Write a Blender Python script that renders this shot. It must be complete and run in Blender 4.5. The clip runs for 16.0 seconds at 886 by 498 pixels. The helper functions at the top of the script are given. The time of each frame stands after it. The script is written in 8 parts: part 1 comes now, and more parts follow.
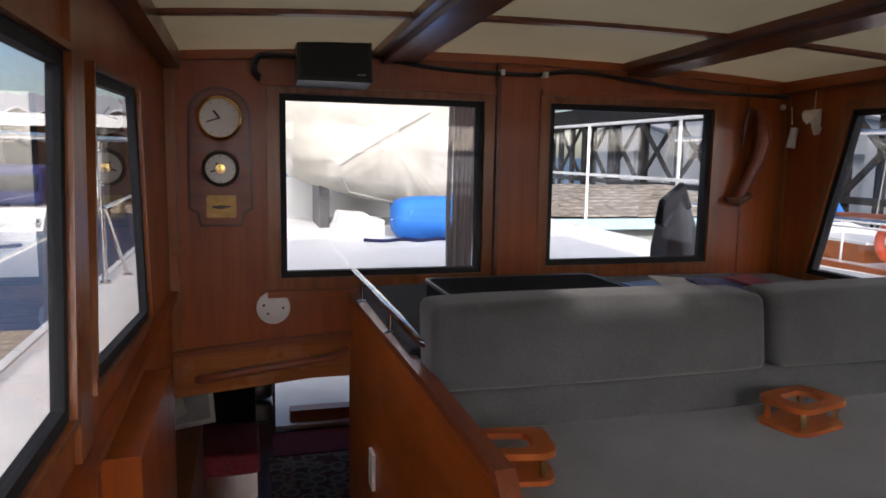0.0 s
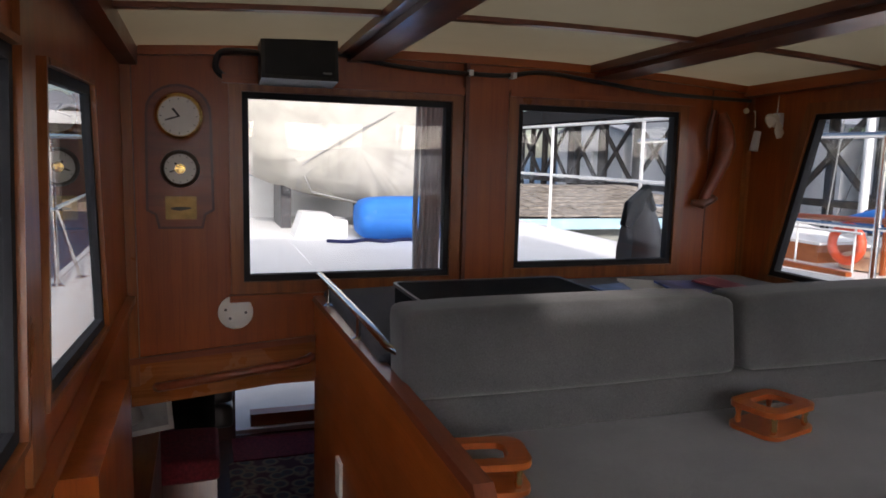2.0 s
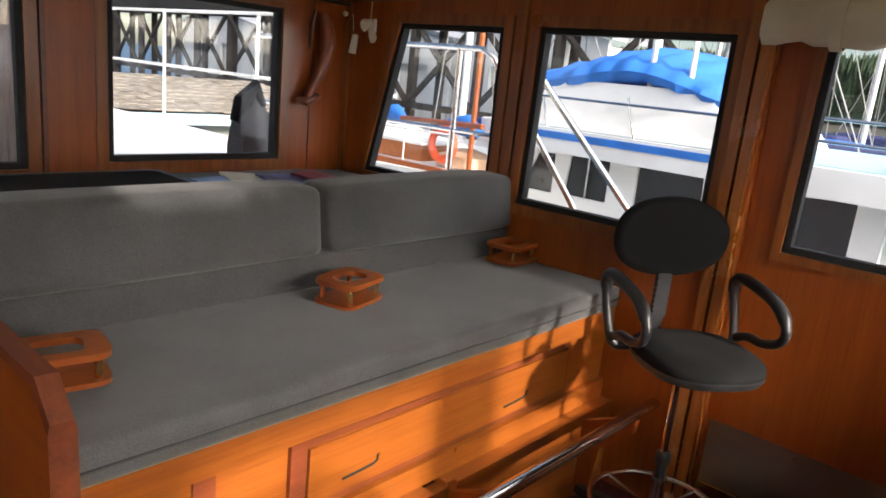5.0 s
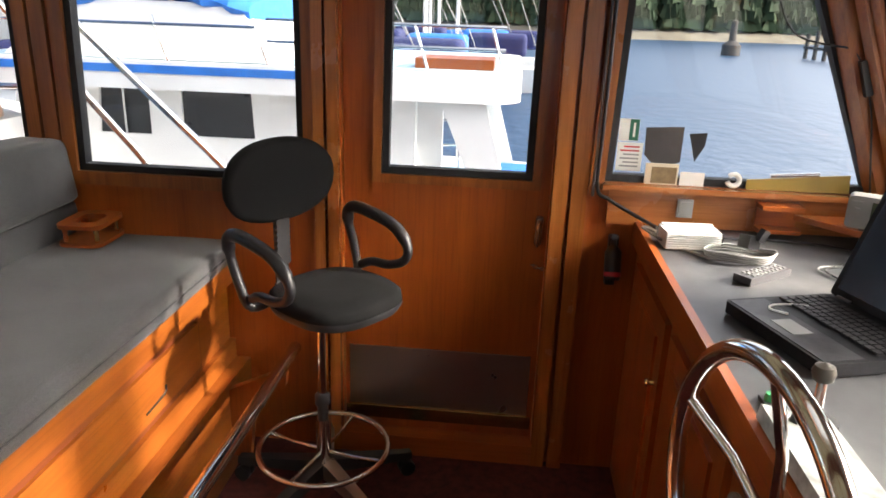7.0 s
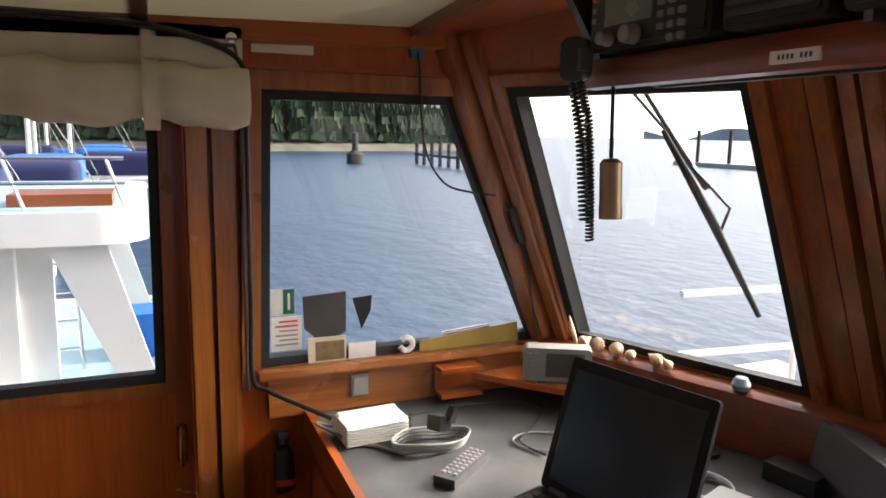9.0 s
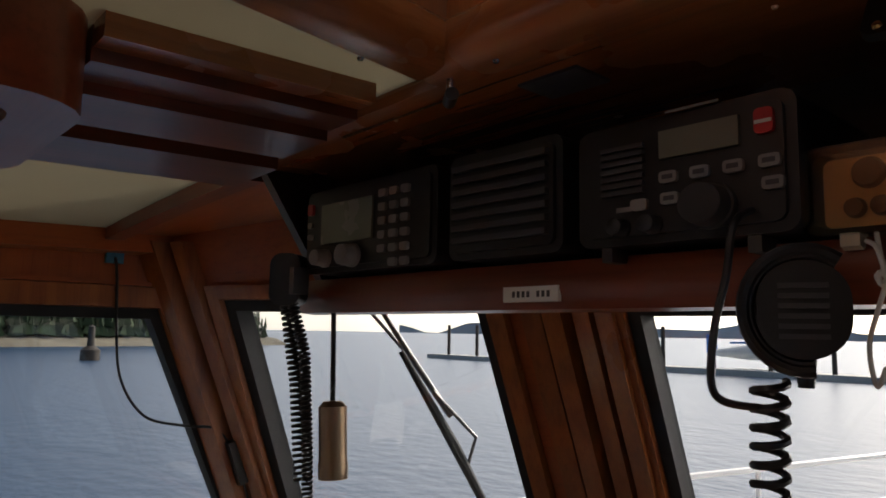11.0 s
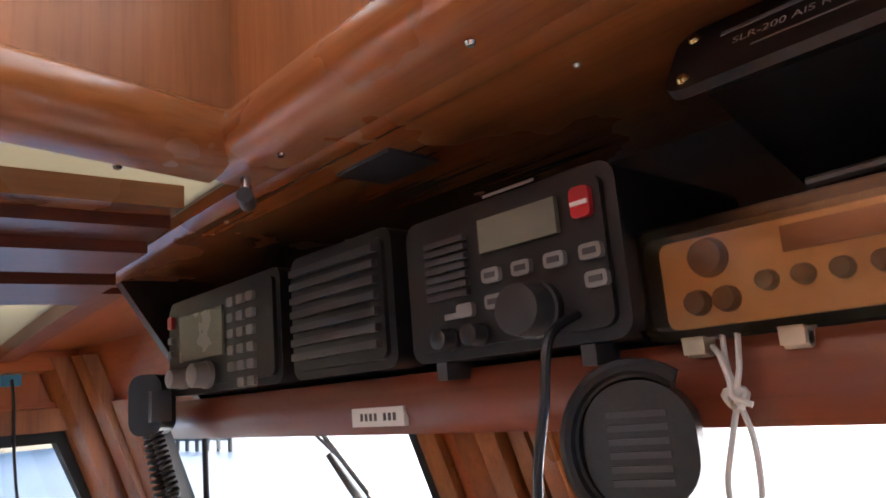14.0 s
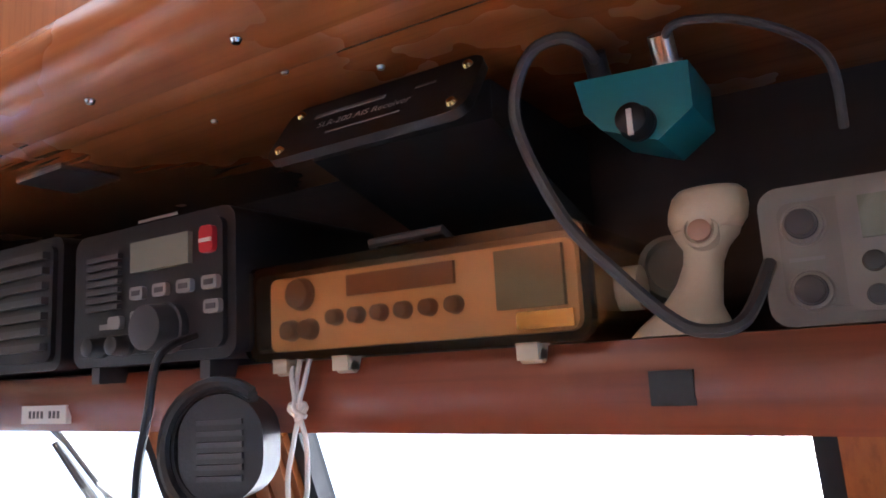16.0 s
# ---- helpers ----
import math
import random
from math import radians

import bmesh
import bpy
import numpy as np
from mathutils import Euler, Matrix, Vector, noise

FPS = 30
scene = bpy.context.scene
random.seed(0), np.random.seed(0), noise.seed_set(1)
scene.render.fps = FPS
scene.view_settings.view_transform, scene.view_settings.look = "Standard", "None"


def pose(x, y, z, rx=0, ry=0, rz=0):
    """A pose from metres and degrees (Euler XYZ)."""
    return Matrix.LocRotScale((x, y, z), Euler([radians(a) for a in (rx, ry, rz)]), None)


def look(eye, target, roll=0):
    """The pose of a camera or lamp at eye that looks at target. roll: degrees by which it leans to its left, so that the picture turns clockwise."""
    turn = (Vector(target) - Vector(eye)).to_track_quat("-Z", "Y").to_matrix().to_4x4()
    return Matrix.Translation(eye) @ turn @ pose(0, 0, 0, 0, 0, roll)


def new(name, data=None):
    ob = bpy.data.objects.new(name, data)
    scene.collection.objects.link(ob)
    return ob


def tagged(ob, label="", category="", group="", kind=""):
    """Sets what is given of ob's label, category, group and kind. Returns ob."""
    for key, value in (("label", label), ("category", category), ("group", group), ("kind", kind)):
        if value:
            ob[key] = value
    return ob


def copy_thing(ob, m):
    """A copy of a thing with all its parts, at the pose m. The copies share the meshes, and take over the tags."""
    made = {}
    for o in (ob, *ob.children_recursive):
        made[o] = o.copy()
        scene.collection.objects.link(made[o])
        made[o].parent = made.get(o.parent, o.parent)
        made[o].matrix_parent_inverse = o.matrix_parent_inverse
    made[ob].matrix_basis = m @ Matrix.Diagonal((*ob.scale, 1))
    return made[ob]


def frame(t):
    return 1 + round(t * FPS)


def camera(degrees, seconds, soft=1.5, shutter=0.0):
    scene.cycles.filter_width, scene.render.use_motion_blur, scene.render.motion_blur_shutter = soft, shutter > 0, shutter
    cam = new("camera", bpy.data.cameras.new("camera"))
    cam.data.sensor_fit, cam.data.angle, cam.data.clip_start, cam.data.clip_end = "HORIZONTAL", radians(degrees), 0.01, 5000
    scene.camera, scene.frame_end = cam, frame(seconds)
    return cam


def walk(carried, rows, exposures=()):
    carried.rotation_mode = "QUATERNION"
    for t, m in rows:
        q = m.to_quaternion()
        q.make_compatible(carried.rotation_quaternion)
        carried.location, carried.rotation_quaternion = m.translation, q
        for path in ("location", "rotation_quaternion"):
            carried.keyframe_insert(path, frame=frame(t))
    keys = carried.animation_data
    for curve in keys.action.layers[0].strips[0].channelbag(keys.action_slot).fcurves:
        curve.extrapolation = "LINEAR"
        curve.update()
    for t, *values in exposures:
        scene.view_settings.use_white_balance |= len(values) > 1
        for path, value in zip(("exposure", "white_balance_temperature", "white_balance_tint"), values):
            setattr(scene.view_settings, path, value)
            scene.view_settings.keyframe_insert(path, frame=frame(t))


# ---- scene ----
cam = camera(64.0, 16.0, soft=1.7)
PATH = [
    (0, (-0.163, 0.714, 1.441), (0.371, 2.624, 1.179), 1.0),
    (0.5, (-0.173, 0.741, 1.439), (0.229, 2.682, 1.175), 1.3),
    (1, (-0.176, 0.76, 1.44), (0.215, 2.703, 1.172), 1.6),
    (1.5, (-0.168, 0.757, 1.441), (0.287, 2.687, 1.177), 1.3),
    (2, (-0.175, 0.764, 1.449), (0.464, 2.641, 1.186), 1.4),
    (2.5, (-0.109, 0.707, 1.472), (0.634, 2.543, 1.198), 1.5),
    (3, (-0.152, 0.715, 1.505), (0.719, 2.488, 1.191), 1.8),
    (3.2, (-0.089, 0.682, 1.498), (0.774, 2.458, 1.177), 2.0),
    (5.3, (-0.125, 0.602, 1.445), (1.395, 1.79, 0.917), 4.7),
    (5.5, (-0.065, 0.56, 1.473), (1.483, 1.692, 0.907), 3.6),
    (6.1, (-0.089, 0.808, 1.479), (1.678, 1.555, 0.889), 5.5),
    (6.6, (-0.069, 0.943, 1.515), (1.801, 1.273, 0.886), 3.8),
    (7, (-0.019, 0.876, 1.510), (1.870, 1.043, 0.876), 2.0),
    (7.6, (0.131, 0.750, 1.513), (2.071, 0.708, 1.025), 5.0),
    (8, (0.197, 0.790, 1.536), (2.122, 0.488, 1.084), 5.7),
    (8.6, (0.341, 0.867, 1.568), (2.203, 0.198, 1.278), 1.5),
    (9, (0.435, 0.823, 1.611), (2.253, 0.053, 1.292), 1.0),
    (9.5, (0.503, 0.78, 1.649), (2.29, -0.088, 1.416), 2.3),
    (9.7, (0.533, 0.774, 1.64), (2.282, -0.184, 1.493), 1.1),
    (10, (0.587, 0.747, 1.636), (2.241, -0.378, 1.604), 2.7),
    (10.2, (0.596, 0.723, 1.644), (2.207, -0.462, 1.672), 3.3),
    (12.5, (0.602, 0.545, 1.69), (1.919, -0.9, 2.111), -3.0),
    (13, (0.583, 0.514, 1.709), (2.005, -0.821, 2.152), -3.9),
    (13.5, (0.581, 0.5, 1.713), (2.009, -0.833, 2.142), -3.7),
    (14, (0.579, 0.481, 1.721), (2.018, -0.85, 2.118), -4.7),
    (14.5, (0.576, 0.475, 1.719), (1.964, -0.911, 2.11), -4.4),
    (15, (0.54, 0.457, 1.72), (1.839, -1.02, 2.083), -4.2),
    (15.5, (0.49, 0.465, 1.729), (1.666, -1.112, 2.09), -4.0),
    (16, (0.433, 0.465, 1.731), (1.486, -1.206, 2.048), -3.2),
]
EXPOSURES = [(0.0, -0.15), (1.5, -0.3), (3.0, -0.15), (5.5, 0.55), (6.5, 0.75), (7.5, 0.95), (8.5, 0.6), (9.2, 0.3), (9.7, 0.05), (10.2, -0.6), (12.3, -0.7), (12.6, -0.3), (13.0, 0.55), (14.0, 1.6), (14.5, 1.9), (16.0, 2.05)]
walk(cam, [(t, look(eye, target, roll)) for t, eye, target, roll in PATH], [(t, e, 6500 if t < 4 else 7000 if t < 12 else 6900 if t < 14 else 6500 if t < 15 else 5650, 19 if t < 4 else 14) for t, e in EXPOSURES])

# ---- world and sun ----
SUN_EL, SUN_AZ = 26.5, 180.0  # degrees; azimuth of the sun seen from above, from +y turning towards +x
world = bpy.data.worlds.new("sky")
scene.world = world
world.use_nodes = True
_n, _l = world.node_tree.nodes, world.node_tree.links
sky = _n.new("ShaderNodeTexSky")
sky.sky_type = "NISHITA"
sky.sun_disc = False
sky.sun_elevation = radians(SUN_EL)
sky.sun_rotation = radians(SUN_AZ)
sky.air_density, sky.dust_density, sky.ozone_density = 1.0, 1.0, 2.5
# thin bright cloud: white all over in patches, brightest round the sun
_az, _el = radians(SUN_AZ), radians(SUN_EL)
_sd = Vector((math.sin(_az) * math.cos(_el), math.cos(_az) * math.cos(_el), math.sin(_el)))
_co, _dot, _pos, _pow = _n.new("ShaderNodeTexCoord"), _n.new("ShaderNodeVectorMath"), _n.new("ShaderNodeMath"), _n.new("ShaderNodeMath")
_dot.operation, _pos.operation, _pow.operation = "DOT_PRODUCT", "MAXIMUM", "POWER"
_dot.inputs[1].default_value, _pos.inputs[1].default_value, _pow.inputs[1].default_value = _sd, 0.0, 1.4
_l.new(_co.outputs["Generated"], _dot.inputs[0])
_l.new(_dot.outputs["Value"], _pos.inputs[0])
_l.new(_pos.outputs[0], _pow.inputs[0])
_cl = _n.new("ShaderNodeTexNoise")
_cl.inputs["Scale"].default_value, _cl.inputs["Detail"].default_value = 3.0, 6.0
_l.new(_co.outputs["Generated"], _cl.inputs["Vector"])
_rng, _glow = _n.new("ShaderNodeMapRange"), _n.new("ShaderNodeMath")
_rng.inputs[1].default_value, _rng.inputs[2].default_value, _rng.inputs[3].default_value, _rng.inputs[4].default_value = 0.35, 0.65, 2.4, 4.4
_l.new(_cl.outputs[0], _rng.inputs[0])
_glow.operation = "MULTIPLY"
_l.new(_pow.outputs[0], _glow.inputs[0])
_l.new(_rng.outputs[0], _glow.inputs[1])
_bg2, _sum = _n.new("ShaderNodeBackground"), _n.new("ShaderNodeAddShader")
_bg2.inputs[0].default_value = (1.0, 0.985, 0.96, 1)
_l.new(_glow.outputs[0], _bg2.inputs[1])
_l.new(sky.outputs[0], _n["Background"].inputs[0])
_n["Background"].inputs[1].default_value = 0.13
_l.new(_n["Background"].outputs[0], _sum.inputs[0])
_l.new(_bg2.outputs[0], _sum.inputs[1])
_l.new(_sum.outputs[0], _n["World Output"].inputs[0])
sun = new("sun", bpy.data.lights.new("sun", "SUN"))
sun.data.energy, sun.data.angle, sun.data.color = 5.0, radians(3.0), (1.0, 0.95, 0.87)
sun.matrix_world = look(_sd * 30, (0, 0, 0))


# ---- materials ----
def nodes_of(name):
    m = bpy.data.materials.new(name)
    m.use_nodes = True
    t = m.node_tree
    return m, t.nodes, t.links, t.nodes["Principled BSDF"]


def ramp(n, l, src, stops):
    r = n.new("ShaderNodeValToRGB")
    e = r.color_ramp.elements
    while len(e) < len(stops):
        e.new(0.5)
    for k, (p, c) in zip(e, stops):
        k.position, k.color = p, (*c, 1)
    l.new(src, r.inputs[0])
    return r.outputs[0]


def tex(n, l, scale, stretch=(1, 1, 1), detail=4, kind="noise", rough=0.55):
    co, mp = n.new("ShaderNodeTexCoord"), n.new("ShaderNodeMapping")
    mp.inputs["Scale"].default_value = stretch
    l.new(co.outputs["Object"], mp.inputs[0])
    if kind == "noise":
        t = n.new("ShaderNodeTexNoise")
        t.inputs["Detail"].default_value = detail
        t.inputs["Roughness"].default_value = rough
    elif kind == "voronoi":
        t = n.new("ShaderNodeTexVoronoi")
    else:
        t = n.new("ShaderNodeTexWave")
        t.inputs["Distortion"].default_value = 6
        t.inputs["Detail"].default_value = 3
        t.inputs["Detail Scale"].default_value = 1.5
    t.inputs["Scale"].default_value = scale
    l.new(mp.outputs[0], t.inputs["Vector"])
    return t.outputs[0]


def bump(n, l, bsdf, src, strength, dist=0.002):
    b = n.new("ShaderNodeBump")
    b.inputs["Strength"].default_value = strength
    b.inputs["Distance"].default_value = dist
    l.new(src, b.inputs["Height"])
    l.new(b.outputs[0], bsdf.inputs["Normal"])


def mixed(n, l, fac, a, b, mode="MIX"):
    m = n.new("ShaderNodeMix")
    m.data_type, m.blend_type = "RGBA", mode
    for sock, v in ((m.inputs[0], fac), (m.inputs[6], a), (m.inputs[7], b)):
        if hasattr(v, "is_linked"):
            l.new(v, sock)
        else:
            sock.default_value = v if isinstance(v, float) else (*v, 1)
    return m.outputs[2]


def surface(name, color, rough=0.5, metal=0.0, vary=0.25, scale=6.0, grain=120.0, relief=0.15, dirt=None, spec=0.5, coat=0.0):
    """A painted, plastic, metal or cloth surface with stains at one scale and grain at another."""
    m, n, l, p = nodes_of(name)
    lo = tuple(c * (1 - vary) for c in color)
    hi = tuple(min(1, c * (1 + vary)) for c in color)
    c = ramp(n, l, tex(n, l, scale), [(0.3, lo), (0.7, hi)])
    if dirt:
        c = mixed(n, l, ramp(n, l, tex(n, l, scale * 0.4, detail=6), [(0.5, (0, 0, 0)), (0.75, (1, 1, 1))]), c, dirt)
    l.new(c, p.inputs["Base Color"])
    p.inputs["Metallic"].default_value = metal
    p.inputs["Specular IOR Level"].default_value = spec
    p.inputs["Coat Weight"].default_value = coat
    g = tex(n, l, grain, detail=2)
    r = n.new("ShaderNodeMapRange")
    r.inputs[3].default_value, r.inputs[4].default_value = max(0.02, rough - 0.08), min(1, rough + 0.1)
    l.new(tex(n, l, scale * 2.5), r.inputs[0])
    l.new(r.outputs[0], p.inputs["Roughness"])
    if relief:
        bump(n, l, p, g, relief, 0.001)
    return m


def wood(name, axis, dark, light, rough=0.32, scale=1.0, coat=0.25):
    """Varnished wood whose grain runs along one axis."""
    m, n, l, p = nodes_of(name)
    s = [22.0, 22.0, 22.0]
    s["xyz".index(axis)] = 0.9
    s = tuple(v * scale for v in s)
    fine = tuple(v * 6 for v in s)
    broad = ramp(n, l, tex(n, l, 1.0, s, 5), [(0.32, dark), (0.68, light)])
    tone = ramp(n, l, tex(n, l, 1.7, detail=3), [(0.3, (0.78, 0.74, 0.7)), (0.7, (1.15, 1.12, 1.08))])
    pores = ramp(n, l, tex(n, l, 1.0, fine, 3), [(0.36, (0.86, 0.82, 0.79)), (0.5, (1, 1, 1))])
    c = mixed(n, l, 1.0, mixed(n, l, 1.0, broad, tone, "MULTIPLY"), pores, "MULTIPLY")
    l.new(c, p.inputs["Base Color"])
    r = n.new("ShaderNodeMapRange")
    r.inputs[3].default_value, r.inputs[4].default_value = rough - 0.08, rough + 0.14
    l.new(tex(n, l, 5), r.inputs[0])
    l.new(r.outputs[0], p.inputs["Roughness"])
    p.inputs["Coat Weight"].default_value = coat
    p.inputs["Coat Roughness"].default_value = 0.18
    bump(n, l, p, tex(n, l, 1.0, fine, 3), 0.12, 0.0008)
    return m


TD, TL = (0.275, 0.060, 0.0085), (0.365, 0.090, 0.0125)
teak_x = wood("teak along x", "x", TD, TL, coat=0.1)
teak_y = wood("teak along y", "y", TD, TL, coat=0.1)
teak_z = wood("teak upright", "z", TD, TL, coat=0.1)
settee_teak = wood("orange varnished settee teak", "x", (0.275, 0.072, 0.0115), (0.385, 0.114, 0.019), 0.28, coat=0.3)
teak_trim = wood("teak trim", "z", (0.20, 0.058, 0.015), (0.34, 0.115, 0.027), 0.28, 1.4)
# lighter base colour carries the highlights along the door jambs
bright_z = wood("varnished upright teak with highlight colour", "z", (0.27, 0.088, 0.020), (0.42, 0.150, 0.036), 0.22, 1.4, 0.5)
teak_red = wood("reddish teak", "x", (0.17, 0.038, 0.017), (0.26, 0.066, 0.026), 0.3)
teak_dark = wood("dark stained beam", "y", (0.10, 0.026, 0.012), (0.19, 0.05, 0.02), 0.3)
mahogany = wood("mahogany", "z", (0.08, 0.022, 0.012), (0.15, 0.04, 0.02), 0.35)
headliner = surface("cream headliner panel", (0.33, 0.30, 0.22), 0.6, vary=0.06, scale=2, grain=300, relief=0.1)
black_rubber = surface("black window gasket", (0.010, 0.011, 0.014), 0.75, vary=0.2)
black_plastic = surface("black plastic", (0.016, 0.016, 0.018), 0.38, vary=0.25, scale=9, grain=400, relief=0.12)
grey_plastic = surface("grey plastic", (0.25, 0.25, 0.24), 0.45, vary=0.12)
dark_grey = surface("dark grey plastic", (0.06, 0.06, 0.065), 0.42, vary=0.2, grain=300)
white_plastic = surface("white plastic", (0.78, 0.78, 0.75), 0.4, vary=0.06)
cream_plastic = surface("aged cream plastic", (0.66, 0.58, 0.44), 0.4, vary=0.1)
chrome = surface("polished stainless", (0.72, 0.71, 0.69), 0.13, 1.0, vary=0.08, scale=12, relief=0.02)
brass = surface("polished brass", (0.75, 0.52, 0.2), 0.2, 1.0, vary=0.15, scale=20, relief=0.03)
steel_plate = surface("brushed steel plate", (0.60, 0.54, 0.45), 0.30, 1.0, vary=0.04, scale=3, relief=0.03)
paper = surface("paper", (0.75, 0.74, 0.7), 0.7, vary=0.06)
carpet = surface("dark red carpet", (0.09, 0.018, 0.016), 0.95, vary=0.45, scale=30, grain=500, relief=0.8)
carpet_red = surface("crimson rug", (0.22, 0.02, 0.03), 0.95, vary=0.35, scale=40, grain=500, relief=0.8)
worktop = surface("charcoal laminate worktop", (0.055, 0.057, 0.06), 0.45, vary=0.3, scale=5, grain=90, relief=0.08, dirt=(0.16, 0.16, 0.155))
canvas = surface("cream canvas", (0.60, 0.54, 0.41), 0.85, vary=0.12, scale=7, grain=600, relief=0.4)


def cloth(name, color, thread=900.0, sheen=0.25):
    m, n, l, p = nodes_of(name)
    lo, hi = tuple(c * 0.8 for c in color), tuple(c * 1.18 for c in color)
    c = ramp(n, l, tex(n, l, 4.0, detail=6), [(0.3, lo), (0.7, hi)])
    w = tex(n, l, thread, detail=1)
    c = mixed(n, l, 1.0, c, ramp(n, l, w, [(0.3, (0.74, 0.74, 0.74)), (0.7, (1.22, 1.22, 1.22))]), "MULTIPLY")
    l.new(c, p.inputs["Base Color"])
    p.inputs["Roughness"].default_value = 0.9
    p.inputs["Specular IOR Level"].default_value = 0.2
    p.inputs["Sheen Weight"].default_value = sheen
    bump(n, l, p, w, 0.5, 0.0015)
    return m


grey_cloth = cloth("grey woven upholstery", (0.092, 0.094, 0.096), 420.0)
navy_cloth = cloth("dark navy blanket", (0.03, 0.033, 0.045))
black_cloth = cloth("black upholstery", (0.006, 0.006, 0.0065), sheen=0.0)


def glass_mat(name="window glass", tint=(0.97, 0.985, 0.98)):
    m, n, l, p = nodes_of(name)
    p.inputs["Base Color"].default_value = (*tint, 1)
    p.inputs["Transmission Weight"].default_value = 1.0
    p.inputs["Roughness"].default_value = 0.0
    p.inputs["IOR"].default_value = 1.45
    return m


glass = glass_mat()


# ---- building helpers ----
def box(bm, x0, x1, y0, y1, z0, z1):
    v = [bm.verts.new((x, y, z)) for x in (x0, x1) for y in (y0, y1) for z in (z0, z1)]
    for f in ((0, 1, 3, 2), (4, 6, 7, 5), (0, 4, 5, 1), (2, 3, 7, 6), (0, 2, 6, 4), (1, 5, 7, 3)):
        bm.faces.new([v[i] for i in f])
    return v


def obox(bm, m, sx, sy, sz):
    """A box of full size sx, sy, sz centred in the pose m."""
    v = box(bm, -sx / 2, sx / 2, -sy / 2, sy / 2, -sz / 2, sz / 2)
    for q in v:
        q.co = m @ q.co
    return v


def loft(bm, rings, caps=True, closed=True):
    """Skin through rings of equal point counts."""
    vs = [[bm.verts.new(p) for p in r] for r in rings]
    for a, b in zip(vs, vs[1:]):
        k = len(a)
        for i in range(k if closed else k - 1):
            j = (i + 1) % k
            bm.faces.new((a[i], a[j], b[j], b[i]))
    if caps:
        bm.faces.new(vs[0][::-1])
        bm.faces.new(vs[-1])
    return vs


def frame_of(d):
    d = Vector(d).normalized()
    a = d.orthogonal().normalized()
    return a, d.cross(a)


def tube(bm, pts, r, seg=10, caps=True, ring=False):
    """A round tube along points; r may be one radius or one for each point."""
    pts = [Vector(p) for p in pts]
    rs = r if isinstance(r, (list, tuple)) else [r] * len(pts)
    rings, a = [], None
    k = len(pts)
    for i, p in enumerate(pts):
        if ring:
            d = pts[(i + 1) % k] - pts[i - 1]
        else:
            d = pts[min(i + 1, k - 1)] - pts[max(i - 1, 0)]
        d.normalize()
        a = frame_of(d)[0] if a is None else (a - d * a.dot(d)).normalized()
        b = d.cross(a)
        rings.append([p + (a * math.cos(q) + b * math.sin(q)) * rs[i] for q in [2 * math.pi * s / seg for s in range(seg)]])
    if ring:
        vs = [[bm.verts.new(p) for p in rr] for rr in rings]
        for i in range(k):
            u, w = vs[i], vs[(i + 1) % k]
            for s in range(seg):
                q = (s + 1) % seg
                bm.faces.new((u[s], u[q], w[q], w[s]))
    else:
        loft(bm, rings, caps)


def cyl(bm, p0, p1, r0, r1=None, seg=20):
    tube(bm, [p0, p1], [r0, r0 if r1 is None else r1], seg)


def turned(bm, m, profile, seg=24):
    """A lathe: profile of (radius, height) round the z axis of the pose m."""
    loft(bm, [[m @ Vector((r * math.cos(2 * math.pi * s / seg), r * math.sin(2 * math.pi * s / seg), h)) for s in range(seg)] for r, h in profile])


def prism(bm, poly, fn, w0, w1):
    """A flat outline (u, v) extruded from depth w0 to w1 by the map fn(u, v, w)."""
    loft(bm, [[fn(u, v, w0) for u, v in poly], [fn(u, v, w1) for u, v in poly]])


def rounded(u0, u1, v0, v1, r, k=5):
    out = []
    for cu, cv, a0 in ((u1 - r, v1 - r, 0), (u0 + r, v1 - r, 90), (u0 + r, v0 + r, 180), (u1 - r, v0 + r, 270)):
        for i in range(k + 1):
            a = radians(a0 + 90 * i / k)
            out.append((cu + r * math.cos(a), cv + r * math.sin(a)))
    return out


def grown(poly, d):
    """A convex outline moved outwards by d."""
    k = len(poly)
    area = sum(poly[i][0] * poly[(i + 1) % k][1] - poly[(i + 1) % k][0] * poly[i][1] for i in range(k))
    s = 1 if area > 0 else -1
    lines = []
    for i in range(k):
        (ax, ay), (bx, by) = poly[i], poly[(i + 1) % k]
        n = Vector((by - ay, ax - bx)).normalized() * s
        lines.append((Vector((ax, ay)) + n * d, Vector((bx - ax, by - ay))))
    out = []
    for i in range(k):
        (p, u), (q, w) = lines[i - 1], lines[i]
        t = ((q - p).x * w.y - (q - p).y * w.x) / (u.x * w.y - u.y * w.x)
        out.append(tuple(p + u * t))
    return out


def ring(bm, outer, inner, fn, w0, w1):
    """A frame between two outlines with equal point counts."""
    k = len(outer)
    v = [[bm.verts.new(fn(u, q, w)) for u, q in poly] for poly in (outer, inner) for w in (w0, w1)]
    o0, o1, i0, i1 = v
    for a in range(k):
        b = (a + 1) % k
        for f in ((o0[a], o0[b], o1[b], o1[a]), (i0[b], i0[a], i1[a], i1[b]), (o1[a], o1[b], i1[b], i1[a]), (o0[b], o0[a], i0[a], i0[b])):
            bm.faces.new(f)


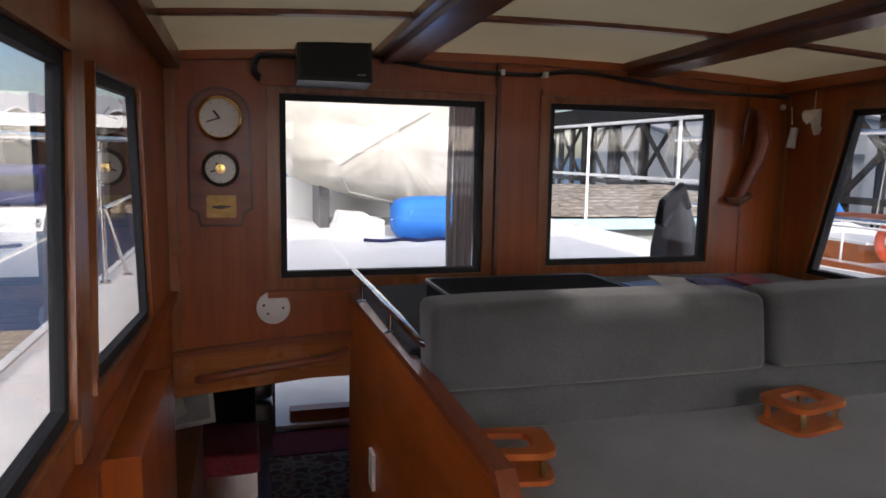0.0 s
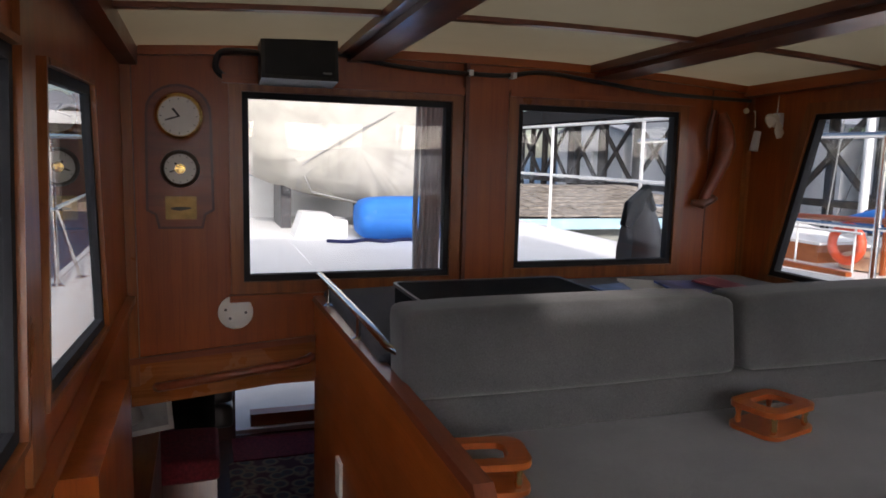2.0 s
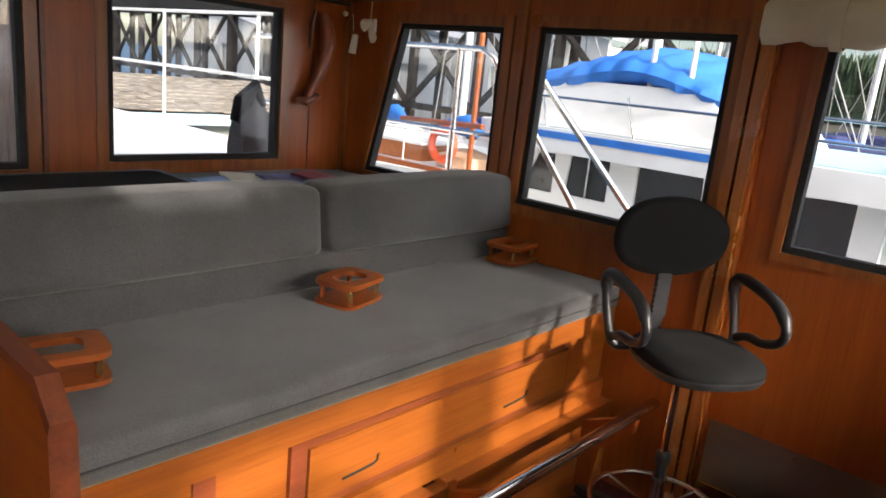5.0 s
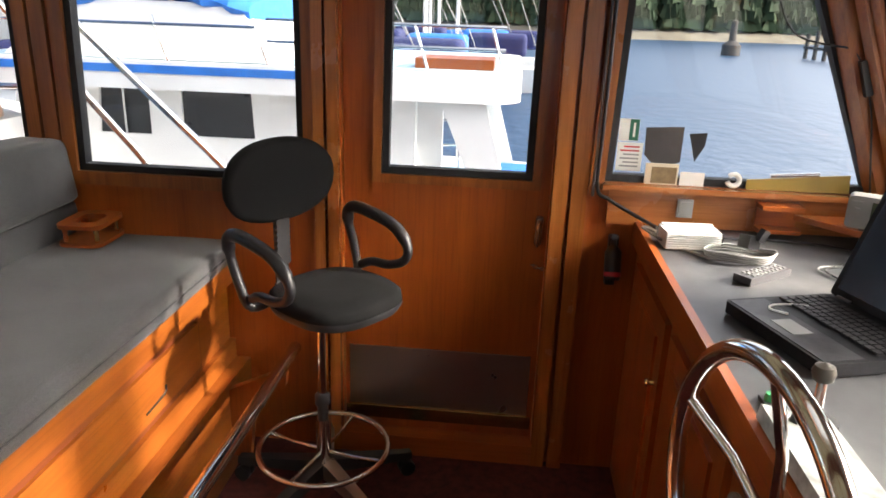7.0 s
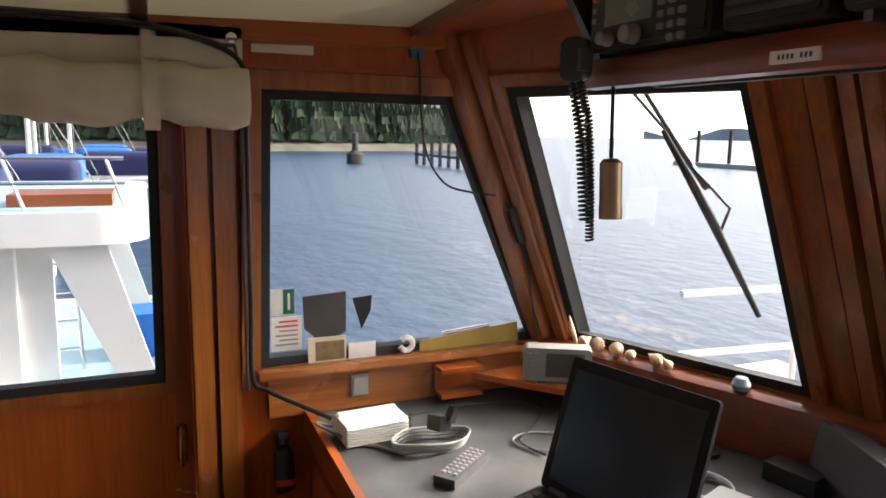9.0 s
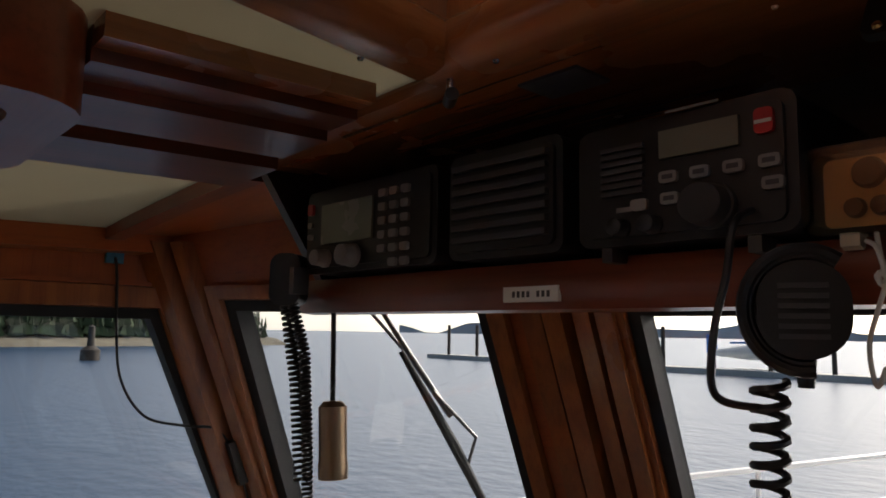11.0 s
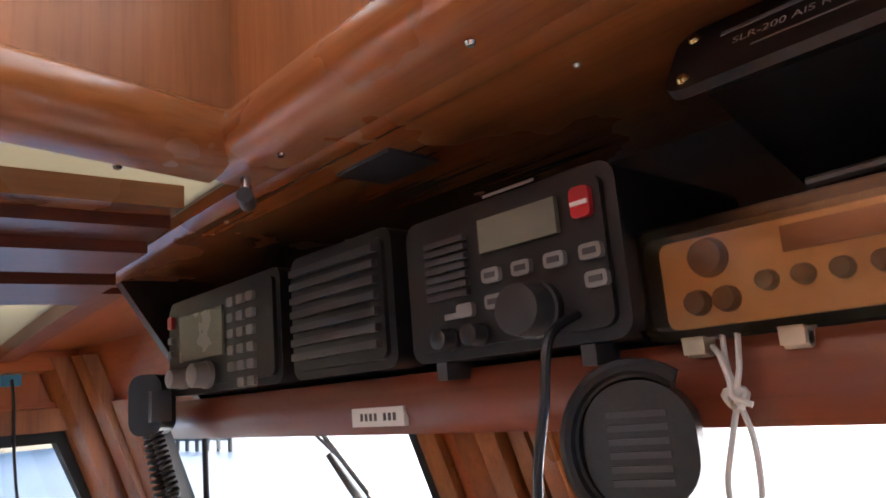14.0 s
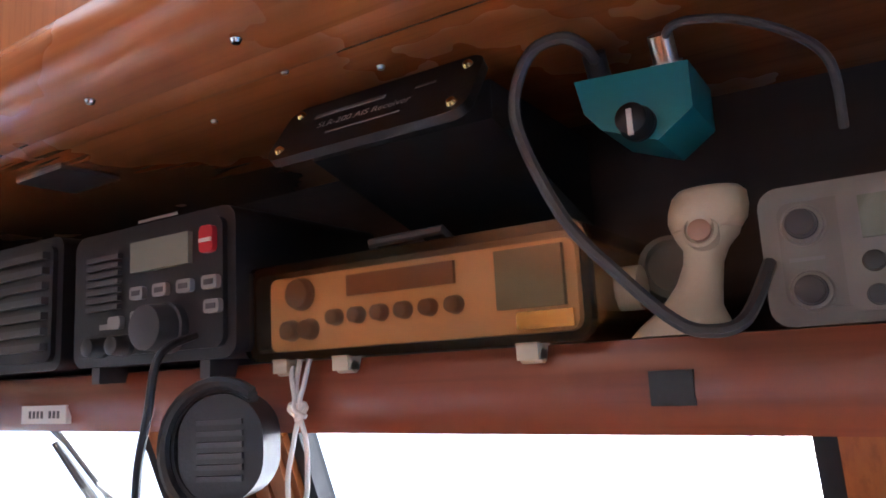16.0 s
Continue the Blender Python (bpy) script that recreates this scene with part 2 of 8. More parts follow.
def slab(bm, outer, holes, fn, w0, w1):
    """A wall sheet with openings, from depth w0 to w1."""
    def edge_loop(poly):
        vs = [bm.verts.new((u, v, 0)) for u, v in poly]
        return [bm.edges.new((vs[i], vs[(i + 1) % len(vs)])) for i in range(len(vs))]
    edges = [e for poly in [outer, *holes] for e in edge_loop(poly)]
    bmesh.ops.triangle_fill(bm, use_beauty=True, use_dissolve=False, edges=edges)
    faces = list(bm.faces)
    ret = bmesh.ops.extrude_face_region(bm, geom=faces)
    moved = {g for g in ret["geom"] if isinstance(g, bmesh.types.BMVert)}
    for v in bm.verts:
        v.co = fn(v.co.x, v.co.y, w1 if v in moved else w0)


def finish(bm, material, bevel=0.0, smooth=None, seg=2):
    if bevel:
        es = [e for e in bm.edges if len(e.link_faces) == 2 and e.calc_face_angle(0) > radians(35)]
        bmesh.ops.bevel(bm, geom=es, offset=bevel, segments=seg, affect="EDGES", profile=0.6)
    bmesh.ops.recalc_face_normals(bm, faces=bm.faces)
    me = bpy.data.meshes.new("mesh")
    bm.to_mesh(me)
    bm.free()
    me.materials.append(material)
    if smooth is not None:
        me.polygons.foreach_set("use_smooth", [True] * len(me.polygons))
        me.set_sharp_from_angle(angle=radians(smooth))
    return me


def thing(name, at, label, category, group="", kind=""):
    ob = new(name)
    ob.location = at
    ob.empty_display_size = 0.05
    return tagged(ob, label, category, group, kind)


def part(name, bm, material, parent, label="", bevel=0.0, smooth=40, seg=2):
    ob = new(name, finish(bm, material, bevel, smooth, seg))
    root = parent.matrix_basis if parent.parent is None else parent.parent.matrix_basis
    if parent.parent is None:
        ob.parent, ob.matrix_parent_inverse = parent, root.inverted()
    else:
        ob.parent = parent
    return tagged(ob, label)


def solid(name, bm, material, label="", category="", group="", kind="", bevel=0.0, smooth=40, seg=2):
    """A thing that is one mesh."""
    return tagged(new(name, finish(bm, material, bevel, smooth, seg)), label, category, group, kind)


def B():
    return bmesh.new()


def boxes(*many):
    bm = bmesh.new()
    for b in many:
        box(bm, *b)
    return bm


# ---- the pilothouse: planes ----
XS, XP, YA = -0.43, 2.17, 3.40  # starboard, port and after faces
ZF = 0.0


KNEE_P, KNEE_S, FACET = 1.36, 0.37, 0.42  # the windshield has three facets, the outer ones swept back


def windshield_y(x, z):
    swept = max(0.0, x - KNEE_P) + max(0.0, KNEE_S - x)
    return -0.325 + swept * FACET - (1.687 - z) * 0.396


def aft(u, v, w):
    return Vector((u, YA - w, v))


def port(u, v, w):
    return Vector((XP - w, u, v))


def starboard(u, v, w):
    return Vector((XS + w, u, v))


def front(u, v, w):
    return Vector((u, windshield_y(u, v) + w, v))


def roof(x, y):
    """Height of the cambered ceiling."""
    return 1.83 + 0.085 * (3.4 - y) / 3.2 - 0.05 * ((x - 0.87) / 1.3) ** 2


WIN_A = [(-0.017, 0.998), (0.720, 0.998), (0.720, 1.630), (-0.017, 1.630)]
WIN_B = [(1.045, 1.018), (1.762, 1.018), (1.762, 1.634), (1.045, 1.634)]
WIN_C = [(2.462, 0.985), (3.178, 0.985), (3.011, 1.625), (2.462, 1.625)]
WIN_D = [(1.545, 0.997), (2.262, 0.997), (2.245, 1.630), (1.545, 1.630)]
WIN_DOOR = [(0.818, 1.035), (1.256, 1.035), (1.245, 1.645), (0.812, 1.645)]
WIN_E = [(-0.186, 1.054), (0.554, 1.054), (0.538, 1.686), (0.090, 1.686)]
WIN_S1 = [(1.090, 1.060), (1.825, 1.060), (1.900, 1.565), (1.090, 1.575)]
WIN_S2 = [(2.035, 1.055), (2.725, 1.010), (2.635, 1.570), (2.125, 1.560)]
WIN_S3 = [(-0.186, 1.054), (0.760, 1.054), (0.760, 1.640), (0.090, 1.660)]
WIN_F = [(1.508, 1.074), (2.048, 1.074), (2.018, 1.706), (1.508, 1.706)]
WIN_G = [(0.520, 1.060), (1.215, 1.060), (1.215, 1.700), (0.520, 1.700)]
WIN_H = [(-0.300, 1.074), (0.250, 1.074), (0.250, 1.700), (-0.265, 1.700)]
GASKET = 0.022


def window(name, poly, fn, label, casing=0.045, proud=0.018, deep=0.035):
    c = fn(sum(p[0] for p in poly) / len(poly), poly[0][1], 0)
    t = thing(name, c, label, "window", kind="structure")
    bm = B()
    ring(bm, grown(poly, GASKET), poly, fn, -deep, 0.006)
    part("gasket", bm, black_rubber, t, "black rubber gasket", bevel=0.003)
    if casing:
        bm = B()
        ring(bm, grown(poly, GASKET + casing), grown(poly, GASKET + 0.001), fn, 0.002, proud)
        part("casing", bm, teak_trim, t, "varnished teak casing", bevel=0.005)
    bm = B()
    prism(bm, grown(poly, 0.006), fn, 0.009 - deep, 0.015 - deep)
    pane = part("pane", bm, glass, t, "clear glass pane")
    pane.visible_shadow = False
    return t


def hole(poly):
    return grown(poly, GASKET - 0.002)


# after bulkhead: above the stair opening and behind the berth
bm = B()
slab(bm, [(XS - 0.05, 0.58), (0.24, 0.58), (0.24, -1.2), (XP + 0.05, -1.2), (XP + 0.05, 2.02), (XS - 0.05, 2.02)], [hole(WIN_A), hole(WIN_B)], aft, -0.05, 0)
wall = solid("wall_aft", bm, teak_z, "varnished teak plywood after bulkhead with two windows", "wall", kind="structure")
bm = B()
slab(bm, [(-0.80, -0.4), (YA - 0.001, -0.4), (YA - 0.001, 2.02), (0.147, 2.02)],
     [hole(WIN_C), hole(WIN_D), [(0.735, 0.06), (1.405, 0.06), (1.405, 1.80), (0.735, 1.80)], hole(WIN_E)], port, -0.05, 0)
solid("wall_port", bm, teak_z, "varnished teak side wall with windows and a door opening", "wall", kind="structure")
bm = B()
slab(bm, [(-1.12, -1.2), (YA - 0.001, -1.2), (YA - 0.001, 2.02), (0.142, 2.02)], [hole(WIN_S1), hole(WIN_S2), hole(WIN_S3)], starboard, -0.018, 0)
solid("wall_starboard", bm, teak_z, "varnished teak side wall with three windows", "wall", kind="structure")
for nm, x0, x1, win in (("wall_front_port", KNEE_P, XP - 0.001, WIN_F), ("wall_front_centre", KNEE_S, KNEE_P, WIN_G), ("wall_front_starboard", XS + 0.001, KNEE_S, WIN_H)):
    bm = B()
    slab(bm, [(x0, 0.0), (x1, 0.0), (x1, 2.02), (x0, 2.02)], [hole(win)], front, -0.05, 0)
    solid(nm, bm, teak_x, "raked teak windshield wall with a window", "wall", kind="structure")

for i, (poly, fn, label) in enumerate((
        (WIN_A, aft, "fixed after window with black gasket and teak casing"),
        (WIN_B, aft, "fixed after window beside a teak pilaster"),
        (WIN_C, port, "side window with a raked after edge"),
        (WIN_D, port, "side window above the settee end"),
        (WIN_E, port, "forward side window with raked edge and stickers"),
        (WIN_S1, starboard, "long side window over the white side deck"),
        (WIN_S2, starboard, "small side window beside the after corner"),
        (WIN_S3, starboard, "forward side window with raked edge"),
        (WIN_F, front, "raked windshield pane with a wiper outside"),
        (WIN_G, front, "raked centre windshield pane"),
        (WIN_H, front, "raked windshield pane beside the starboard corner"))):
    window(f"window_{i + 1}", poly, fn, label, 0.03 if fn is front else 0.012 if fn is starboard else 0.045, deep=0.019 if fn is starboard else 0.035)

# floor with the stair opening, and the lower saloon
bm = boxes((0.24, XP, -0.95, YA, -0.05, 0.0), (XS, 0.24, -0.95, 1.62, -0.05, 0.0))
solid("floor", bm, carpet, "pilothouse floor with dark red carpet", "floor", kind="structure")

# ceiling: cambered cream panels
bm = B()
xs = sorted([XS - 0.05 + 2.70 * i / 27 for i in range(28)] + [0.605, 1.05])
ys = sorted([-0.52 + 3.97 * j / 40 for j in range(41)] + [0.24, 0.965])
nx, ny = len(xs) - 1, len(ys) - 1
grid = [[bm.verts.new((x, y, roof(x, y))) for y in ys] for x in xs]
for i in range(nx):
    for j in range(ny):
        cx, cy = (xs[i] + xs[i + 1]) / 2, (ys[j] + ys[j + 1]) / 2
        if 0.605 < cx < 1.05 and 0.24 < cy < 0.965:
            continue
        bm.faces.new((grid[i][j], grid[i + 1][j], grid[i + 1][j + 1], grid[i][j + 1]))
r = bmesh.ops.solidify(bm, geom=list(bm.faces), thickness=-0.04)
solid("ceiling", bm, headliner, "cream headliner panels between teak beams", "ceiling", kind="structure")

# ---- trim of the pilothouse ----
def trim_piece(name, bm, material, label, bevel=0.004):
    return solid(name, bm, material, label, "trim", kind="structure", bevel=bevel)


def roof_strip(bm, x0, x1, y0, y1, drop, n=8):
    """A strip that hangs under the cambered ceiling."""
    rings = []
    for i in range(n + 1):
        f = i / n
        if abs(y1 - y0) > abs(x1 - x0):
            y = y0 + (y1 - y0) * f
            rings.append([(x0, y, roof(x0, y) + 0.004), (x1, y, roof(x1, y) + 0.004), (x1, y, roof(x1, y) - drop), (x0, y, roof(x0, y) - drop)])
        else:
            x = x0 + (x1 - x0) * f
            rings.append([(x, y0, roof(x, y0) + 0.004), (x, y1, roof(x, y1) + 0.004), (x, y1, roof(x, y1) - drop), (x, y0, roof(x, y0) - drop)])
    loft(bm, rings)


for x0, x1 in ((0.30, 0.49), (1.33, 1.52)):
    t = thing("ceiling_beam", (x0, 1.8, 1.8), "dark varnished ceiling beam with moulded edges", "beam", "fore and aft beams", "structure")
    bm = B()
    roof_strip(bm, x0 + 0.035, x1 - 0.035, 0.2335, YA - 0.002, 0.045)
    part("beam_core", bm, teak_dark, t, bevel=0.006)
    for a, b in ((x0, x0 + 0.034), (x1 - 0.034, x1)):
        bm = B()
        roof_strip(bm, a, b, 0.2335, YA - 0.002, 0.026)
        part("moulding", bm, teak_dark, t, bevel=0.007)
for y in (2.72, 1.75, 0.80):
    for x0, x1 in ((XS + 0.05, 0.298), (0.492, 1.328), (1.522, XP - 0.05)):
        bm = B()
        roof_strip(bm, x0, x1, y, y + 0.032, 0.014)
        trim_piece("ceiling_batten", bm, teak_dark, "thin teak batten across the headliner")
# cove boards along the walls
bm = B()
roof_strip(bm, XS + 0.002, XS + 0.055, 0.0, YA - 0.003, 0.06)
trim_piece("cove_starboard", bm, teak_dark, "dark teak cove board under the ceiling")
bm = B()
roof_strip(bm, XP - 0.045, XP - 0.002, 0.0, YA - 0.003, 0.045)
trim_piece("cove_port", bm, teak_y, "teak cove board under the ceiling")
bm = B()
roof_strip(bm, XS + 0.06, XP - 0.05, YA - 0.025, YA - 0.002, 0.03)
trim_piece("cove_aft", bm, teak_x, "narrow teak strip under the ceiling")
# corner posts and mullions
trim_piece("corner_post_starboard", boxes((XS + 0.002, XS + 0.035, YA - 0.035, YA - 0.002, 0.62, roof(XS, YA) - 0.06)), teak_trim, "rounded teak corner post", 0.01)
trim_piece("corner_post_port", boxes((XP - 0.025, XP - 0.002, YA - 0.025, YA - 0.002, 0.93, roof(XP, YA) - 0.045)), teak_trim, "slim teak corner post", 0.008)
trim_piece("pilaster", boxes((0.806, 0.976, YA - 0.018, YA - 0.001, 0.93, 1.79)), teak_z, "flat teak pilaster between the after windows")
trim_piece("pilaster_edge", boxes((0.790, 0.806, YA - 0.03, YA - 0.001, 0.9, 1.80)), teak_dark, "dark upright strip beside the pilaster")
trim_piece("window_header", boxes((-0.105, 0.785, YA - 0.034, YA - 0.019, 1.678, 1.708)), teak_x, "teak header over the after window")
trim_piece("window_header", boxes((0.978, 1.85, YA - 0.03, YA - 0.019, 1.684, 1.708)), teak_x, "teak header over the after window")
trim_piece("window_stool", boxes((-0.09, 0.785, YA - 0.032, YA - 0.002, 0.905, 0.929)), teak_x, "teak sill strip under the after window")
trim_piece("panel_seam", boxes((1.955, 1.961, YA - 0.004, YA - 0.0005, 0.94, 1.76)), teak_dark, "seam in the teak panelling", 0)
# side wall posts by the door: two moulded uprights each
for y0, y1 in ((1.408, 1.442), (1.452, 1.486), (0.688, 0.732), (0.628, 0.676)):
    trim_piece("door_jamb", boxes((XP - 0.032, XP - 0.002, y0, y1, 0.0, 1.82)), bright_z, "moulded upright teak door jamb", 0.011)
# strips added outside the leaf to stop daylight leaking through the door gap
for y0, y1 in ((0.70, 0.765), (1.375, 1.44)):
    trim_piece("door_stop", boxes((XP + 0.066, XP + 0.09, y0, y1, 0.06, 1.83)), teak_z, "added teak strip blocking light behind the door edge", 0.004)
trim_piece("door_head", boxes((XP - 0.03, XP - 0.002, 0.688, 1.442, 1.8, 1.836)), teak_y, "teak door head", 0.006)
trim_piece("side_post", boxes((XP - 0.016, XP - 0.001, 2.335, 2.385, 0.94, 1.80)), teak_trim, "teak post between side windows", 0.006)
bm = B()
prism(bm, [(1.885, 0.95), (1.975, 0.95), (2.055, 1.75), (1.965, 1.75)], starboard, 0.001, 0.012)
trim_piece("side_post", bm, teak_trim, "slanted teak post between side windows", 0.005)
trim_piece("stair_locker", boxes((XS + 0.001, XS + 0.075, 2.05, 2.60, 0.0, 0.885)), teak_z, "narrow teak locker beside the stairs", 0.005)
trim_piece("panel_seam", boxes((XS + 0.0005, XS + 0.006, 2.040, 2.048, 0.0, 0.925)), teak_dark, "upright seam in the teak side panelling", 0)
trim_piece("side_ledge", boxes((XS + 0.002, XS + 0.03, 0.5, YA - 0.04, 0.925, 0.945)), teak_y, "narrow teak ledge under the side windows", 0.006)
trim_piece("door_sill", boxes((XP - 0.03, XP + 0.05, 0.70, 1.44, 0.0, 0.075)), teak_y, "worn teak door sill", 0.008)


# windshield mullions: mouldings that follow the rake
def raked(bm, x0, x1, w0, w1, z0=0.95, z1=1.85):
    prism(bm, [(x0, z0), (x1, z0), (x1, z1), (x0, z1)], front, w0, w1)


for c, sgn in ((KNEE_P, 1), (KNEE_S, -1)):
    for d, w in ((-0.095, 0.028), (-0.045, 0.02), (0.0, 0.036), (0.045, 0.02)):
        bm = B()
        raked(bm, c + sgn * d - 0.013, c + sgn * d + 0.02, 0.002, w)
        trim_piece("mullion_moulding", bm, teak_trim, "moulded teak windshield mullion", 0.008)
for a, b, w in ((2.075, 2.105, 0.03), (2.12, 2.166, 0.055)):
    bm = B()
    raked(bm, a, b, 0.002, w)
    trim_piece("corner_moulding", bm, teak_trim, "moulded teak corner post along the windshield", 0.01)
bm = B()
raked(bm, -0.425, -0.375, 0.002, 0.05)
trim_piece("corner_moulding", bm, teak_trim, "moulded teak corner post along the windshield", 0.01)
bm = B()
prism(bm, [(0.60, 1.755), (0.02, 1.755), (0.02, 1.765), (0.60, 1.765)], port, 0.002, 0.012)
trim_piece("wall_batten", bm, teak_y, "thin teak strip above the side window", 0.003)

# ---- overhead: hatch, panels, soffit ----
bright_x = wood("bright varnished teak along x", "x", (0.27, 0.090, 0.025), (0.40, 0.150, 0.045), 0.24, 1.3, 0.5)
bright_y = wood("bright varnished teak along y", "y", (0.27, 0.090, 0.025), (0.40, 0.150, 0.045), 0.24, 1.3, 0.5)
hatch_ply_x = wood("teak plywood across", "z", (0.28, 0.105, 0.034), (0.38, 0.150, 0.050), 0.38, 2.2, 0.15)
hatch_ply_y = wood("teak plywood fore and aft", "z", (0.28, 0.105, 0.034), (0.38, 0.150, 0.050), 0.38, 2.2, 0.15)


def screw(name, at, normal, r=0.004, material=None, parent=None):
    n = Vector(normal)
    bm = B()
    cyl(bm, Vector(at), Vector(at) + n * 0.002, r, r * 0.7, 12)
    if parent:
        return part(name, bm, material or chrome, parent)
    return solid(name, bm, material or chrome, "small round screw head in the teak", "screw", "screws in the soffit")


t = thing("roof_hatch", (0.82, 0.6, 1.92), "deep teak-lined roof hatch with rounded moulded trim", "hatch", kind="structure")
for b in ((0.60, 0.62, 0.25, 0.97, 1.915, 2.10), (1.035, 1.055, 0.25, 0.97, 1.915, 2.10), (0.6205, 1.0345, 0.238, 0.258, 1.915, 2.10), (0.6205, 1.0345, 0.95, 0.97, 1.915, 2.10)):
    part("coaming", boxes(b), hatch_ply_y if b[1] - b[0] < 0.05 else hatch_ply_x, t)
# unseen lid added to close the hatch; its tint dims light on the coaming
milky = glass_mat("milky acrylic", (0.42, 0.42, 0.40))
milky.node_tree.nodes["Principled BSDF"].inputs["Roughness"].default_value = 0.6
part("lid", boxes((0.60, 1.055, 0.238, 0.97, 2.101, 2.109)), milky, t, "unseen milky lid letting dimmed light into the hatch").visible_shadow = False
# bullnose trim: an inner roll under the coaming and a flat outer band
NOSE = [(-0.012, 0.048), (0.004, 0.046), (0.012, 0.038), (0.015, 0.026), (0.012, 0.014), (0.004, 0.005), (-0.008, 0.001), (-0.030, 0.000), (-0.032, 0.008), (-0.032, 0.030)]
for bx, by, dx, dy, ax, lo, hi, m in ((1.036, 0, -1, 0, "y", 0.262, 0.99, bright_y), (0.619, 0, 1, 0, "y", 0.262, 0.99, bright_y), (0, 0.258, 0, 1, "x", 0.588, 1.066, bright_x), (0, 0.949, 0, -1, "x", 0.588, 1.066, bright_x)):
    bm = B()
    loft(bm, [[(bx + dx * p - (0.16 * (e - 0.262) if bx > 1 else 0) if ax == "y" else e, by + dy * p if ax == "x" else e, 1.888 + q) for p, q in NOSE] for e in (lo, hi)])
    part("bullnose", bm, m, t, "rounded varnished moulding", smooth=60)
for x, y in ((0.985, 0.248), (0.80, 0.247), (0.68, 0.247), (1.058, 0.33), (1.058, 0.62)):
    screw("screw", (x, y, 1.888), (0, 0, -1), 0.0032, None, t)
for x0, x1, d, m in ((1.150, 1.178, 0.020, bright_y), (1.181, 1.232, 0.030, teak_dark), (1.236, 1.332, 0.040, teak_dark)):
    bm = B()
    roof_strip(bm, x0, x1, 0.2465, 0.498, d)
    trim_piece("hatch_rail", bm, m, "rounded varnished rail between hatch and beam", 0.008)
t = thing("roof_vent", (1.30, 0.76, 1.84), "closed roof vent with a rounded teak frame", "vent", kind="structure")
flat = lambda u, v, w: Vector((u, v, roof(1.30, 0.76) - w))
bm = B()
ring(bm, rounded(1.135, 1.46, 0.50, 1.02, 0.06), rounded(1.18, 1.415, 0.545, 0.975, 0.035), flat, -0.03, 0.068)
part("frame", bm, teak_red, t, bevel=0.005)
bm = B()
prism(bm, rounded(1.175, 1.42, 0.54, 0.98, 0.035), flat, -0.028, 0.056)
part("cover", bm, headliner, t, "cream cover panel")
bm = B()
roof_strip(bm, 1.523, XP - 0.047, -0.40, 0.17, 0.008)
trim_piece("forward_panel_port", bm, teak_x, "varnished teak panel above the windshield", 0)
bm = B()
roof_strip(bm, 1.523, XP - 0.047, 0.17, 0.205, 0.024)
trim_piece("forward_moulding", bm, teak_red, "teak moulding at the edge of the headliner", 0.006)
bm = B()
roof_strip(bm, XS + 0.05, 1.522, -0.45, 0.19, 0.016, 12)
trim_piece("soffit", bm, bright_x, "varnished teak soffit over the radios", 0.003)
bm = B()
SOFT = [(0.1905, 0.004), (0.2205, 0.004), (0.2235, -0.005), (0.2195, -0.014), (0.210, -0.0185), (0.1985, -0.0195), (0.1905, -0.0165)]
loft(bm, [[(x, y, roof(x, 0.2) + z) for y, z in SOFT] for x in [XS + 0.05 + 1.902 * k / 12 for k in range(13)]])
trim_piece("soffit_lip", bm, bright_x, "rounded lip along the soffit", 0)
# near-black base colour holds the shade of the recess; end panel uses it too
recess = wood("recess wood darkened for shade", "x", (0.020, 0.009, 0.006), (0.040, 0.016, 0.010), 0.5, 1.0, 0.0)
t = thing("radio_shelf", (0.6, 0.1, 1.7), "reddish teak fascia board of the overhead radio shelf", "shelf")
bm = B()
prof = [(0.10, 1.69), (0.124, 1.692), (0.132, 1.712), (0.124, 1.737), (0.10, 1.738)]
loft(bm, [[(x, y, z) for y, z in prof] for x in (XS + 0.03, 1.478, 1.486)])
part("fascia", bm, teak_red, t, bevel=0.003)
part("shelf_board", boxes((XS + 0.03, 1.478, -0.03, 0.105, 1.712, 1.728)), mahogany, t, "dark stained shelf board")
part("shelf_back", boxes((XS + 0.03, 1.478, -0.05, -0.032, 1.70, 1.93)), recess, t, "shade-darkened recess behind the radios")
bm = B()
prism(bm, [(-0.04, 1.70), (0.09, 1.735), (0.20, 1.898), (-0.04, 1.898)], lambda u, v, w: Vector((1.4785 + w, u, v)), 0, 0.018)
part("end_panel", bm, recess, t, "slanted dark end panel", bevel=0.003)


for x, y in ((0.80, 0.16), (1.19, 0.19), (0.705, 0.19), (0.66, 0.16)):
    screw("screw", (x, y, roof(x, y) - 0.0165), (0, 0, -1), 0.0026, steel_plate)
t = thing("hatch_catch", (1.045, 0.243, 1.888), "small black turn catch at the hatch corner", "catch")
bm = B()
cyl(bm, (1.045, 0.243, 1.89), (1.045, 0.243, 1.874), 0.004)
part("stem", bm, chrome, t)
bm = B()
cyl(bm, (1.036, 0.249, 1.873), (1.052, 0.238, 1.871), 0.006)
part("knob", bm, black_plastic, t, bevel=0.001)
solid("adhesive_patch", boxes((0.963, 1.030, 0.122, 0.172, roof(1, 0.15) - 0.0195, roof(1, 0.15) - 0.0165)), dark_grey, "square of dark hook tape stuck on the soffit", "tape")
solid("adhesive_patch", boxes((0.514, 0.534, 0.1285, 0.1325, 1.706, 1.722)), black_plastic, "square of black hook tape on the fascia board", "tape")
t = thing("callsign_label", (1.05, 0.13, 1.70), "white embossed label strip stuck on the fascia board", "label")
part("strip", boxes((1.014, 1.083, 0.1290, 0.1335, 1.699, 1.714)), white_plastic, t)
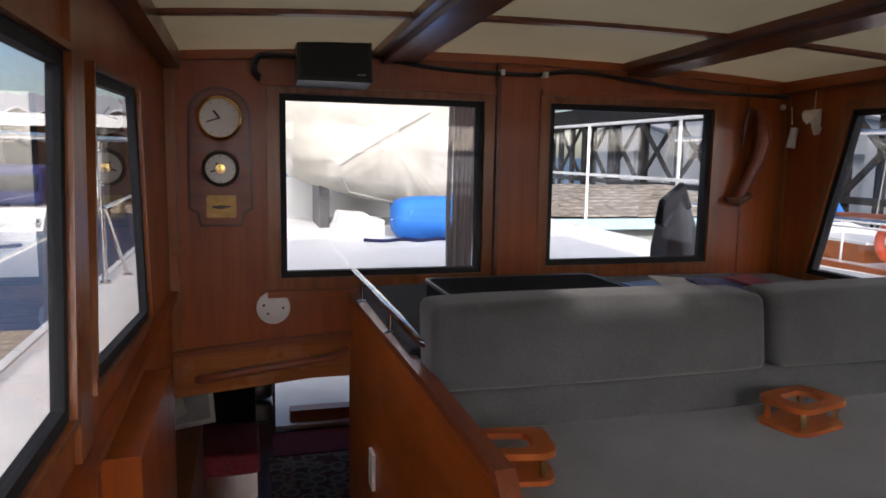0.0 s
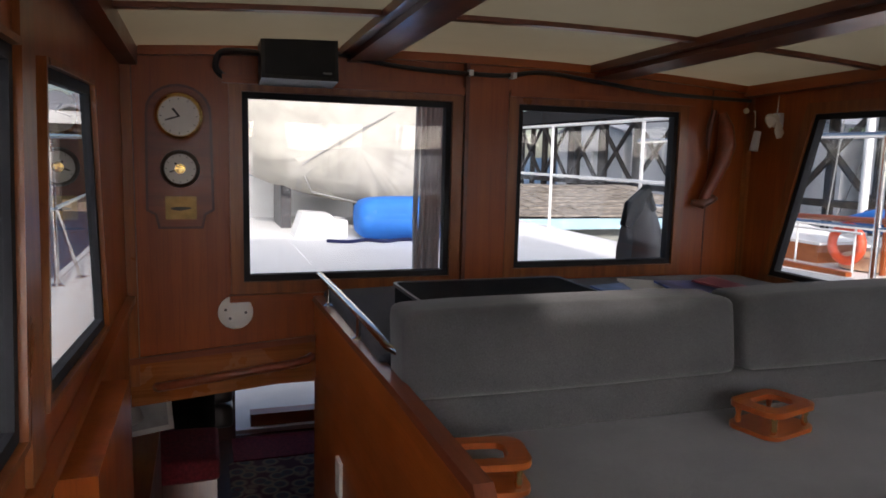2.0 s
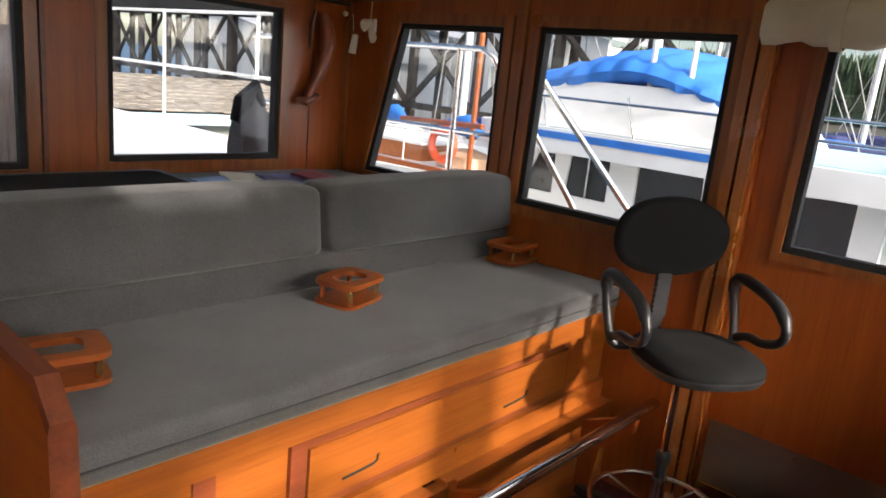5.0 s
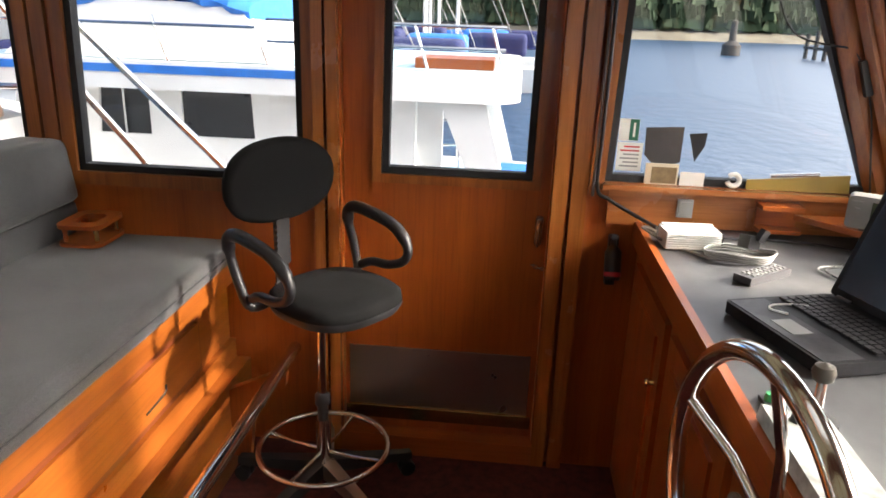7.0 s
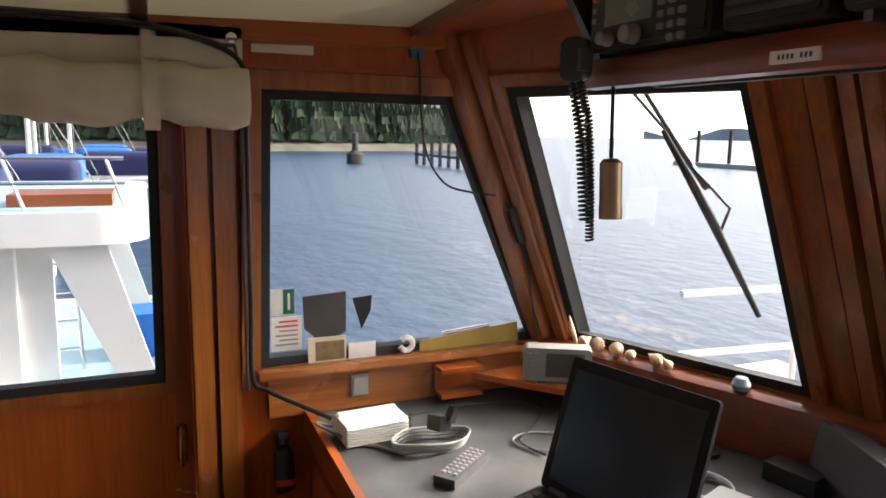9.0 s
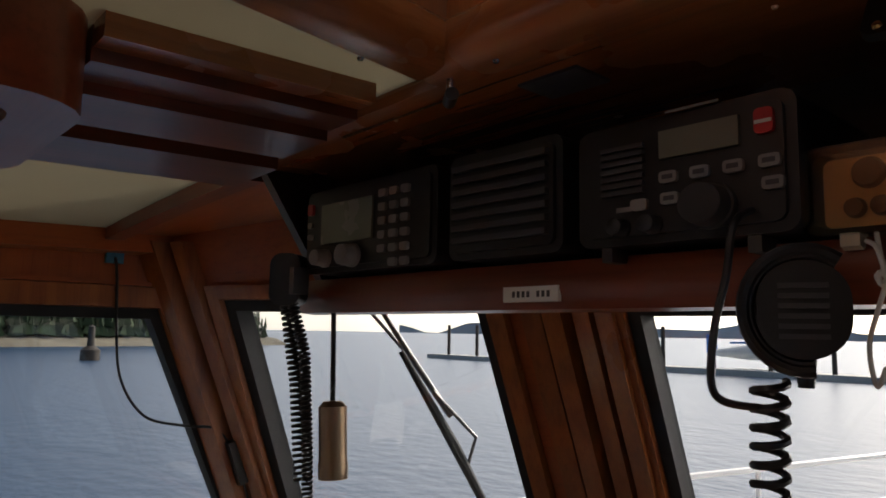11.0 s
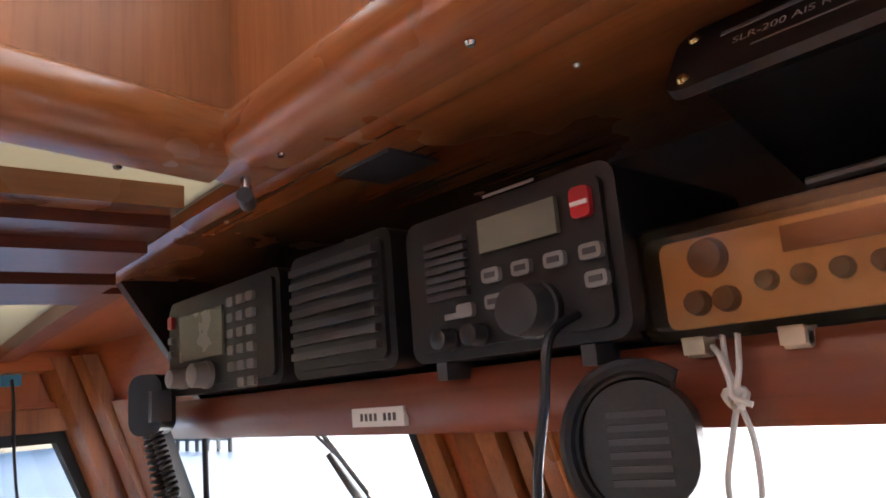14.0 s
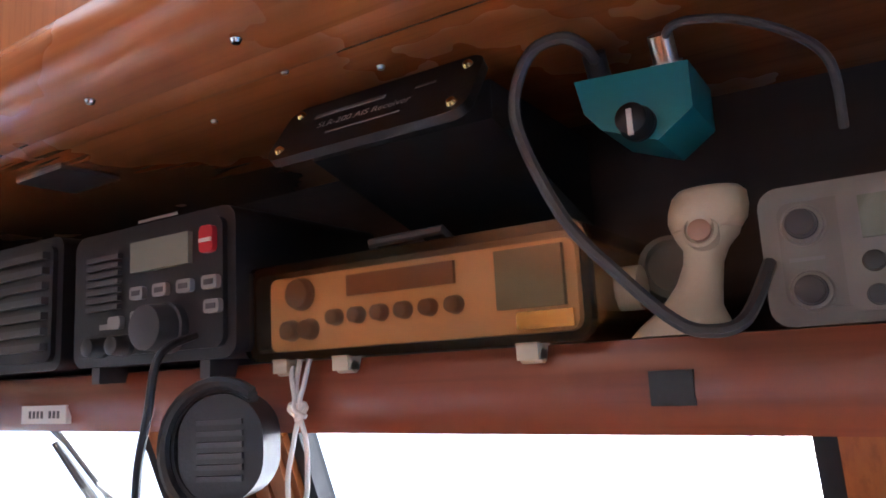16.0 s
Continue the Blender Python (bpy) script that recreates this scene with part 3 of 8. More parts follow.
for i in range(8):
    if i != 3:
        part("mark", boxes((1.024 + i * 0.0062, 1.0275 + i * 0.0062, 0.1335, 0.1338, 1.7035, 1.7095)), dark_grey, t, "dark unreadable mark")



# ---- radios on the shelf ----
def buttons(parent, y, cells, w, h, material, depth=0.004, name="button"):
    for x, z in cells:
        bm = B()
        prism(bm, rounded(x - w / 2, x + w / 2, z - h / 2, z + h / 2, min(w, h) * 0.25, 2), lambda u, v, q: Vector((u, y + q, v)), 0, depth)
        part(name, bm, material, parent)


def knob(parent, x, y, z, r, depth, material, name="knob"):
    bm = B()
    m = pose(x, y, z, -90, 0, 0)
    turned(bm, m, [(r * 1.08, 0), (r * 1.08, depth * 0.25), (r, depth * 0.3), (r * 0.92, depth * 0.95), (r * 0.8, depth)], 20)
    return part(name, bm, material, parent)


def radio_body(t, x0, x1, y0, y1, z0, z1, material=black_plastic, r=0.012):
    bm = B()
    prism(bm, rounded(x0, x1, z0, z1, r), lambda u, v, q: Vector((u, q, v)), y0, y1)
    part("case", bm, material, t, bevel=0.003)
    bm = B()
    prism(bm, rounded(x0 + 0.008, x1 - 0.008, z0 + 0.008, z1 - 0.008, r * 0.7), lambda u, v, q: Vector((u, q, v)), y1, y1 + 0.004)
    part("front_panel", bm, black_plastic, t, bevel=0.0015)


lcd = surface("grey green display", (0.20, 0.215, 0.17), 0.25, vary=0.08)
pale_key = surface("pale grey keys", (0.25, 0.25, 0.245), 0.5, vary=0.08)
dark_key = surface("dark keys", (0.03, 0.03, 0.032), 0.5)
red_key = surface("red distress key", (0.5, 0.02, 0.03), 0.35)

t = thing("keypad_radio", (1.29, 0.1, 1.74), "black marine radio with keypad and small display", "radio")
radio_body(t, 1.165, 1.43, 0.0, 0.150, 1.742, 1.862)
bm = boxes((1.275, 1.385, 0.154, 0.157, 1.782, 1.838))
part("display", bm, lcd, t, "grey display", bevel=0.001)
buttons(t, 0.154, [(1.255 - i * 0.021, 1.838 - j * 0.018) for i in range(3) for j in range(6) if not (j == 5 and i == 0)], 0.014, 0.010, pale_key)
buttons(t, 0.154, [(1.412, 1.835)], 0.012, 0.016, red_key)
buttons(t, 0.154, [(1.412, 1.812), (1.412, 1.795)], 0.010, 0.008, pale_key)
for x, r in ((1.375, 0.012), (1.315, 0.015)):
    knob(t, x, 0.154, 1.762, r, 0.02, grey_plastic)

t = thing("speaker_unit", (1.07, 0.1, 1.74), "black extension loudspeaker with ribbed grille", "speaker")
radio_body(t, 0.995, 1.145, 0.0, 0.150, 1.742, 1.862)
for i in range(7):
    part("grille_rib", boxes((1.008, 1.132, 0.154, 0.160, 1.760 + i * 0.0135, 1.7665 + i * 0.0135)), dark_grey, t, bevel=0.0015)

t = thing("main_radio", (0.89, 0.1, 1.74), "large black single sideband radio with tuning knob", "radio")
radio_body(t, 0.792, 0.977, 0.0, 0.150, 1.742, 1.854)
UP = lambda z: 1.742 + (z - 1.742) / 0.91
part("display", boxes((0.830, 0.894, 0.154, 0.158, UP(1.807), UP(1.829))), lcd, t, "pale grey display", bevel=0.001)
for i in range(7):
    part("grille_rib", boxes((0.909, 0.949, 0.154, 0.158, UP(1.783 + i * 0.0062), UP(1.7865 + i * 0.0062))), dark_grey, t, bevel=0.001)
buttons(t, 0.154, [(0.812, UP(1.821))], 0.0135, 0.020, red_key)
part("white_bar", boxes((0.806, 0.818, 0.158, 0.159, UP(1.819), UP(1.8215))), white_plastic, t, "white bar")
buttons(t, 0.154, [(0.887, UP(1.792)), (0.861, UP(1.792)), (0.835, UP(1.792)), (0.809, UP(1.792)), (0.807, UP(1.776)), (0.886, UP(1.775)), (0.913, UP(1.773))], 0.015, 0.010, pale_key)
for x, z in ((0.887, 1.792), (0.861, 1.792), (0.835, 1.792), (0.809, 1.792), (0.807, 1.776), (0.886, 1.775)):
    part("key_mark", boxes((x - 0.0045, x + 0.0045, 0.158, 0.1585, UP(z - 0.0018), UP(z + 0.0018))), dark_grey, t, "dark unreadable bar")
knob(t, 0.853, 0.154, UP(1.765), 0.018, 0.022, dark_key, "tuning_knob")
for x in (0.931, 0.902):
    knob(t, x, 0.154, UP(1.756), 0.008, 0.014, black_plastic)
part("logo_bar", boxes((0.922, 0.936, 0.154, 0.1545, UP(1.769), UP(1.773))), pale_key, t, "pale bar")
part("lettering_bar", boxes((0.846, 0.890, 0.154, 0.1545, UP(1.8435), UP(1.8455))), pale_key, t, "pale bar")
part("bracket_foot", boxes((0.945, 0.955, 0.10, 0.148, UP(1.7295), 1.7415)), dark_grey, t)
part("bracket_foot", boxes((0.82, 0.83, 0.10, 0.148, UP(1.7295), 1.7415)), dark_grey, t)

# the three sets are a little lower than the shelf bay
for t in [o for o in bpy.data.objects if o.name in ("keypad_radio", "speaker_unit", "main_radio")]:
    for c in t.children:
        c.data.transform(Matrix.Translation((0, 0, 1.742)) @ Matrix.Diagonal((1, 1, 0.91, 1)) @ Matrix.Translation((0, 0, -1.742)))

amber = glass_mat("amber clear plastic", (0.98, 0.80, 0.58))
amber.node_tree.nodes["Principled BSDF"].inputs["Roughness"].default_value = 0.12
t = thing("cased_receiver", (0.68, 0.1, 1.74), "beige receiver inside an amber clear waterproof case", "receiver")
bm = B()
prism(bm, rounded(0.568, 0.786, 1.744, 1.792, 0.006), lambda u, v, q: Vector((u, q, v)), 0.02, 0.122)
part("panel", bm, surface("beige instrument panel", (0.78, 0.52, 0.28), 0.45, vary=0.1), t, "beige front panel", bevel=0.002)
part("display", boxes((0.574, 0.613, 0.122, 0.126, 1.757, 1.789)), lcd, t, "grey screen")
part("nameplate", boxes((0.640, 0.718, 0.122, 0.1245, 1.775, 1.788)), surface("brown plate", (0.25, 0.11, 0.045), 0.4), t, "brown scale window")
part("tag", boxes((0.570, 0.602, 0.1225, 0.1255, 1.746, 1.755)), brass, t, "gilt tag")
for x, z, r in [(0.757, 1.780, 0.010), (0.766, 1.757, 0.0065), (0.750, 1.757, 0.0065)] + [(0.728 - i * 0.0175, 1.763, 0.005) for i in range(6)]:
    knob(t, x, 0.122, z, r, 0.007, surface("brown knob", (0.17, 0.09, 0.05), 0.4))
bm = B()
prism(bm, rounded(0.556, 0.796, 1.738, 1.799, 0.010), lambda u, v, q: Vector((u, q, v)), 0.131, 0.139)
ring(bm, rounded(0.556, 0.796, 1.738, 1.799, 0.010), rounded(0.562, 0.790, 1.743, 1.794, 0.007), lambda u, v, q: Vector((u, q, v)), 0.02, 0.131)
part("clear_cover", bm, amber, t, "scratched amber cover", bevel=0.0015)
bm = B()
tube(bm, [(0.706, 0.11, 1.798), (0.703, 0.12, 1.807), (0.650, 0.12, 1.808), (0.646, 0.11, 1.798)], 0.003, 8)
part("carry_handle", bm, dark_grey, t)
for x in (0.767, 0.717, 0.593):
    bm = boxes((x - 0.006, x + 0.006, 0.12, 0.137, 1.730, 1.739))
    cyl(bm, (x - 0.006, 0.13, 1.732), (x + 0.006, 0.13, 1.732), 0.004, seg=10)
    part("clasp", bm, cream_plastic, t, bevel=0.001)
bm = B()
cyl(bm, (0.5595, 0.09, 1.765), (0.545, 0.09, 1.765), 0.012)
part("side_knob", bm, cream_plastic, t, bevel=0.002)


def lettering(text, size, m, material, parent, label):
    cu = bpy.data.curves.new("letters", "FONT")
    cu.body, cu.size, cu.align_x = text, size, "CENTER"
    tmp = bpy.data.objects.new("letters", cu)
    me = bpy.data.meshes.new_from_object(tmp)
    bpy.data.objects.remove(tmp)
    me.transform(m)
    me.materials.append(material)
    ob = new("lettering", me)
    ob.parent, ob.matrix_parent_inverse = parent, parent.matrix_basis.inverted()
    return tagged(ob, label)


t = thing("ais_receiver", (0.70, 0.1, 1.90), "black receiver box screwed under the soffit", "receiver")
AIS = pose(0.675, 0.153, 1.878, -54, 0, 0)
bm = B()
prism(bm, rounded(-0.072, 0.072, -0.0255, 0.0255, 0.011), lambda u, v, q: AIS @ Vector((u, v, q)), -0.006, 0.0)
part("end_plate", bm, black_plastic, t, "glossy black end plate", bevel=0.0015)
bm = B()
loft(bm, [[(0.608, 0.128, 1.864), (0.742, 0.128, 1.866), (0.742, 0.128, 1.887), (0.608, 0.128, 1.887)], [(0.608, -0.02, 1.822), (0.742, -0.02, 1.822), (0.742, -0.02, 1.887), (0.608, -0.02, 1.887)]])
part("case", bm, surface("matt black metal", (0.016, 0.017, 0.019), 0.5), t, "dark metal case", bevel=0.004)
for u in (-0.062, 0.062):
    for v in (-0.017, 0.017):
        screw("screw", AIS @ Vector((u, v, 0)), AIS.to_3x3() @ Vector((0, 0, 1)), 0.0035, brass, t)
flip = AIS @ Matrix.Rotation(radians(180), 4, "Z")
lettering("SLR-200 AIS Receiver", 0.0078, flip @ Matrix.Translation((-0.004, -0.004, 0.0006)), white_plastic, t, "white lettering")
for u0, u1, v0, v1 in ((-0.046, 0.008, 0.008, 0.0115), (-0.028, 0.026, -0.0115, -0.0103), (0.030, 0.044, 0.008, 0.0100)):
    bm = B()
    prism(bm, [(u0, v0), (u1, v0), (u1, v1), (u0, v1)], lambda u, v, q: flip @ Vector((u, v, q)), 0.0002, 0.0006)
    part("marking_bar", bm, pale_key, t, "pale unreadable bar")

teal = surface("teal enamel", (0.015, 0.22, 0.26), 0.35, vary=0.12)
t = thing("antenna_switch", (0.53, 0.12, 1.86), "teal antenna switch with black pointer knob", "switch")
bm = B()
prism(bm, [(0.503, 1.847), (0.503, 1.871), (0.562, 1.875), (0.558, 1.856), (0.549, 1.845), (0.521, 1.834)], lambda u, v, q: Vector((u, q, v)), 0.07, 0.120)
part("body", bm, teal, t, bevel=0.003)
k = knob(t, 0.530, 0.120, 1.844, 0.0085, 0.014, black_plastic)
part("pointer", boxes((0.5288, 0.5313, 0.1335, 0.1355, 1.835, 1.848)), white_plastic, t, "white pointer line")
for x in (0.550, 0.515):
    bm = B()
    cyl(bm, (x, 0.108, 1.866), (x, 0.112, 1.876), 0.008)
    cyl(bm, (x, 0.112, 1.876), (x, 0.120, 1.888), 0.0062)
    part("plug", bm, steel_plate if x < 0.53 else black_plastic, t, bevel=0.001)


def cable(name, pts, r, material, label, category="cable", n=10):
    """A smooth cable through the given points."""
    out, k = [], len(pts)
    P = [Vector(p) for p in pts]
    for i in range(k - 1):
        p0, p1, p2, p3 = P[max(i - 1, 0)], P[i], P[i + 1], P[min(i + 2, k - 1)]
        for s in range(n):
            f = s / n
            out.append(0.5 * ((2 * p1) + (p2 - p0) * f + (2 * p0 - 5 * p1 + 4 * p2 - p3) * f * f + (3 * p1 - p0 - 3 * p2 + p3) * f ** 3))
    out.append(P[-1])
    bm = B()
    tube(bm, out, r, 8)
    return solid(name, bm, material, label, category)


def coil(name, pts, r, wire, pitch, material, label, seg=6):
    """A spiral cord along points."""
    P = [Vector(p) for p in pts]
    out = []
    for a, b in zip(P, P[1:]):
        d = b - a
        u, v = frame_of(d)
        turns = max(1, round(d.length / pitch))
        out += [a + d * (i / (turns * 10)) + (u * math.cos(2 * math.pi * i / 10) + v * math.sin(2 * math.pi * i / 10)) * r for i in range(turns * 10)]
    bm = B()
    tube(bm, out, wire, seg)
    return solid(name, bm, material, label, "cable")


cable("cable", [(0.550, 0.116, 1.884), (0.545, 0.150, 1.880), (0.553, 0.158, 1.883), (0.568, 0.16, 1.879), (0.578, 0.16, 1.860), (0.576, 0.16, 1.836), (0.557, 0.16, 1.793), (0.533, 0.16, 1.764), (0.513, 0.16, 1.744), (0.500, 0.158, 1.738), (0.486, 0.15, 1.742), (0.478, 0.12, 1.767)], 0.0031, dark_grey, "grey antenna cable looping below the teal switch")
cable("cable", [(0.515, 0.116, 1.884), (0.508, 0.128, 1.886), (0.498, 0.13, 1.886), (0.478, 0.13, 1.880), (0.456, 0.13, 1.866), (0.443, 0.13, 1.849), (0.442, 0.11, 1.825)], 0.0022, dark_grey, "grey cable leading along the soffit")
t = thing("cream_handset", (0.515, 0.1, 1.738), "cream plastic horn handset standing on the shelf", "handset")
bm = B()
loft(bm, [[(cx + r * math.cos(2 * math.pi * q / 24), 0.098 + r * 0.85 * math.sin(2 * math.pi * q / 24), z) for q in range(24)] for cx, r, z in ((0.524, 0.0265, 1.738), (0.523, 0.0225, 1.743), (0.519, 0.0150, 1.752), (0.514, 0.0112, 1.763), (0.511, 0.0098, 1.773), (0.509, 0.0110, 1.780), (0.508, 0.0155, 1.786), (0.508, 0.0165, 1.789))])
part("stem", bm, cream_plastic, t, smooth=60)
bm = B()
loft(bm, [[(cx + r * math.cos(2 * math.pi * q / 24), 0.098 + r * 0.85 * math.sin(2 * math.pi * q / 24), z) for q in range(24)] for cx, r, z in ((0.508, 0.0168, 1.7892), (0.507, 0.0192, 1.794), (0.506, 0.0194, 1.800), (0.505, 0.0180, 1.8065), (0.505, 0.0150, 1.8095), (0.505, 0.004, 1.8105))])
part("ear_cup", bm, cream_plastic, t, "rounded cream ear cup", smooth=60)
bm = B()
turned(bm, pose(0.508, 0.1105, 1.787, -80, 0, 0), [(0.0085, -0.006), (0.0085, 0.002), (0.0072, 0.0035), (0.0068, 0.0015), (0.001, 0.0015)], 18)
part("collar", bm, cream_plastic, t)
bm = B()
turned(bm, pose(0.508, 0.1115, 1.787, -80, 0, 0), [(0.0055, 0), (0.0055, 0.0032), (0.0035, 0.0042), (0.0005, 0.0044)], 16)
part("button", bm, surface("pink beige rubber", (0.55, 0.33, 0.24), 0.5), t, "pinkish button")
bm = B()
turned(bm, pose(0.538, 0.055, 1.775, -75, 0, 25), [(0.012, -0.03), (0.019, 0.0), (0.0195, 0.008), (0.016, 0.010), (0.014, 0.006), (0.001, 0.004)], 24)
# darker beige has the shade behind the stem put into the colour
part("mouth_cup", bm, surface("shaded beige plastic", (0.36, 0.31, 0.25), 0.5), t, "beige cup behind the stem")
t = thing("grey_radio", (0.40, 0.1, 1.738), "light grey marine radio with two round knobs", "radio")
warm_case, warm_front = surface("warm grey casing", (0.26, 0.25, 0.23), 0.45), surface("warm grey front", (0.22, 0.21, 0.195), 0.45)
radio_body(t, 0.30, 0.481, 0.0, 0.116, 1.738, 1.801, warm_case, 0.009)
t.children[1].data.materials[0] = warm_front
bm = B()
prism(bm, rounded(0.315, 0.449, 1.743, 1.796, 0.005), lambda u, v, q: Vector((u, q, v)), 0.120, 0.1225)
part("right_panel", bm, warm_case, t, "raised grey panel", bevel=0.001)
for x, z in ((0.463, 1.782), (0.4625, 1.753)):
    knob(t, x, 0.120, z, 0.0088, 0.003, warm_case, "knob_collar")
    knob(t, x, 0.123, z, 0.0062, 0.009, dark_grey)
part("display", boxes((0.385, 0.441, 0.1225, 0.1245, 1.773, 1.791)), lcd, t, "small display")
for x in (0.438, 0.418, 0.398):
    for z in (1.763, 1.749):
        knob(t, x, 0.1225, z, 0.0042, 0.005, dark_grey)
for x0, x1, z in ((0.456, 0.470, 1.7935), (0.456, 0.470, 1.767)):
    part("marking_bar", boxes((x0, x1, 0.120, 0.1204, z - 0.0008, z + 0.0008)), pale_key, t, "pale unreadable bar")

# hanging microphones
t = thing("fist_microphone", (1.46, 0.13, 1.70), "black fist microphone hung at the shelf end", "microphone")
bm = B()
prism(bm, rounded(-0.022, 0.022, -0.035, 0.035, 0.016), lambda u, v, q: pose(1.447, 0.165, 1.735, 0, 0, 35) @ Vector((u, q, v)), -0.014, 0.014)
part("body", bm, black_plastic, t, bevel=0.005)
part("key", boxes((1.414, 1.424, 0.155, 0.178, 1.715, 1.75)), dark_grey, t, bevel=0.003)
coil("coiled_cord", [(1.450, 0.165, 1.702), (1.442, 0.15, 1.60), (1.437, 0.14, 1.47)], 0.0085, 0.0024, 0.0075, black_plastic, "black coiled cord hanging before the windshield")
coil("coiled_cord", [(1.420, 0.14, 1.44), (1.418, 0.145, 1.52), (1.425, 0.15, 1.64), (1.436, 0.165, 1.705)], 0.006, 0.0022, 0.006, black_plastic, "black coiled cord doubled back to the microphone")
bronze = surface("dull bronze", (0.36, 0.25, 0.16), 0.35, 0.8, vary=0.2)
t = thing("pendant_lamp", (1.40, 0.12, 1.50), "small bronze tube lamp hanging on a cord", "lamp")
bm = B()
cyl(bm, (1.405, 0.12, 1.692), (1.40, 0.12, 1.575), 0.0035)
part("cord", bm, black_plastic, t)
bm = B()
turned(bm, pose(1.393, 0.12, 1.478, 0, 4, 0), [(0.012, 0.0), (0.019, 0.001), (0.0195, 0.02), (0.0185, 0.024), (0.0185, 0.092), (0.012, 0.099), (0.004, 0.10)])
part("shade", bm, bronze, t)
t = thing("speaker_microphone", (0.84, 0.15, 1.66), "black round handheld speaker microphone with cord", "microphone")
bm = B()
M = pose(0.790, 0.158, 1.690, 0, 0, 22) @ Matrix.Scale(0.66, 4)
prism(bm, rounded(-0.042, 0.042, -0.052, 0.045, 0.040, 9), lambda u, v, q: M @ Vector((u, q, v)), -0.02, 0.018)
part("body", bm, black_plastic, t, bevel=0.006)
for i in range(6):
    bm = B()
    obox(bm, M @ pose(0, 0.019, -0.03 + i * 0.01), 0.045, 0.003, 0.005)
    part("grille_slot", bm, dark_grey, t)
bm = B()
cyl(bm, M @ Vector((0.0, 0, -0.052)), M @ Vector((0.0, 0, -0.08)), 0.007, 0.005, 12)
part("strain_relief", bm, black_plastic, t)
for k in range(3):
    bm = B()
    tube(bm, [M @ Vector(((0.047 + 0.004 * k) * math.cos(a), 0.004 + 0.008 * k, (0.050 + 0.005 * k) * math.sin(a) - 0.004)) for a in [math.pi * (-0.55 + 1.25 * i / 20) for i in range(21)]], 0.0042, 8)
    part("cord_loop", bm, black_plastic, t, "looped black cord")
coil("coiled_cord", [(0.815, 0.155, 1.640), (0.820, 0.15, 1.54), (0.82, 0.14, 1.36), (0.81, 0.13, 1.20)], 0.011, 0.003, 0.013, black_plastic, "black spiral cord below the speaker microphone")
cable("cable", [(0.822, 0.158, 1.758), (0.822, 0.185, 1.745), (0.826, 0.19, 1.71), (0.836, 0.19, 1.67), (0.838, 0.185, 1.63), (0.815, 0.16, 1.622)], 0.0028, black_plastic, "black microphone lead plugged into the radio")
for k, pts in enumerate(([(0.752, 0.134, 1.738), (0.748, 0.142, 1.722), (0.745, 0.143, 1.708), (0.750, 0.143, 1.690), (0.757, 0.142, 1.665), (0.754, 0.142, 1.640), (0.748, 0.142, 1.652)],
                         [(0.744, 0.134, 1.738), (0.742, 0.142, 1.722), (0.7435, 0.145, 1.708), (0.740, 0.143, 1.688), (0.741, 0.142, 1.662), (0.746, 0.142, 1.645)],
                         [(0.758, 0.134, 1.733), (0.750, 0.144, 1.728), (0.746, 0.146, 1.716), (0.744, 0.148, 1.708), (0.736, 0.147, 1.704)])):
    cable("cord", pts, 0.0016, white_plastic, "knotted white cord tied below the receiver", "cord")
bm = B()
tube(bm, [(0.7445 + 0.0045 * math.cos(q), 0.145 + 0.003 * math.sin(2 * q), 1.707 + 0.0045 * math.sin(q)) for q in [2 * math.pi * i / 14 for i in range(14)]], 0.0022, 6, ring=True)
solid("cord_knot", bm, white_plastic, "knot in the white cord", "cord")

# ---- after bulkhead ----
t = thing("clock_board", (-0.25, YA, 1.16), "varnished plaque with brass clock, barometer and plate", "wall clock")
bm = B()
out = [(-0.352, 1.24), (-0.325, 1.225), (-0.315, 1.18), (-0.182, 1.18), (-0.172, 1.225), (-0.145, 1.24)]
out += [(-0.15, 1.56)] + [(-0.2485 + 0.0985 * math.cos(a), 1.57 + 0.088 * math.sin(a)) for a in [math.pi * i / 12 for i in range(1, 12)]] + [(-0.347, 1.56)]
prism(bm, out, aft, 0.002, 0.02)
part("board", bm, teak_red, t, bevel=0.006)
# dark mahogany ring stands in for the shadow outline round the board
bm = B()
ring(bm, grown(out, 0.009), grown(out, -0.005), aft, 0.0015, 0.012)
part("board_edge", bm, mahogany, t, "dark rim drawn as the shadow outline of the board", bevel=0.004)


def dial(parent, x, z, r, rim, name):
    bm = B()
    m = pose(x, YA - 0.02, z, 90, 0, 0)
    turned(bm, m, [(r, 0), (r * 1.0, 0.008), (r * 0.93, 0.02), (r * 0.84, 0.023), (r * 0.80, 0.016), (r * 0.8, 0.001)], 32)
    d = part(name, bm, rim, parent)
    bm = B()
    turned(bm, m, [(r * 0.82, 0.004), (r * 0.82, 0.010), (0.001, 0.0105)], 32)
    part("face", bm, white_plastic, parent, "white dial face")
    for a, ln, w in ((38, 0.42, 0.007), (108, 0.60, 0.005)):
        bm = B()
        obox(bm, m @ pose(0, 0, 0.012) @ pose(0, 0, 0, 0, 0, a + 90) @ pose(r * ln * 0.45, 0, 0), r * ln, w, 0.001)
        part("hand", bm, black_plastic, parent)
    for i in range(12):
        bm = B()
        obox(bm, m @ pose(0, 0, 0.0112) @ pose(0, 0, 0, 0, 0, 30 * i) @ pose(r * 0.70, 0, 0), r * 0.07, 0.002, 0.001)
        part("hour_mark", bm, dark_grey, parent)


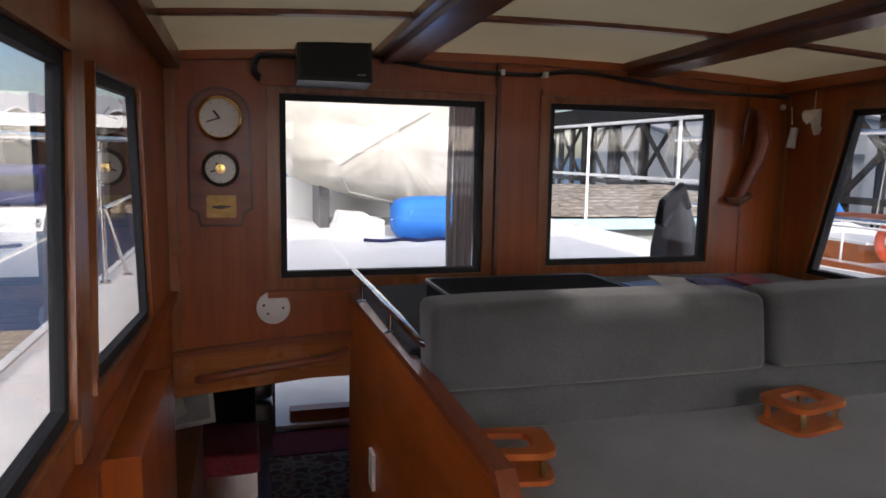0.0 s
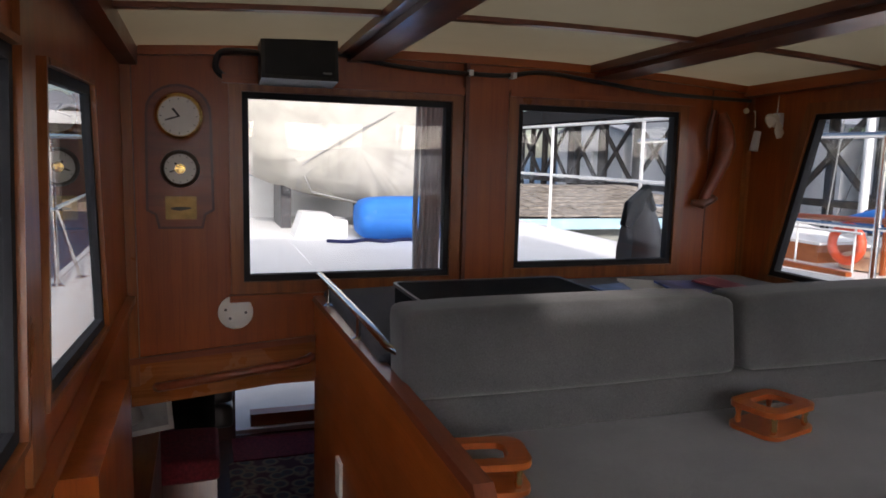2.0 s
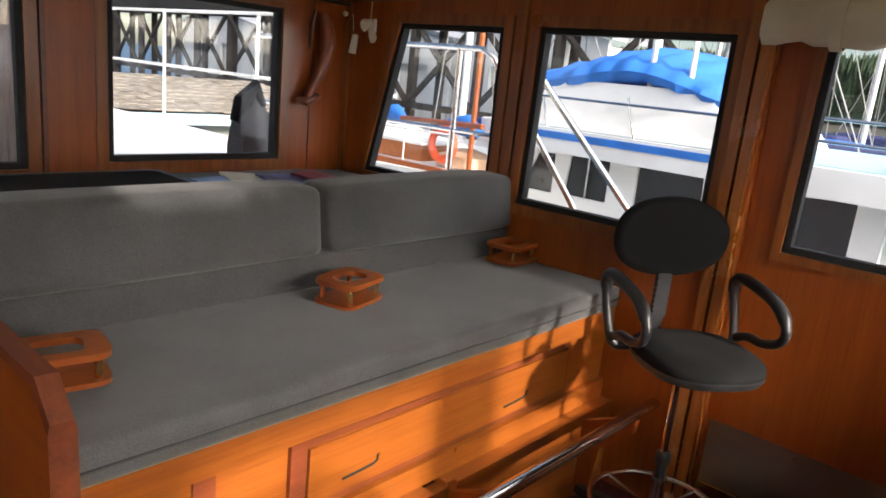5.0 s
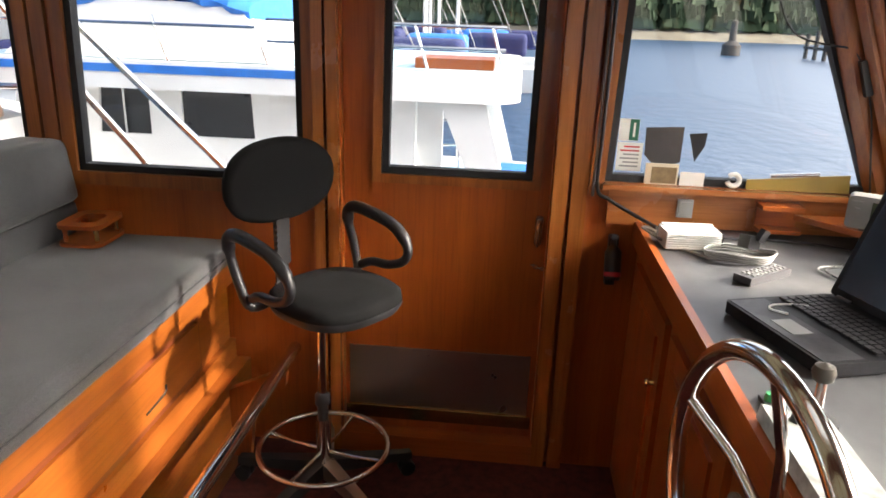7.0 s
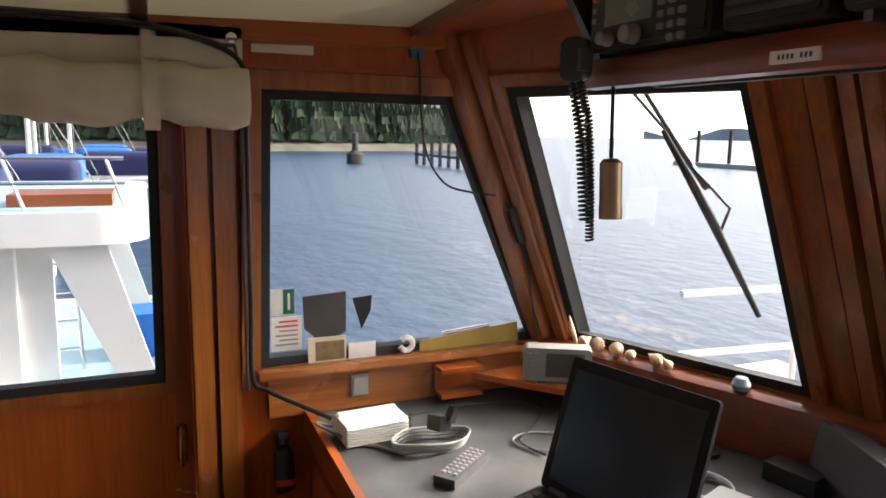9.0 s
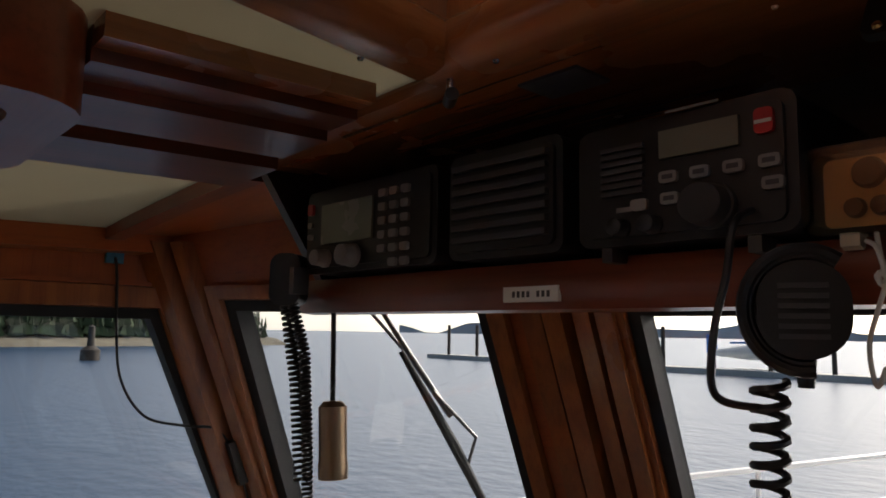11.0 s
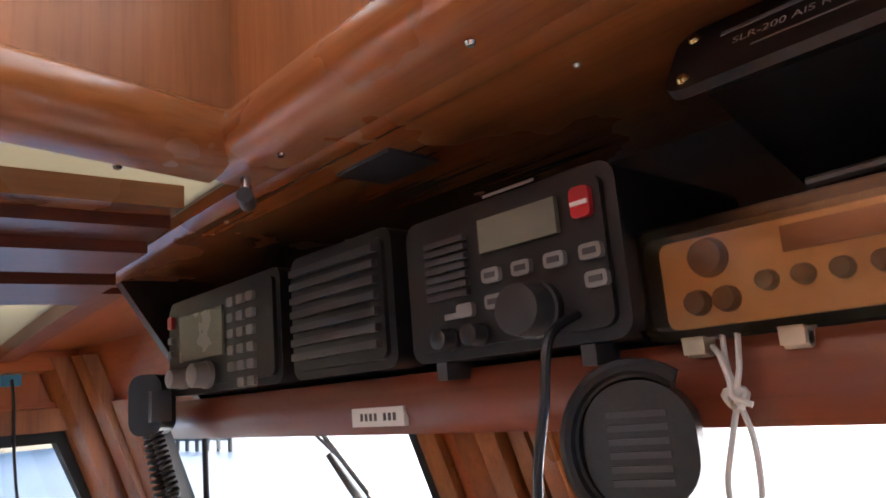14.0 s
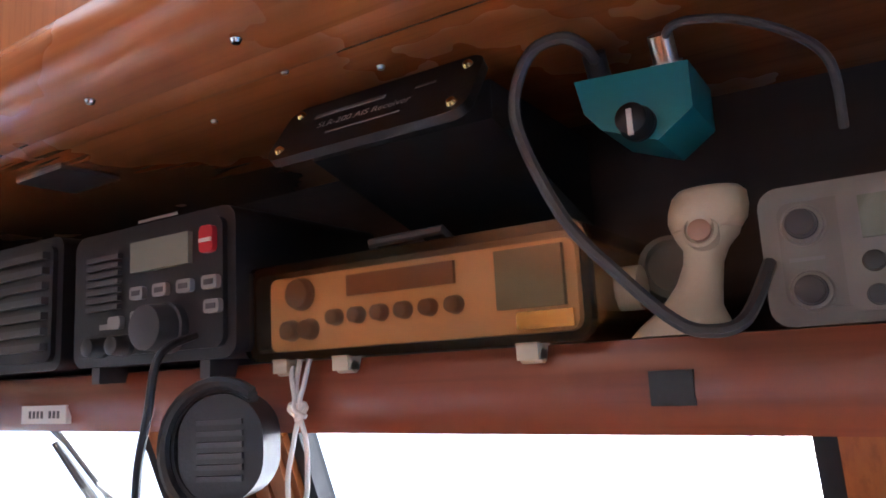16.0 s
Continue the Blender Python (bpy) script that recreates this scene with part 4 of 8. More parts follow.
dial(t, -0.247, 1.558, 0.082, brass, "clock_bezel")
dial(t, -0.247, 1.380, 0.064, surface("dark bronze bezel", (0.08, 0.06, 0.04), 0.35, 0.6), "barometer_bezel")
bm = B()
turned(bm, pose(-0.247, YA - 0.032, 1.38, 90), [(0.018, 0), (0.018, 0.002), (0.008, 0.003)], 16)
part("barometer_centre", bm, brass, t)
bm = B()
prism(bm, rounded(-0.298, -0.196, 1.205, 1.285, 0.004), aft, 0.02, 0.023)
part("brass_plate", bm, surface("dull brass", (0.34, 0.21, 0.08), 0.42, 0.9, vary=0.25, scale=25), t, "engraved brass plate", bevel=0.001)
bm = B()
prism(bm, [(-0.28, 1.24), (-0.25, 1.235), (-0.215, 1.242), (-0.215, 1.247), (-0.25, 1.25), (-0.28, 1.246)], aft, 0.0232, 0.024)
part("engraving", bm, black_plastic, t, "dark unreadable engraving")

t = thing("wall_speaker", (0.14, YA - 0.1, 1.69), "black box loudspeaker on a swivel bracket", "speaker")
bm = B()
M = pose(0.142, YA - 0.115, 1.752, -6, 0, 0)
obox(bm, M, 0.255, 0.13, 0.145)
part("cabinet", bm, black_plastic, t, bevel=0.012)
bm = B()
obox(bm, M @ pose(0, -0.066, 0), 0.232, 0.006, 0.122)
part("grille", bm, black_rubber, t, "black cloth grille", bevel=0.003)
bm = B()
obox(bm, M @ pose(0.09, -0.0695, -0.048), 0.03, 0.002, 0.006)
part("badge", bm, pale_key, t, "small pale badge")
bm = boxes((0.10, 0.18, YA - 0.05, YA - 0.002, 1.735, 1.765))
part("bracket", bm, black_plastic, t, bevel=0.003)
cable("cable", [(0.02, YA - 0.10, 1.775), (-0.06, YA - 0.06, 1.782), (-0.11, YA - 0.04, 1.775), (-0.125, YA - 0.025, 1.73), (-0.095, YA - 0.015, 1.70), (-0.04, YA - 0.012, 1.70)], 0.011, black_plastic, "thick black speaker cable looping to the wall")
cable("cable", [(0.27, YA - 0.06, 1.80), (0.45, YA - 0.045, 1.775), (0.62, YA - 0.04, 1.762), (0.80, YA - 0.045, 1.758), (0.95, YA - 0.03, 1.762), (1.12, YA - 0.03, 1.782), (1.38, YA - 0.03, 1.758), (1.7, YA - 0.03, 1.728), (2.14, YA - 0.03, 1.72)], 0.0085, black_plastic, "black cable clipped along the top of the bulkhead")
for x in (0.80, 0.98):
    solid("cable_clip", boxes((x - 0.008, x + 0.008, YA - 0.06, YA - 0.018, 1.75, 1.772)), white_plastic, "small white cable clip", "clip", "cable clips", bevel=0.002)
t = thing("cover_disc", (-0.07, YA, 0.86), "white round plastic cover with three screws", "cover")
bm = B()
turned(bm, pose(-0.070, YA - 0.001, 0.863, 90), [(0.062, 0), (0.062, 0.005), (0.055, 0.011), (0.02, 0.013), (0.001, 0.013)], 32)
part("disc", bm, white_plastic, t)
for dx, dz in ((-0.035, 0.012), (-0.02, -0.02), (0.035, 0.0)):
    bm = B()
    cyl(bm, (-0.07 + dx, YA - 0.008, 0.863 + dz), (-0.07 + dx, YA - 0.0145, 0.863 + dz), 0.005, seg=10)
    part("screw", bm, dark_grey, t)

t = thing("stair_header", (-0.1, YA, 0.6), "teak header board with a long grab rail over the stair opening", "header", kind="structure")
bm = B()
prism(bm, [(XS + 0.004, 0.545), (0.245, 0.605), (0.245, 0.765), (XS + 0.004, 0.715)], aft, 0.002, 0.03)
part("board", bm, bright_x, t, bevel=0.004)
bm = B()
prism(bm, [(XS + 0.003, 0.70), (0.246, 0.750), (0.246, 0.772), (XS + 0.003, 0.722)], aft, 0.03, 0.045)
part("top_strip", bm, teak_red, t, bevel=0.005)
bm = B()
tube(bm, [(-0.34, YA - 0.03, 0.612), (-0.33, YA - 0.058, 0.62), (-0.29, YA - 0.07, 0.628), (0.14, YA - 0.07, 0.676), (0.18, YA - 0.058, 0.684), (0.20, YA - 0.03, 0.688)], 0.016, 10)
part("grab_rail", bm, teak_red, t)

t = thing("driftwood_horn", (1.93, YA - 0.04, 1.25), "curved reddish driftwood carving hung on the bulkhead", "ornament")
bm = B()
tube(bm, [(1.985, YA - 0.04, 1.66), (2.0, YA - 0.05, 1.60), (2.005, YA - 0.055, 1.52), (1.985, YA - 0.055, 1.44), (1.955, YA - 0.05, 1.37), (1.925, YA - 0.045, 1.31), (1.915, YA - 0.04, 1.275)], [0.016, 0.032, 0.04, 0.034, 0.026, 0.022, 0.02], 12)
part("body", bm, teak_red, t)
bm = B()
tube(bm, [(1.95, YA - 0.03, 1.67), (1.93, YA - 0.03, 1.60), (1.925, YA - 0.03, 1.5)], [0.012, 0.014, 0.006], 8)
part("branch", bm, mahogany, t)
bm = B()
tube(bm, [(1.86, YA - 0.03, 1.27), (1.90, YA - 0.05, 1.262), (1.96, YA - 0.05, 1.288), (1.985, YA - 0.04, 1.285)], [0.012, 0.022, 0.018, 0.008], 10)
part("foot", bm, mahogany, t)

t = thing("cabin_fan", (2.13, 3.2, 1.62), "small white cabin fan with three blades, at rest", "fan")
bm = boxes((XP - 0.02, XP - 0.002, 3.20, 3.24, 1.60, 1.66))
part("base", bm, white_plastic, t, bevel=0.004)
bm = B()
tube(bm, [(XP - 0.018, 3.22, 1.635), (XP - 0.06, 3.21, 1.64), (XP - 0.075, 3.19, 1.635)], 0.007)
part("arm", bm, white_plastic, t)
hubp = Vector((XP - 0.085, 3.16, 1.63))
bm = B()
cyl(bm, hubp + Vector((0.005, 0.035, 0)), hubp, 0.024, 0.02)
part("motor", bm, cream_plastic, t, bevel=0.003)
for a in (85, 195, 310):
    bm = B()
    R = Matrix.Translation(hubp + Vector((-0.002, -0.01, 0))) @ pose(0, 0, 0, 0, 0, 25) @ pose(0, 0, 0, 0, -a, 0)
    prism(bm, [(0.012, -0.008), (0.045, -0.026), (0.085, -0.024), (0.098, 0.0), (0.085, 0.02), (0.045, 0.016), (0.012, 0.008)], lambda u, v, q: R @ (Matrix.Rotation(radians(22), 4, "X") @ Vector((u, q, v))), -0.0015, 0.0015)
    part("blade", bm, cream_plastic, t, bevel=0.001)
t = thing("reading_lamp", (2.1, YA, 1.53), "small white reading lamp on a chrome bracket", "lamp")
bm = B()
cyl(bm, (2.135, YA - 0.075, 1.50), (2.15, YA - 0.075, 1.585), 0.019, 0.015)
part("shade", bm, white_plastic, t, bevel=0.003)
bm = B()
tube(bm, [(2.142, YA - 0.027, 1.675), (2.142, YA - 0.06, 1.672), (2.14, YA - 0.07, 1.6)], 0.005)
part("bracket", bm, chrome, t)
bm = B()
turned(bm, pose(2.115, YA - 0.03, 1.675, 90), [(0.012, 0), (0.012, 0.01), (0.006, 0.014)], 12)
part("switch", bm, cream_plastic, t)

# ---- settee, berth and end panel ----
def panel_x(y):
    return 0.248 - 0.02 * (y - 1.76)


t = thing("settee", (1.24, 2.1, 0.0), "built-in teak settee with grey woven cushions and drawers", "settee")
part("base", boxes((0.275, XP - 0.003, 1.81, 2.45, 0.33, 0.655)), settee_teak, t, "varnished teak seat base")
part("seat_rail", boxes((0.275, XP - 0.003, 1.786, 1.81, 0.612, 0.685)), settee_teak, t, "bright varnished front rail", bevel=0.005)
part("lower_board", boxes((0.275, XP - 0.003, 1.79, 1.81, 0.33, 0.40)), settee_teak, t, bevel=0.004)


def cushion(bm, x0, x1, y0, y1, z0, z1, puff=0.006, r=0.018, lean=0.0):
    """A soft box: rounded edges with slightly swollen faces."""
    nx_, ny_, nz_ = max(3, int((x1 - x0) / 0.12)), 4, 3
    box(bm, x0, x1, y0, y1, z0, z1)
    es = list(bm.edges)
    bmesh.ops.bevel(bm, geom=es, offset=r, segments=3, affect="EDGES", profile=0.6)
    bmesh.ops.subdivide_edges(bm, edges=[e for e in bm.edges if e.calc_length() > 0.15], cuts=6, use_grid_fill=True)
    c = Vector(((x0 + x1) / 2, (y0 + y1) / 2, (z0 + z1) / 2))
    for v in bm.verts:
        k = noise.noise(v.co * 5.0) * 0.004
        f = 1 - min(1, (abs(v.co.x - c.x) / (x1 - x0) * 2) ** 4)
        v.co.z += (puff * f + k) * (1 if v.co.z > c.z else -0.2)
        v.co.y += (k + puff * 0.5 * f) * (-1 if v.co.y < c.y else 0)
        v.co.y += lean * (v.co.z - z0)


bm = B()
cushion(bm, 0.272, XP - 0.006, 1.775, 2.345, 0.685, 0.765)
part("seat_cushion", bm, grey_cloth, t, "grey woven seat cushion", smooth=60)
bm = B()
tube(bm, [(0.285, 1.772, 0.722), (0.8, 1.768, 0.724), (1.4, 1.768, 0.724), (XP - 0.01, 1.772, 0.722)], 0.004, 6)
part("piping", bm, cloth("darker grey piping", (0.05, 0.05, 0.055)), t)
bm = B()
cushion(bm, 0.272, XP - 0.006, 2.30, 2.44, 0.765, 0.868, 0.003, 0.014, 0.1)
part("lumbar_bolster", bm, grey_cloth, t, "long lower back cushion", smooth=60)
for x0, x1 in ((0.262, 1.212), (1.236, XP - 0.006)):
    bm = B()
    cushion(bm, x0, x1, 2.285, 2.45, 0.872, 1.078, 0.010, 0.034, 0.14)
    part("back_cushion", bm, grey_cloth, t, "grey woven back cushion", smooth=60)
# one long drawer front with two finger slots
face = lambda u, v, q: Vector((u, 1.81 - q, v))
bm = B()
ring(bm, [(0.755, 0.412), (1.905, 0.412), (1.905, 0.603), (0.755, 0.603)], [(0.800, 0.430), (1.890, 0.430), (1.890, 0.585), (0.800, 0.585)], face, 0.0, 0.014)
d = part("drawer_frame", bm, teak_red, t, bevel=0.004)
bm = B()
prism(bm, [(0.804, 0.434), (1.886, 0.434), (1.886, 0.581), (0.804, 0.581)], face, 0.0, 0.020)
part("drawer_front", bm, settee_teak, d, bevel=0.005)
for xm in (0.96, 1.60):
    bm = B()
    tube(bm, [(xm - 0.055, 1.7895, 0.468), (xm + 0.0, 1.7895, 0.470), (xm + 0.045, 1.7895, 0.473), (xm + 0.058, 1.7895, 0.480), (xm + 0.060, 1.7895, 0.496)], 0.0038, 6)
    part("finger_slot", bm, black_plastic, d, "dark finger slot")
for x in (0.28, 0.52):
    part("stile", boxes((x, x + 0.05, 1.800, 1.8095, 0.402, 0.611)), teak_red, t, "upright stile")

t = thing("settee_step", (1.2, 1.65, 0.0), "teak step box along the settee with cut-outs", "step")
bm = B()
prism(bm, [(0.275, 0.0), (XP - 0.003, 0.0), (XP - 0.003, 0.33), (1.30, 0.33), (1.27, 0.27), (1.22, 0.25), (1.20, 0.33), (0.275, 0.33)], lambda u, v, q: Vector((u, q, v)), 1.74, 1.757)
part("front_board", bm, settee_teak, t, bevel=0.003)
part("tread", boxes((1.27, XP - 0.003, 1.757, 1.812, 0.312, 0.329)), settee_teak, t, bevel=0.003)
part("tread", boxes((0.275, 1.20, 1.757, 1.812, 0.312, 0.329)), settee_teak, t, bevel=0.003)
part("plinth", boxes((0.275, XP - 0.003, 1.76, 1.80, 0.0, 0.31)), settee_teak, t)
t = thing("foot_rail", (1.4, 1.6, 0.0), "polished steel foot rail on teak brackets", "rail")
bm = B()
cyl(bm, (0.42, 1.56, 0.405), (2.12, 1.56, 0.405), 0.021, seg=20)
part("tube", bm, chrome, t, bevel=0.003)
for x in (0.62, 1.28, 1.98):
    bm = B()
    prism(bm, [(1.74, 0.06), (1.74, 0.31), (1.575, 0.389), (1.545, 0.385), (1.55, 0.34), (1.66, 0.24), (1.68, 0.06)], lambda u, v, q: Vector((x + q, u, v)), -0.014, 0.014)
    part("bracket", bm, teak_z, t, bevel=0.004)


def cup_holder(m):
    t = thing("cup_holder", (0, 0, 0), "teak drink holder with a round opening on turned posts", "cup holder", "drink holders")
    bm = B()
    outer = rounded(-0.095, 0.095, -0.072, 0.072, 0.036, 5)
    inner = [(0.056 * math.cos(a), 0.050 * math.sin(a)) for a in [math.atan2(v, u) for u, v in outer]]
    ring(bm, outer, inner, lambda u, v, q: Vector((u, v, q)), 0.058, 0.072)
    part("top_ring", bm, teak_x, t, bevel=0.004)
    bm = B()
    prism(bm, outer, lambda u, v, q: Vector((u, v, q)), 0.001, 0.012)
    part("bottom_plate", bm, teak_x, t, bevel=0.003)
    for u, v in ((-0.066, -0.050), (0.066, -0.050), (-0.066, 0.050), (0.066, 0.050)):
        bm = B()
        turned(bm, pose(u, v, 0.012), [(0.006, 0), (0.009, 0.012), (0.006, 0.022), (0.009, 0.034), (0.006, 0.046)], 10)
        part("post", bm, brass if v < 0 else teak_x, t)
    t.matrix_basis = m
    return t


holder = cup_holder(pose(1.205, 2.155, 0.770, 0, 0, 14))
copy_thing(holder, pose(0.365, 2.065, 0.770, 0, 0, -10))
copy_thing(holder, pose(2.06, 2.205, 0.770, 0, 0, 3))

t = thing("settee_end_panel", (0.3, 2.5, 0.0), "polished teak end panel beside the stairwell", "panel")
bm = B()
prof = [(1.74, -0.9), (1.74, 0.83), (1.80, 0.895), (2.3, 0.905), (YA - 0.003, 0.905), (YA - 0.003, -0.9)]
loft(bm, [[(panel_x(y) - w, y, z) for y, z in prof] for w in (0.0, -0.022)])
part("panel", bm, teak_y, t, bevel=0.004)
bm = B()
cap = [(1.735, 0.70), (1.74, 0.84), (1.80, 0.902), (2.3, 0.912), (YA - 0.004, 0.912)]
rings = []
for y, z in cap:
    x = panel_x(y)
    rings.append([(x - 0.012, y, z - 0.012), (x + 0.034, y, z - 0.012), (x + 0.03, y, z + 0.006), (x - 0.008, y, z + 0.006)])
loft(bm, rings)
part("capping", bm, teak_dark, t, "dark rounded capping", bevel=0.003)
t = thing("grab_rail", (0.3, 2.8, 0.92), "polished steel guard rail on the end panel", "rail")
bm = B()
xa = lambda y: panel_x(y) + 0.012
tube(bm, [(xa(3.30), 3.36, 1.0), (xa(3.0), 3.0, 0.998), (xa(2.6), 2.6, 0.99), (xa(2.40) + 0.005, 2.42, 0.975), (xa(2.35) + 0.04, 2.36, 0.965), (xa(2.34) + 0.06, 2.34, 0.96), (xa(2.36) + 0.10, 2.36, 0.955)], 0.0115, 12)
part("tube", bm, chrome, t)
for y in (3.18, 2.72):
    bm = B()
    cyl(bm, (xa(y), y, 0.918), (xa(y), y, 0.995), 0.007)
    turned(bm, pose(xa(y), y, 0.918), [(0.018, 0), (0.018, 0.004), (0.008, 0.01)], 14)
    part("stanchion", bm, chrome, t)
solid("wall_socket", boxes((panel_x(2.9) - 0.012, panel_x(2.9) - 0.001, 2.86, 2.93, 0.36, 0.48)), white_plastic, "white wall socket plate on the end panel", "socket", bevel=0.003)

t = thing("berth", (1.25, 2.9, 0.0), "raised berth behind the settee with dark navy bedding", "berth")
part("platform", boxes((0.245, XP - 0.003, 2.475, YA - 0.002, 0.0, 0.86)), teak_x, t)
bm = B()
cushion(bm, 0.245, XP - 0.006, 2.478, YA - 0.006, 0.86, 0.935, 0.012, 0.02)
part("mattress", bm, navy_cloth, t, "dark navy covered mattress", smooth=60)
t = thing("laptop_bag", (0.75, 2.85, 0.95), "flat black padded bag lying on the berth", "bag")
bm = B()
prism(bm, rounded(0.42, 1.03, 2.66, 3.02, 0.03), lambda u, v, q: Vector((u, v, q)), 0.952, 1.022)
part("body", bm, black_cloth, t, bevel=0.015)
bm = B()
ring(bm, rounded(0.415, 1.035, 2.655, 3.025, 0.03), rounded(0.425, 1.025, 2.665, 3.015, 0.03), lambda u, v, q: Vector((u, v, q)), 1.016, 1.026)
part("zip_edge", bm, dark_grey, t, "grey zip edge")
solid("folded_shirt", (lambda bm: (cushion(bm, 0.40, 0.53, 2.55, 2.65, 0.945, 1.03, 0.01, 0.03), bm)[1])(B()), cloth("pale blue cotton", (0.25, 0.28, 0.36)), "crumpled pale blue cloth beside the black bag", "cloth", smooth=70)
blue_print = surface("blue printed cover", (0.08, 0.12, 0.3), 0.35, vary=0.7, scale=18)
for x, y, a, m, lab in ((1.16, 2.78, 20, blue_print, "glossy blue printed brochure on the berth"), (1.30, 2.83, -8, paper, "loose white paper on the berth"), (1.43, 2.80, 10, blue_print, "glossy blue printed brochure on the berth"), (1.60, 2.84, 30, surface("maroon cover", (0.2, 0.04, 0.06), 0.4), "maroon booklet on the berth")):
    bm = B()
    obox(bm, pose(x, y, 1.012, 8, 3, a), 0.20, 0.14, 0.008)
    for v in bm.verts:
        v.co.z += noise.noise(v.co * 6) * 0.01
    solid("brochure", bm, m, lab, "brochure", bevel=0.001)

# ---- port door ----
def door_map(u, v, w):
    return Vector((XP + 0.03 - w, u, v))


t = thing("door_1", (XP + 0.03, 1.07, 0.08), "varnished teak side door with a window and steel kick plate", "door", kind="structure")
bm = B()
slab(bm, [(0.737, 0.078), (1.403, 0.078), (1.403, 1.798), (0.737, 1.798)], [hole(WIN_DOOR)], door_map, -0.035, 0)
part("leaf", bm, teak_z, t)
bm = B()
ring(bm, grown(WIN_DOOR, GASKET), WIN_DOOR, door_map, -0.03, 0.006)
part("gasket", bm, black_rubber, t, "black rubber gasket", bevel=0.003)
bm = B()
ring(bm, grown(WIN_DOOR, GASKET + 0.03), grown(WIN_DOOR, GASKET + 0.001), door_map, 0.001, 0.014)
part("window_casing", bm, teak_trim, t, bevel=0.004)
bm = B()
prism(bm, grown(WIN_DOOR, 0.006), door_map, -0.024, -0.018)
pn = part("pane", bm, glass, t, "clear glass pane")
pn.visible_shadow = False
bm = B()
prism(bm, [(0.757, 0.165), (1.388, 0.165), (1.388, 0.395), (0.757, 0.395)], door_map, 0.001, 0.004)
part("kick_plate", bm, steel_plate, t, "scuffed brushed steel kick plate")
bm = B()
prism(bm, [(0.742, 0.115), (1.400, 0.115), (1.400, 0.162), (0.742, 0.162)], door_map, 0.001, 0.012)
part("bottom_strip", bm, brass, t, "worn brass threshold strip", bevel=0.002)
bm = B()
prism(bm, rounded(0.752, 0.776, 0.80, 0.90, 0.008), door_map, 0.001, 0.008)
part("latch_plate", bm, chrome, t, bevel=0.002)
bm = B()
tube(bm, [door_map(0.764, 0.885, 0.008), door_map(0.764, 0.88, 0.035), door_map(0.766, 0.82, 0.038), door_map(0.766, 0.805, 0.03)], 0.007)
part("lever", bm, chrome, t)
bm = B()
for i in range(6):
    c = door_map(0.775 - i * 0.011, 0.735 - 0.012 * math.sin(i * 0.6), 0.014)
    tube(bm, [c + Vector((0, 0.008 * math.cos(q), 0.005 * math.sin(q))) if i % 2 else c + Vector((0.005 * math.sin(q), 0.008 * math.cos(q), 0)) for q in [2 * math.pi * s / 8 for s in range(8)]], 0.0018, 6, ring=True)
part("chain", bm, chrome, t, "short steel door chain")

# rolled canvas blind over the door
t = thing("rolled_blind", (2.1, 1.0, 1.62), "rolled cream canvas blind strapped above the door", "blind")
bm = B()
rings = []
for i in range(25):
    y = 0.60 + 0.82 * i / 24
    s = 1 + 0.06 * math.sin(i * 1.7) + (0.10 if i % 8 == 4 else 0)
    sag = 0.004 * math.sin(i * 0.9)
    rings.append([(2.085 + 0.045 * s * math.cos(a) + 0.004 * math.sin(5 * a + i), y, 1.685 - sag + 0.062 * s * math.sin(a) - 0.008 * max(0, -math.sin(a)) * math.sin(i * 0.8)) for a in [2 * math.pi * q / 18 for q in range(18)]])
loft(bm, rings)
part("roll", bm, canvas, t, smooth=70)
part("top_flap", boxes((2.125, 2.138, 0.605, 1.42, 1.70, 1.838)), canvas, t, "flat canvas flap", bevel=0.004)
for y in (0.80, 1.22):
    bm = B()
    rr = [(2.085 + 0.052 * math.cos(a), 1.683 + 0.074 * math.sin(a)) for a in [2 * math.pi * q / 20 for q in range(20)]]
    ring(bm, rr, [(2.085 + (x - 2.085) * 0.93, 1.683 + (z - 1.683) * 0.95) for x, z in rr], lambda u, v, q: Vector((u, y + q, v)), -0.016, 0.016)
    part("strap", bm, canvas, t, "canvas strap")
    part("hanging_strap", boxes((2.112, 2.122, y - 0.015, y + 0.015, 1.74, 1.835)), canvas, t)
bm = B()
turned(bm, pose(2.124, 0.628, 1.815, 0, -90, 0), [(0.012, 0), (0.012, 0.003), (0.005, 0.004)], 14)
part("eyelet", bm, chrome, t)
cable("cable", [(2.11, 1.6, 1.80), (2.105, 1.2, 1.825), (2.10, 0.85, 1.828), (2.105, 0.68, 1.80), (2.125, 0.605, 1.755), (2.128, 0.60, 1.65), (2.128, 0.60, 1.2), (2.13, 0.60, 1.02), (2.11, 0.56, 0.985), (2.06, 0.47, 0.945), (2.03, 0.43, 0.93)], 0.006, black_plastic, "black power cable led down the door post")
cable("cable", [(2.10, 1.6, 1.815), (2.10, 1.15, 1.838), (2.10, 0.85, 1.835), (2.115, 0.66, 1.80), (2.13, 0.615, 1.75), (2.13, 0.612, 1.3), (2.13, 0.612, 0.99)], 0.0045, dark_grey, "second dark cable beside the power cable")
solid("beige_label", boxes((XP - 0.006, XP - 0.001, 0.435, 0.58, 1.792, 1.822)), cream_plastic, "beige plastic label strip above the window", "label", bevel=0.001)

# ---- stool ----
t = thing("drafting_chair", (1.85, 1.38, 0.0), "black upholstered drafting chair with loop arms and foot ring", "chair")
BASE = pose(1.900, 1.408, 0, 0, 0, 145)
CH = pose(1.84, 1.345, 0, 0, 0, 145)  # its front looks along local +y


def chp(x, y, z):
    return CH @ Vector((x, y, z))


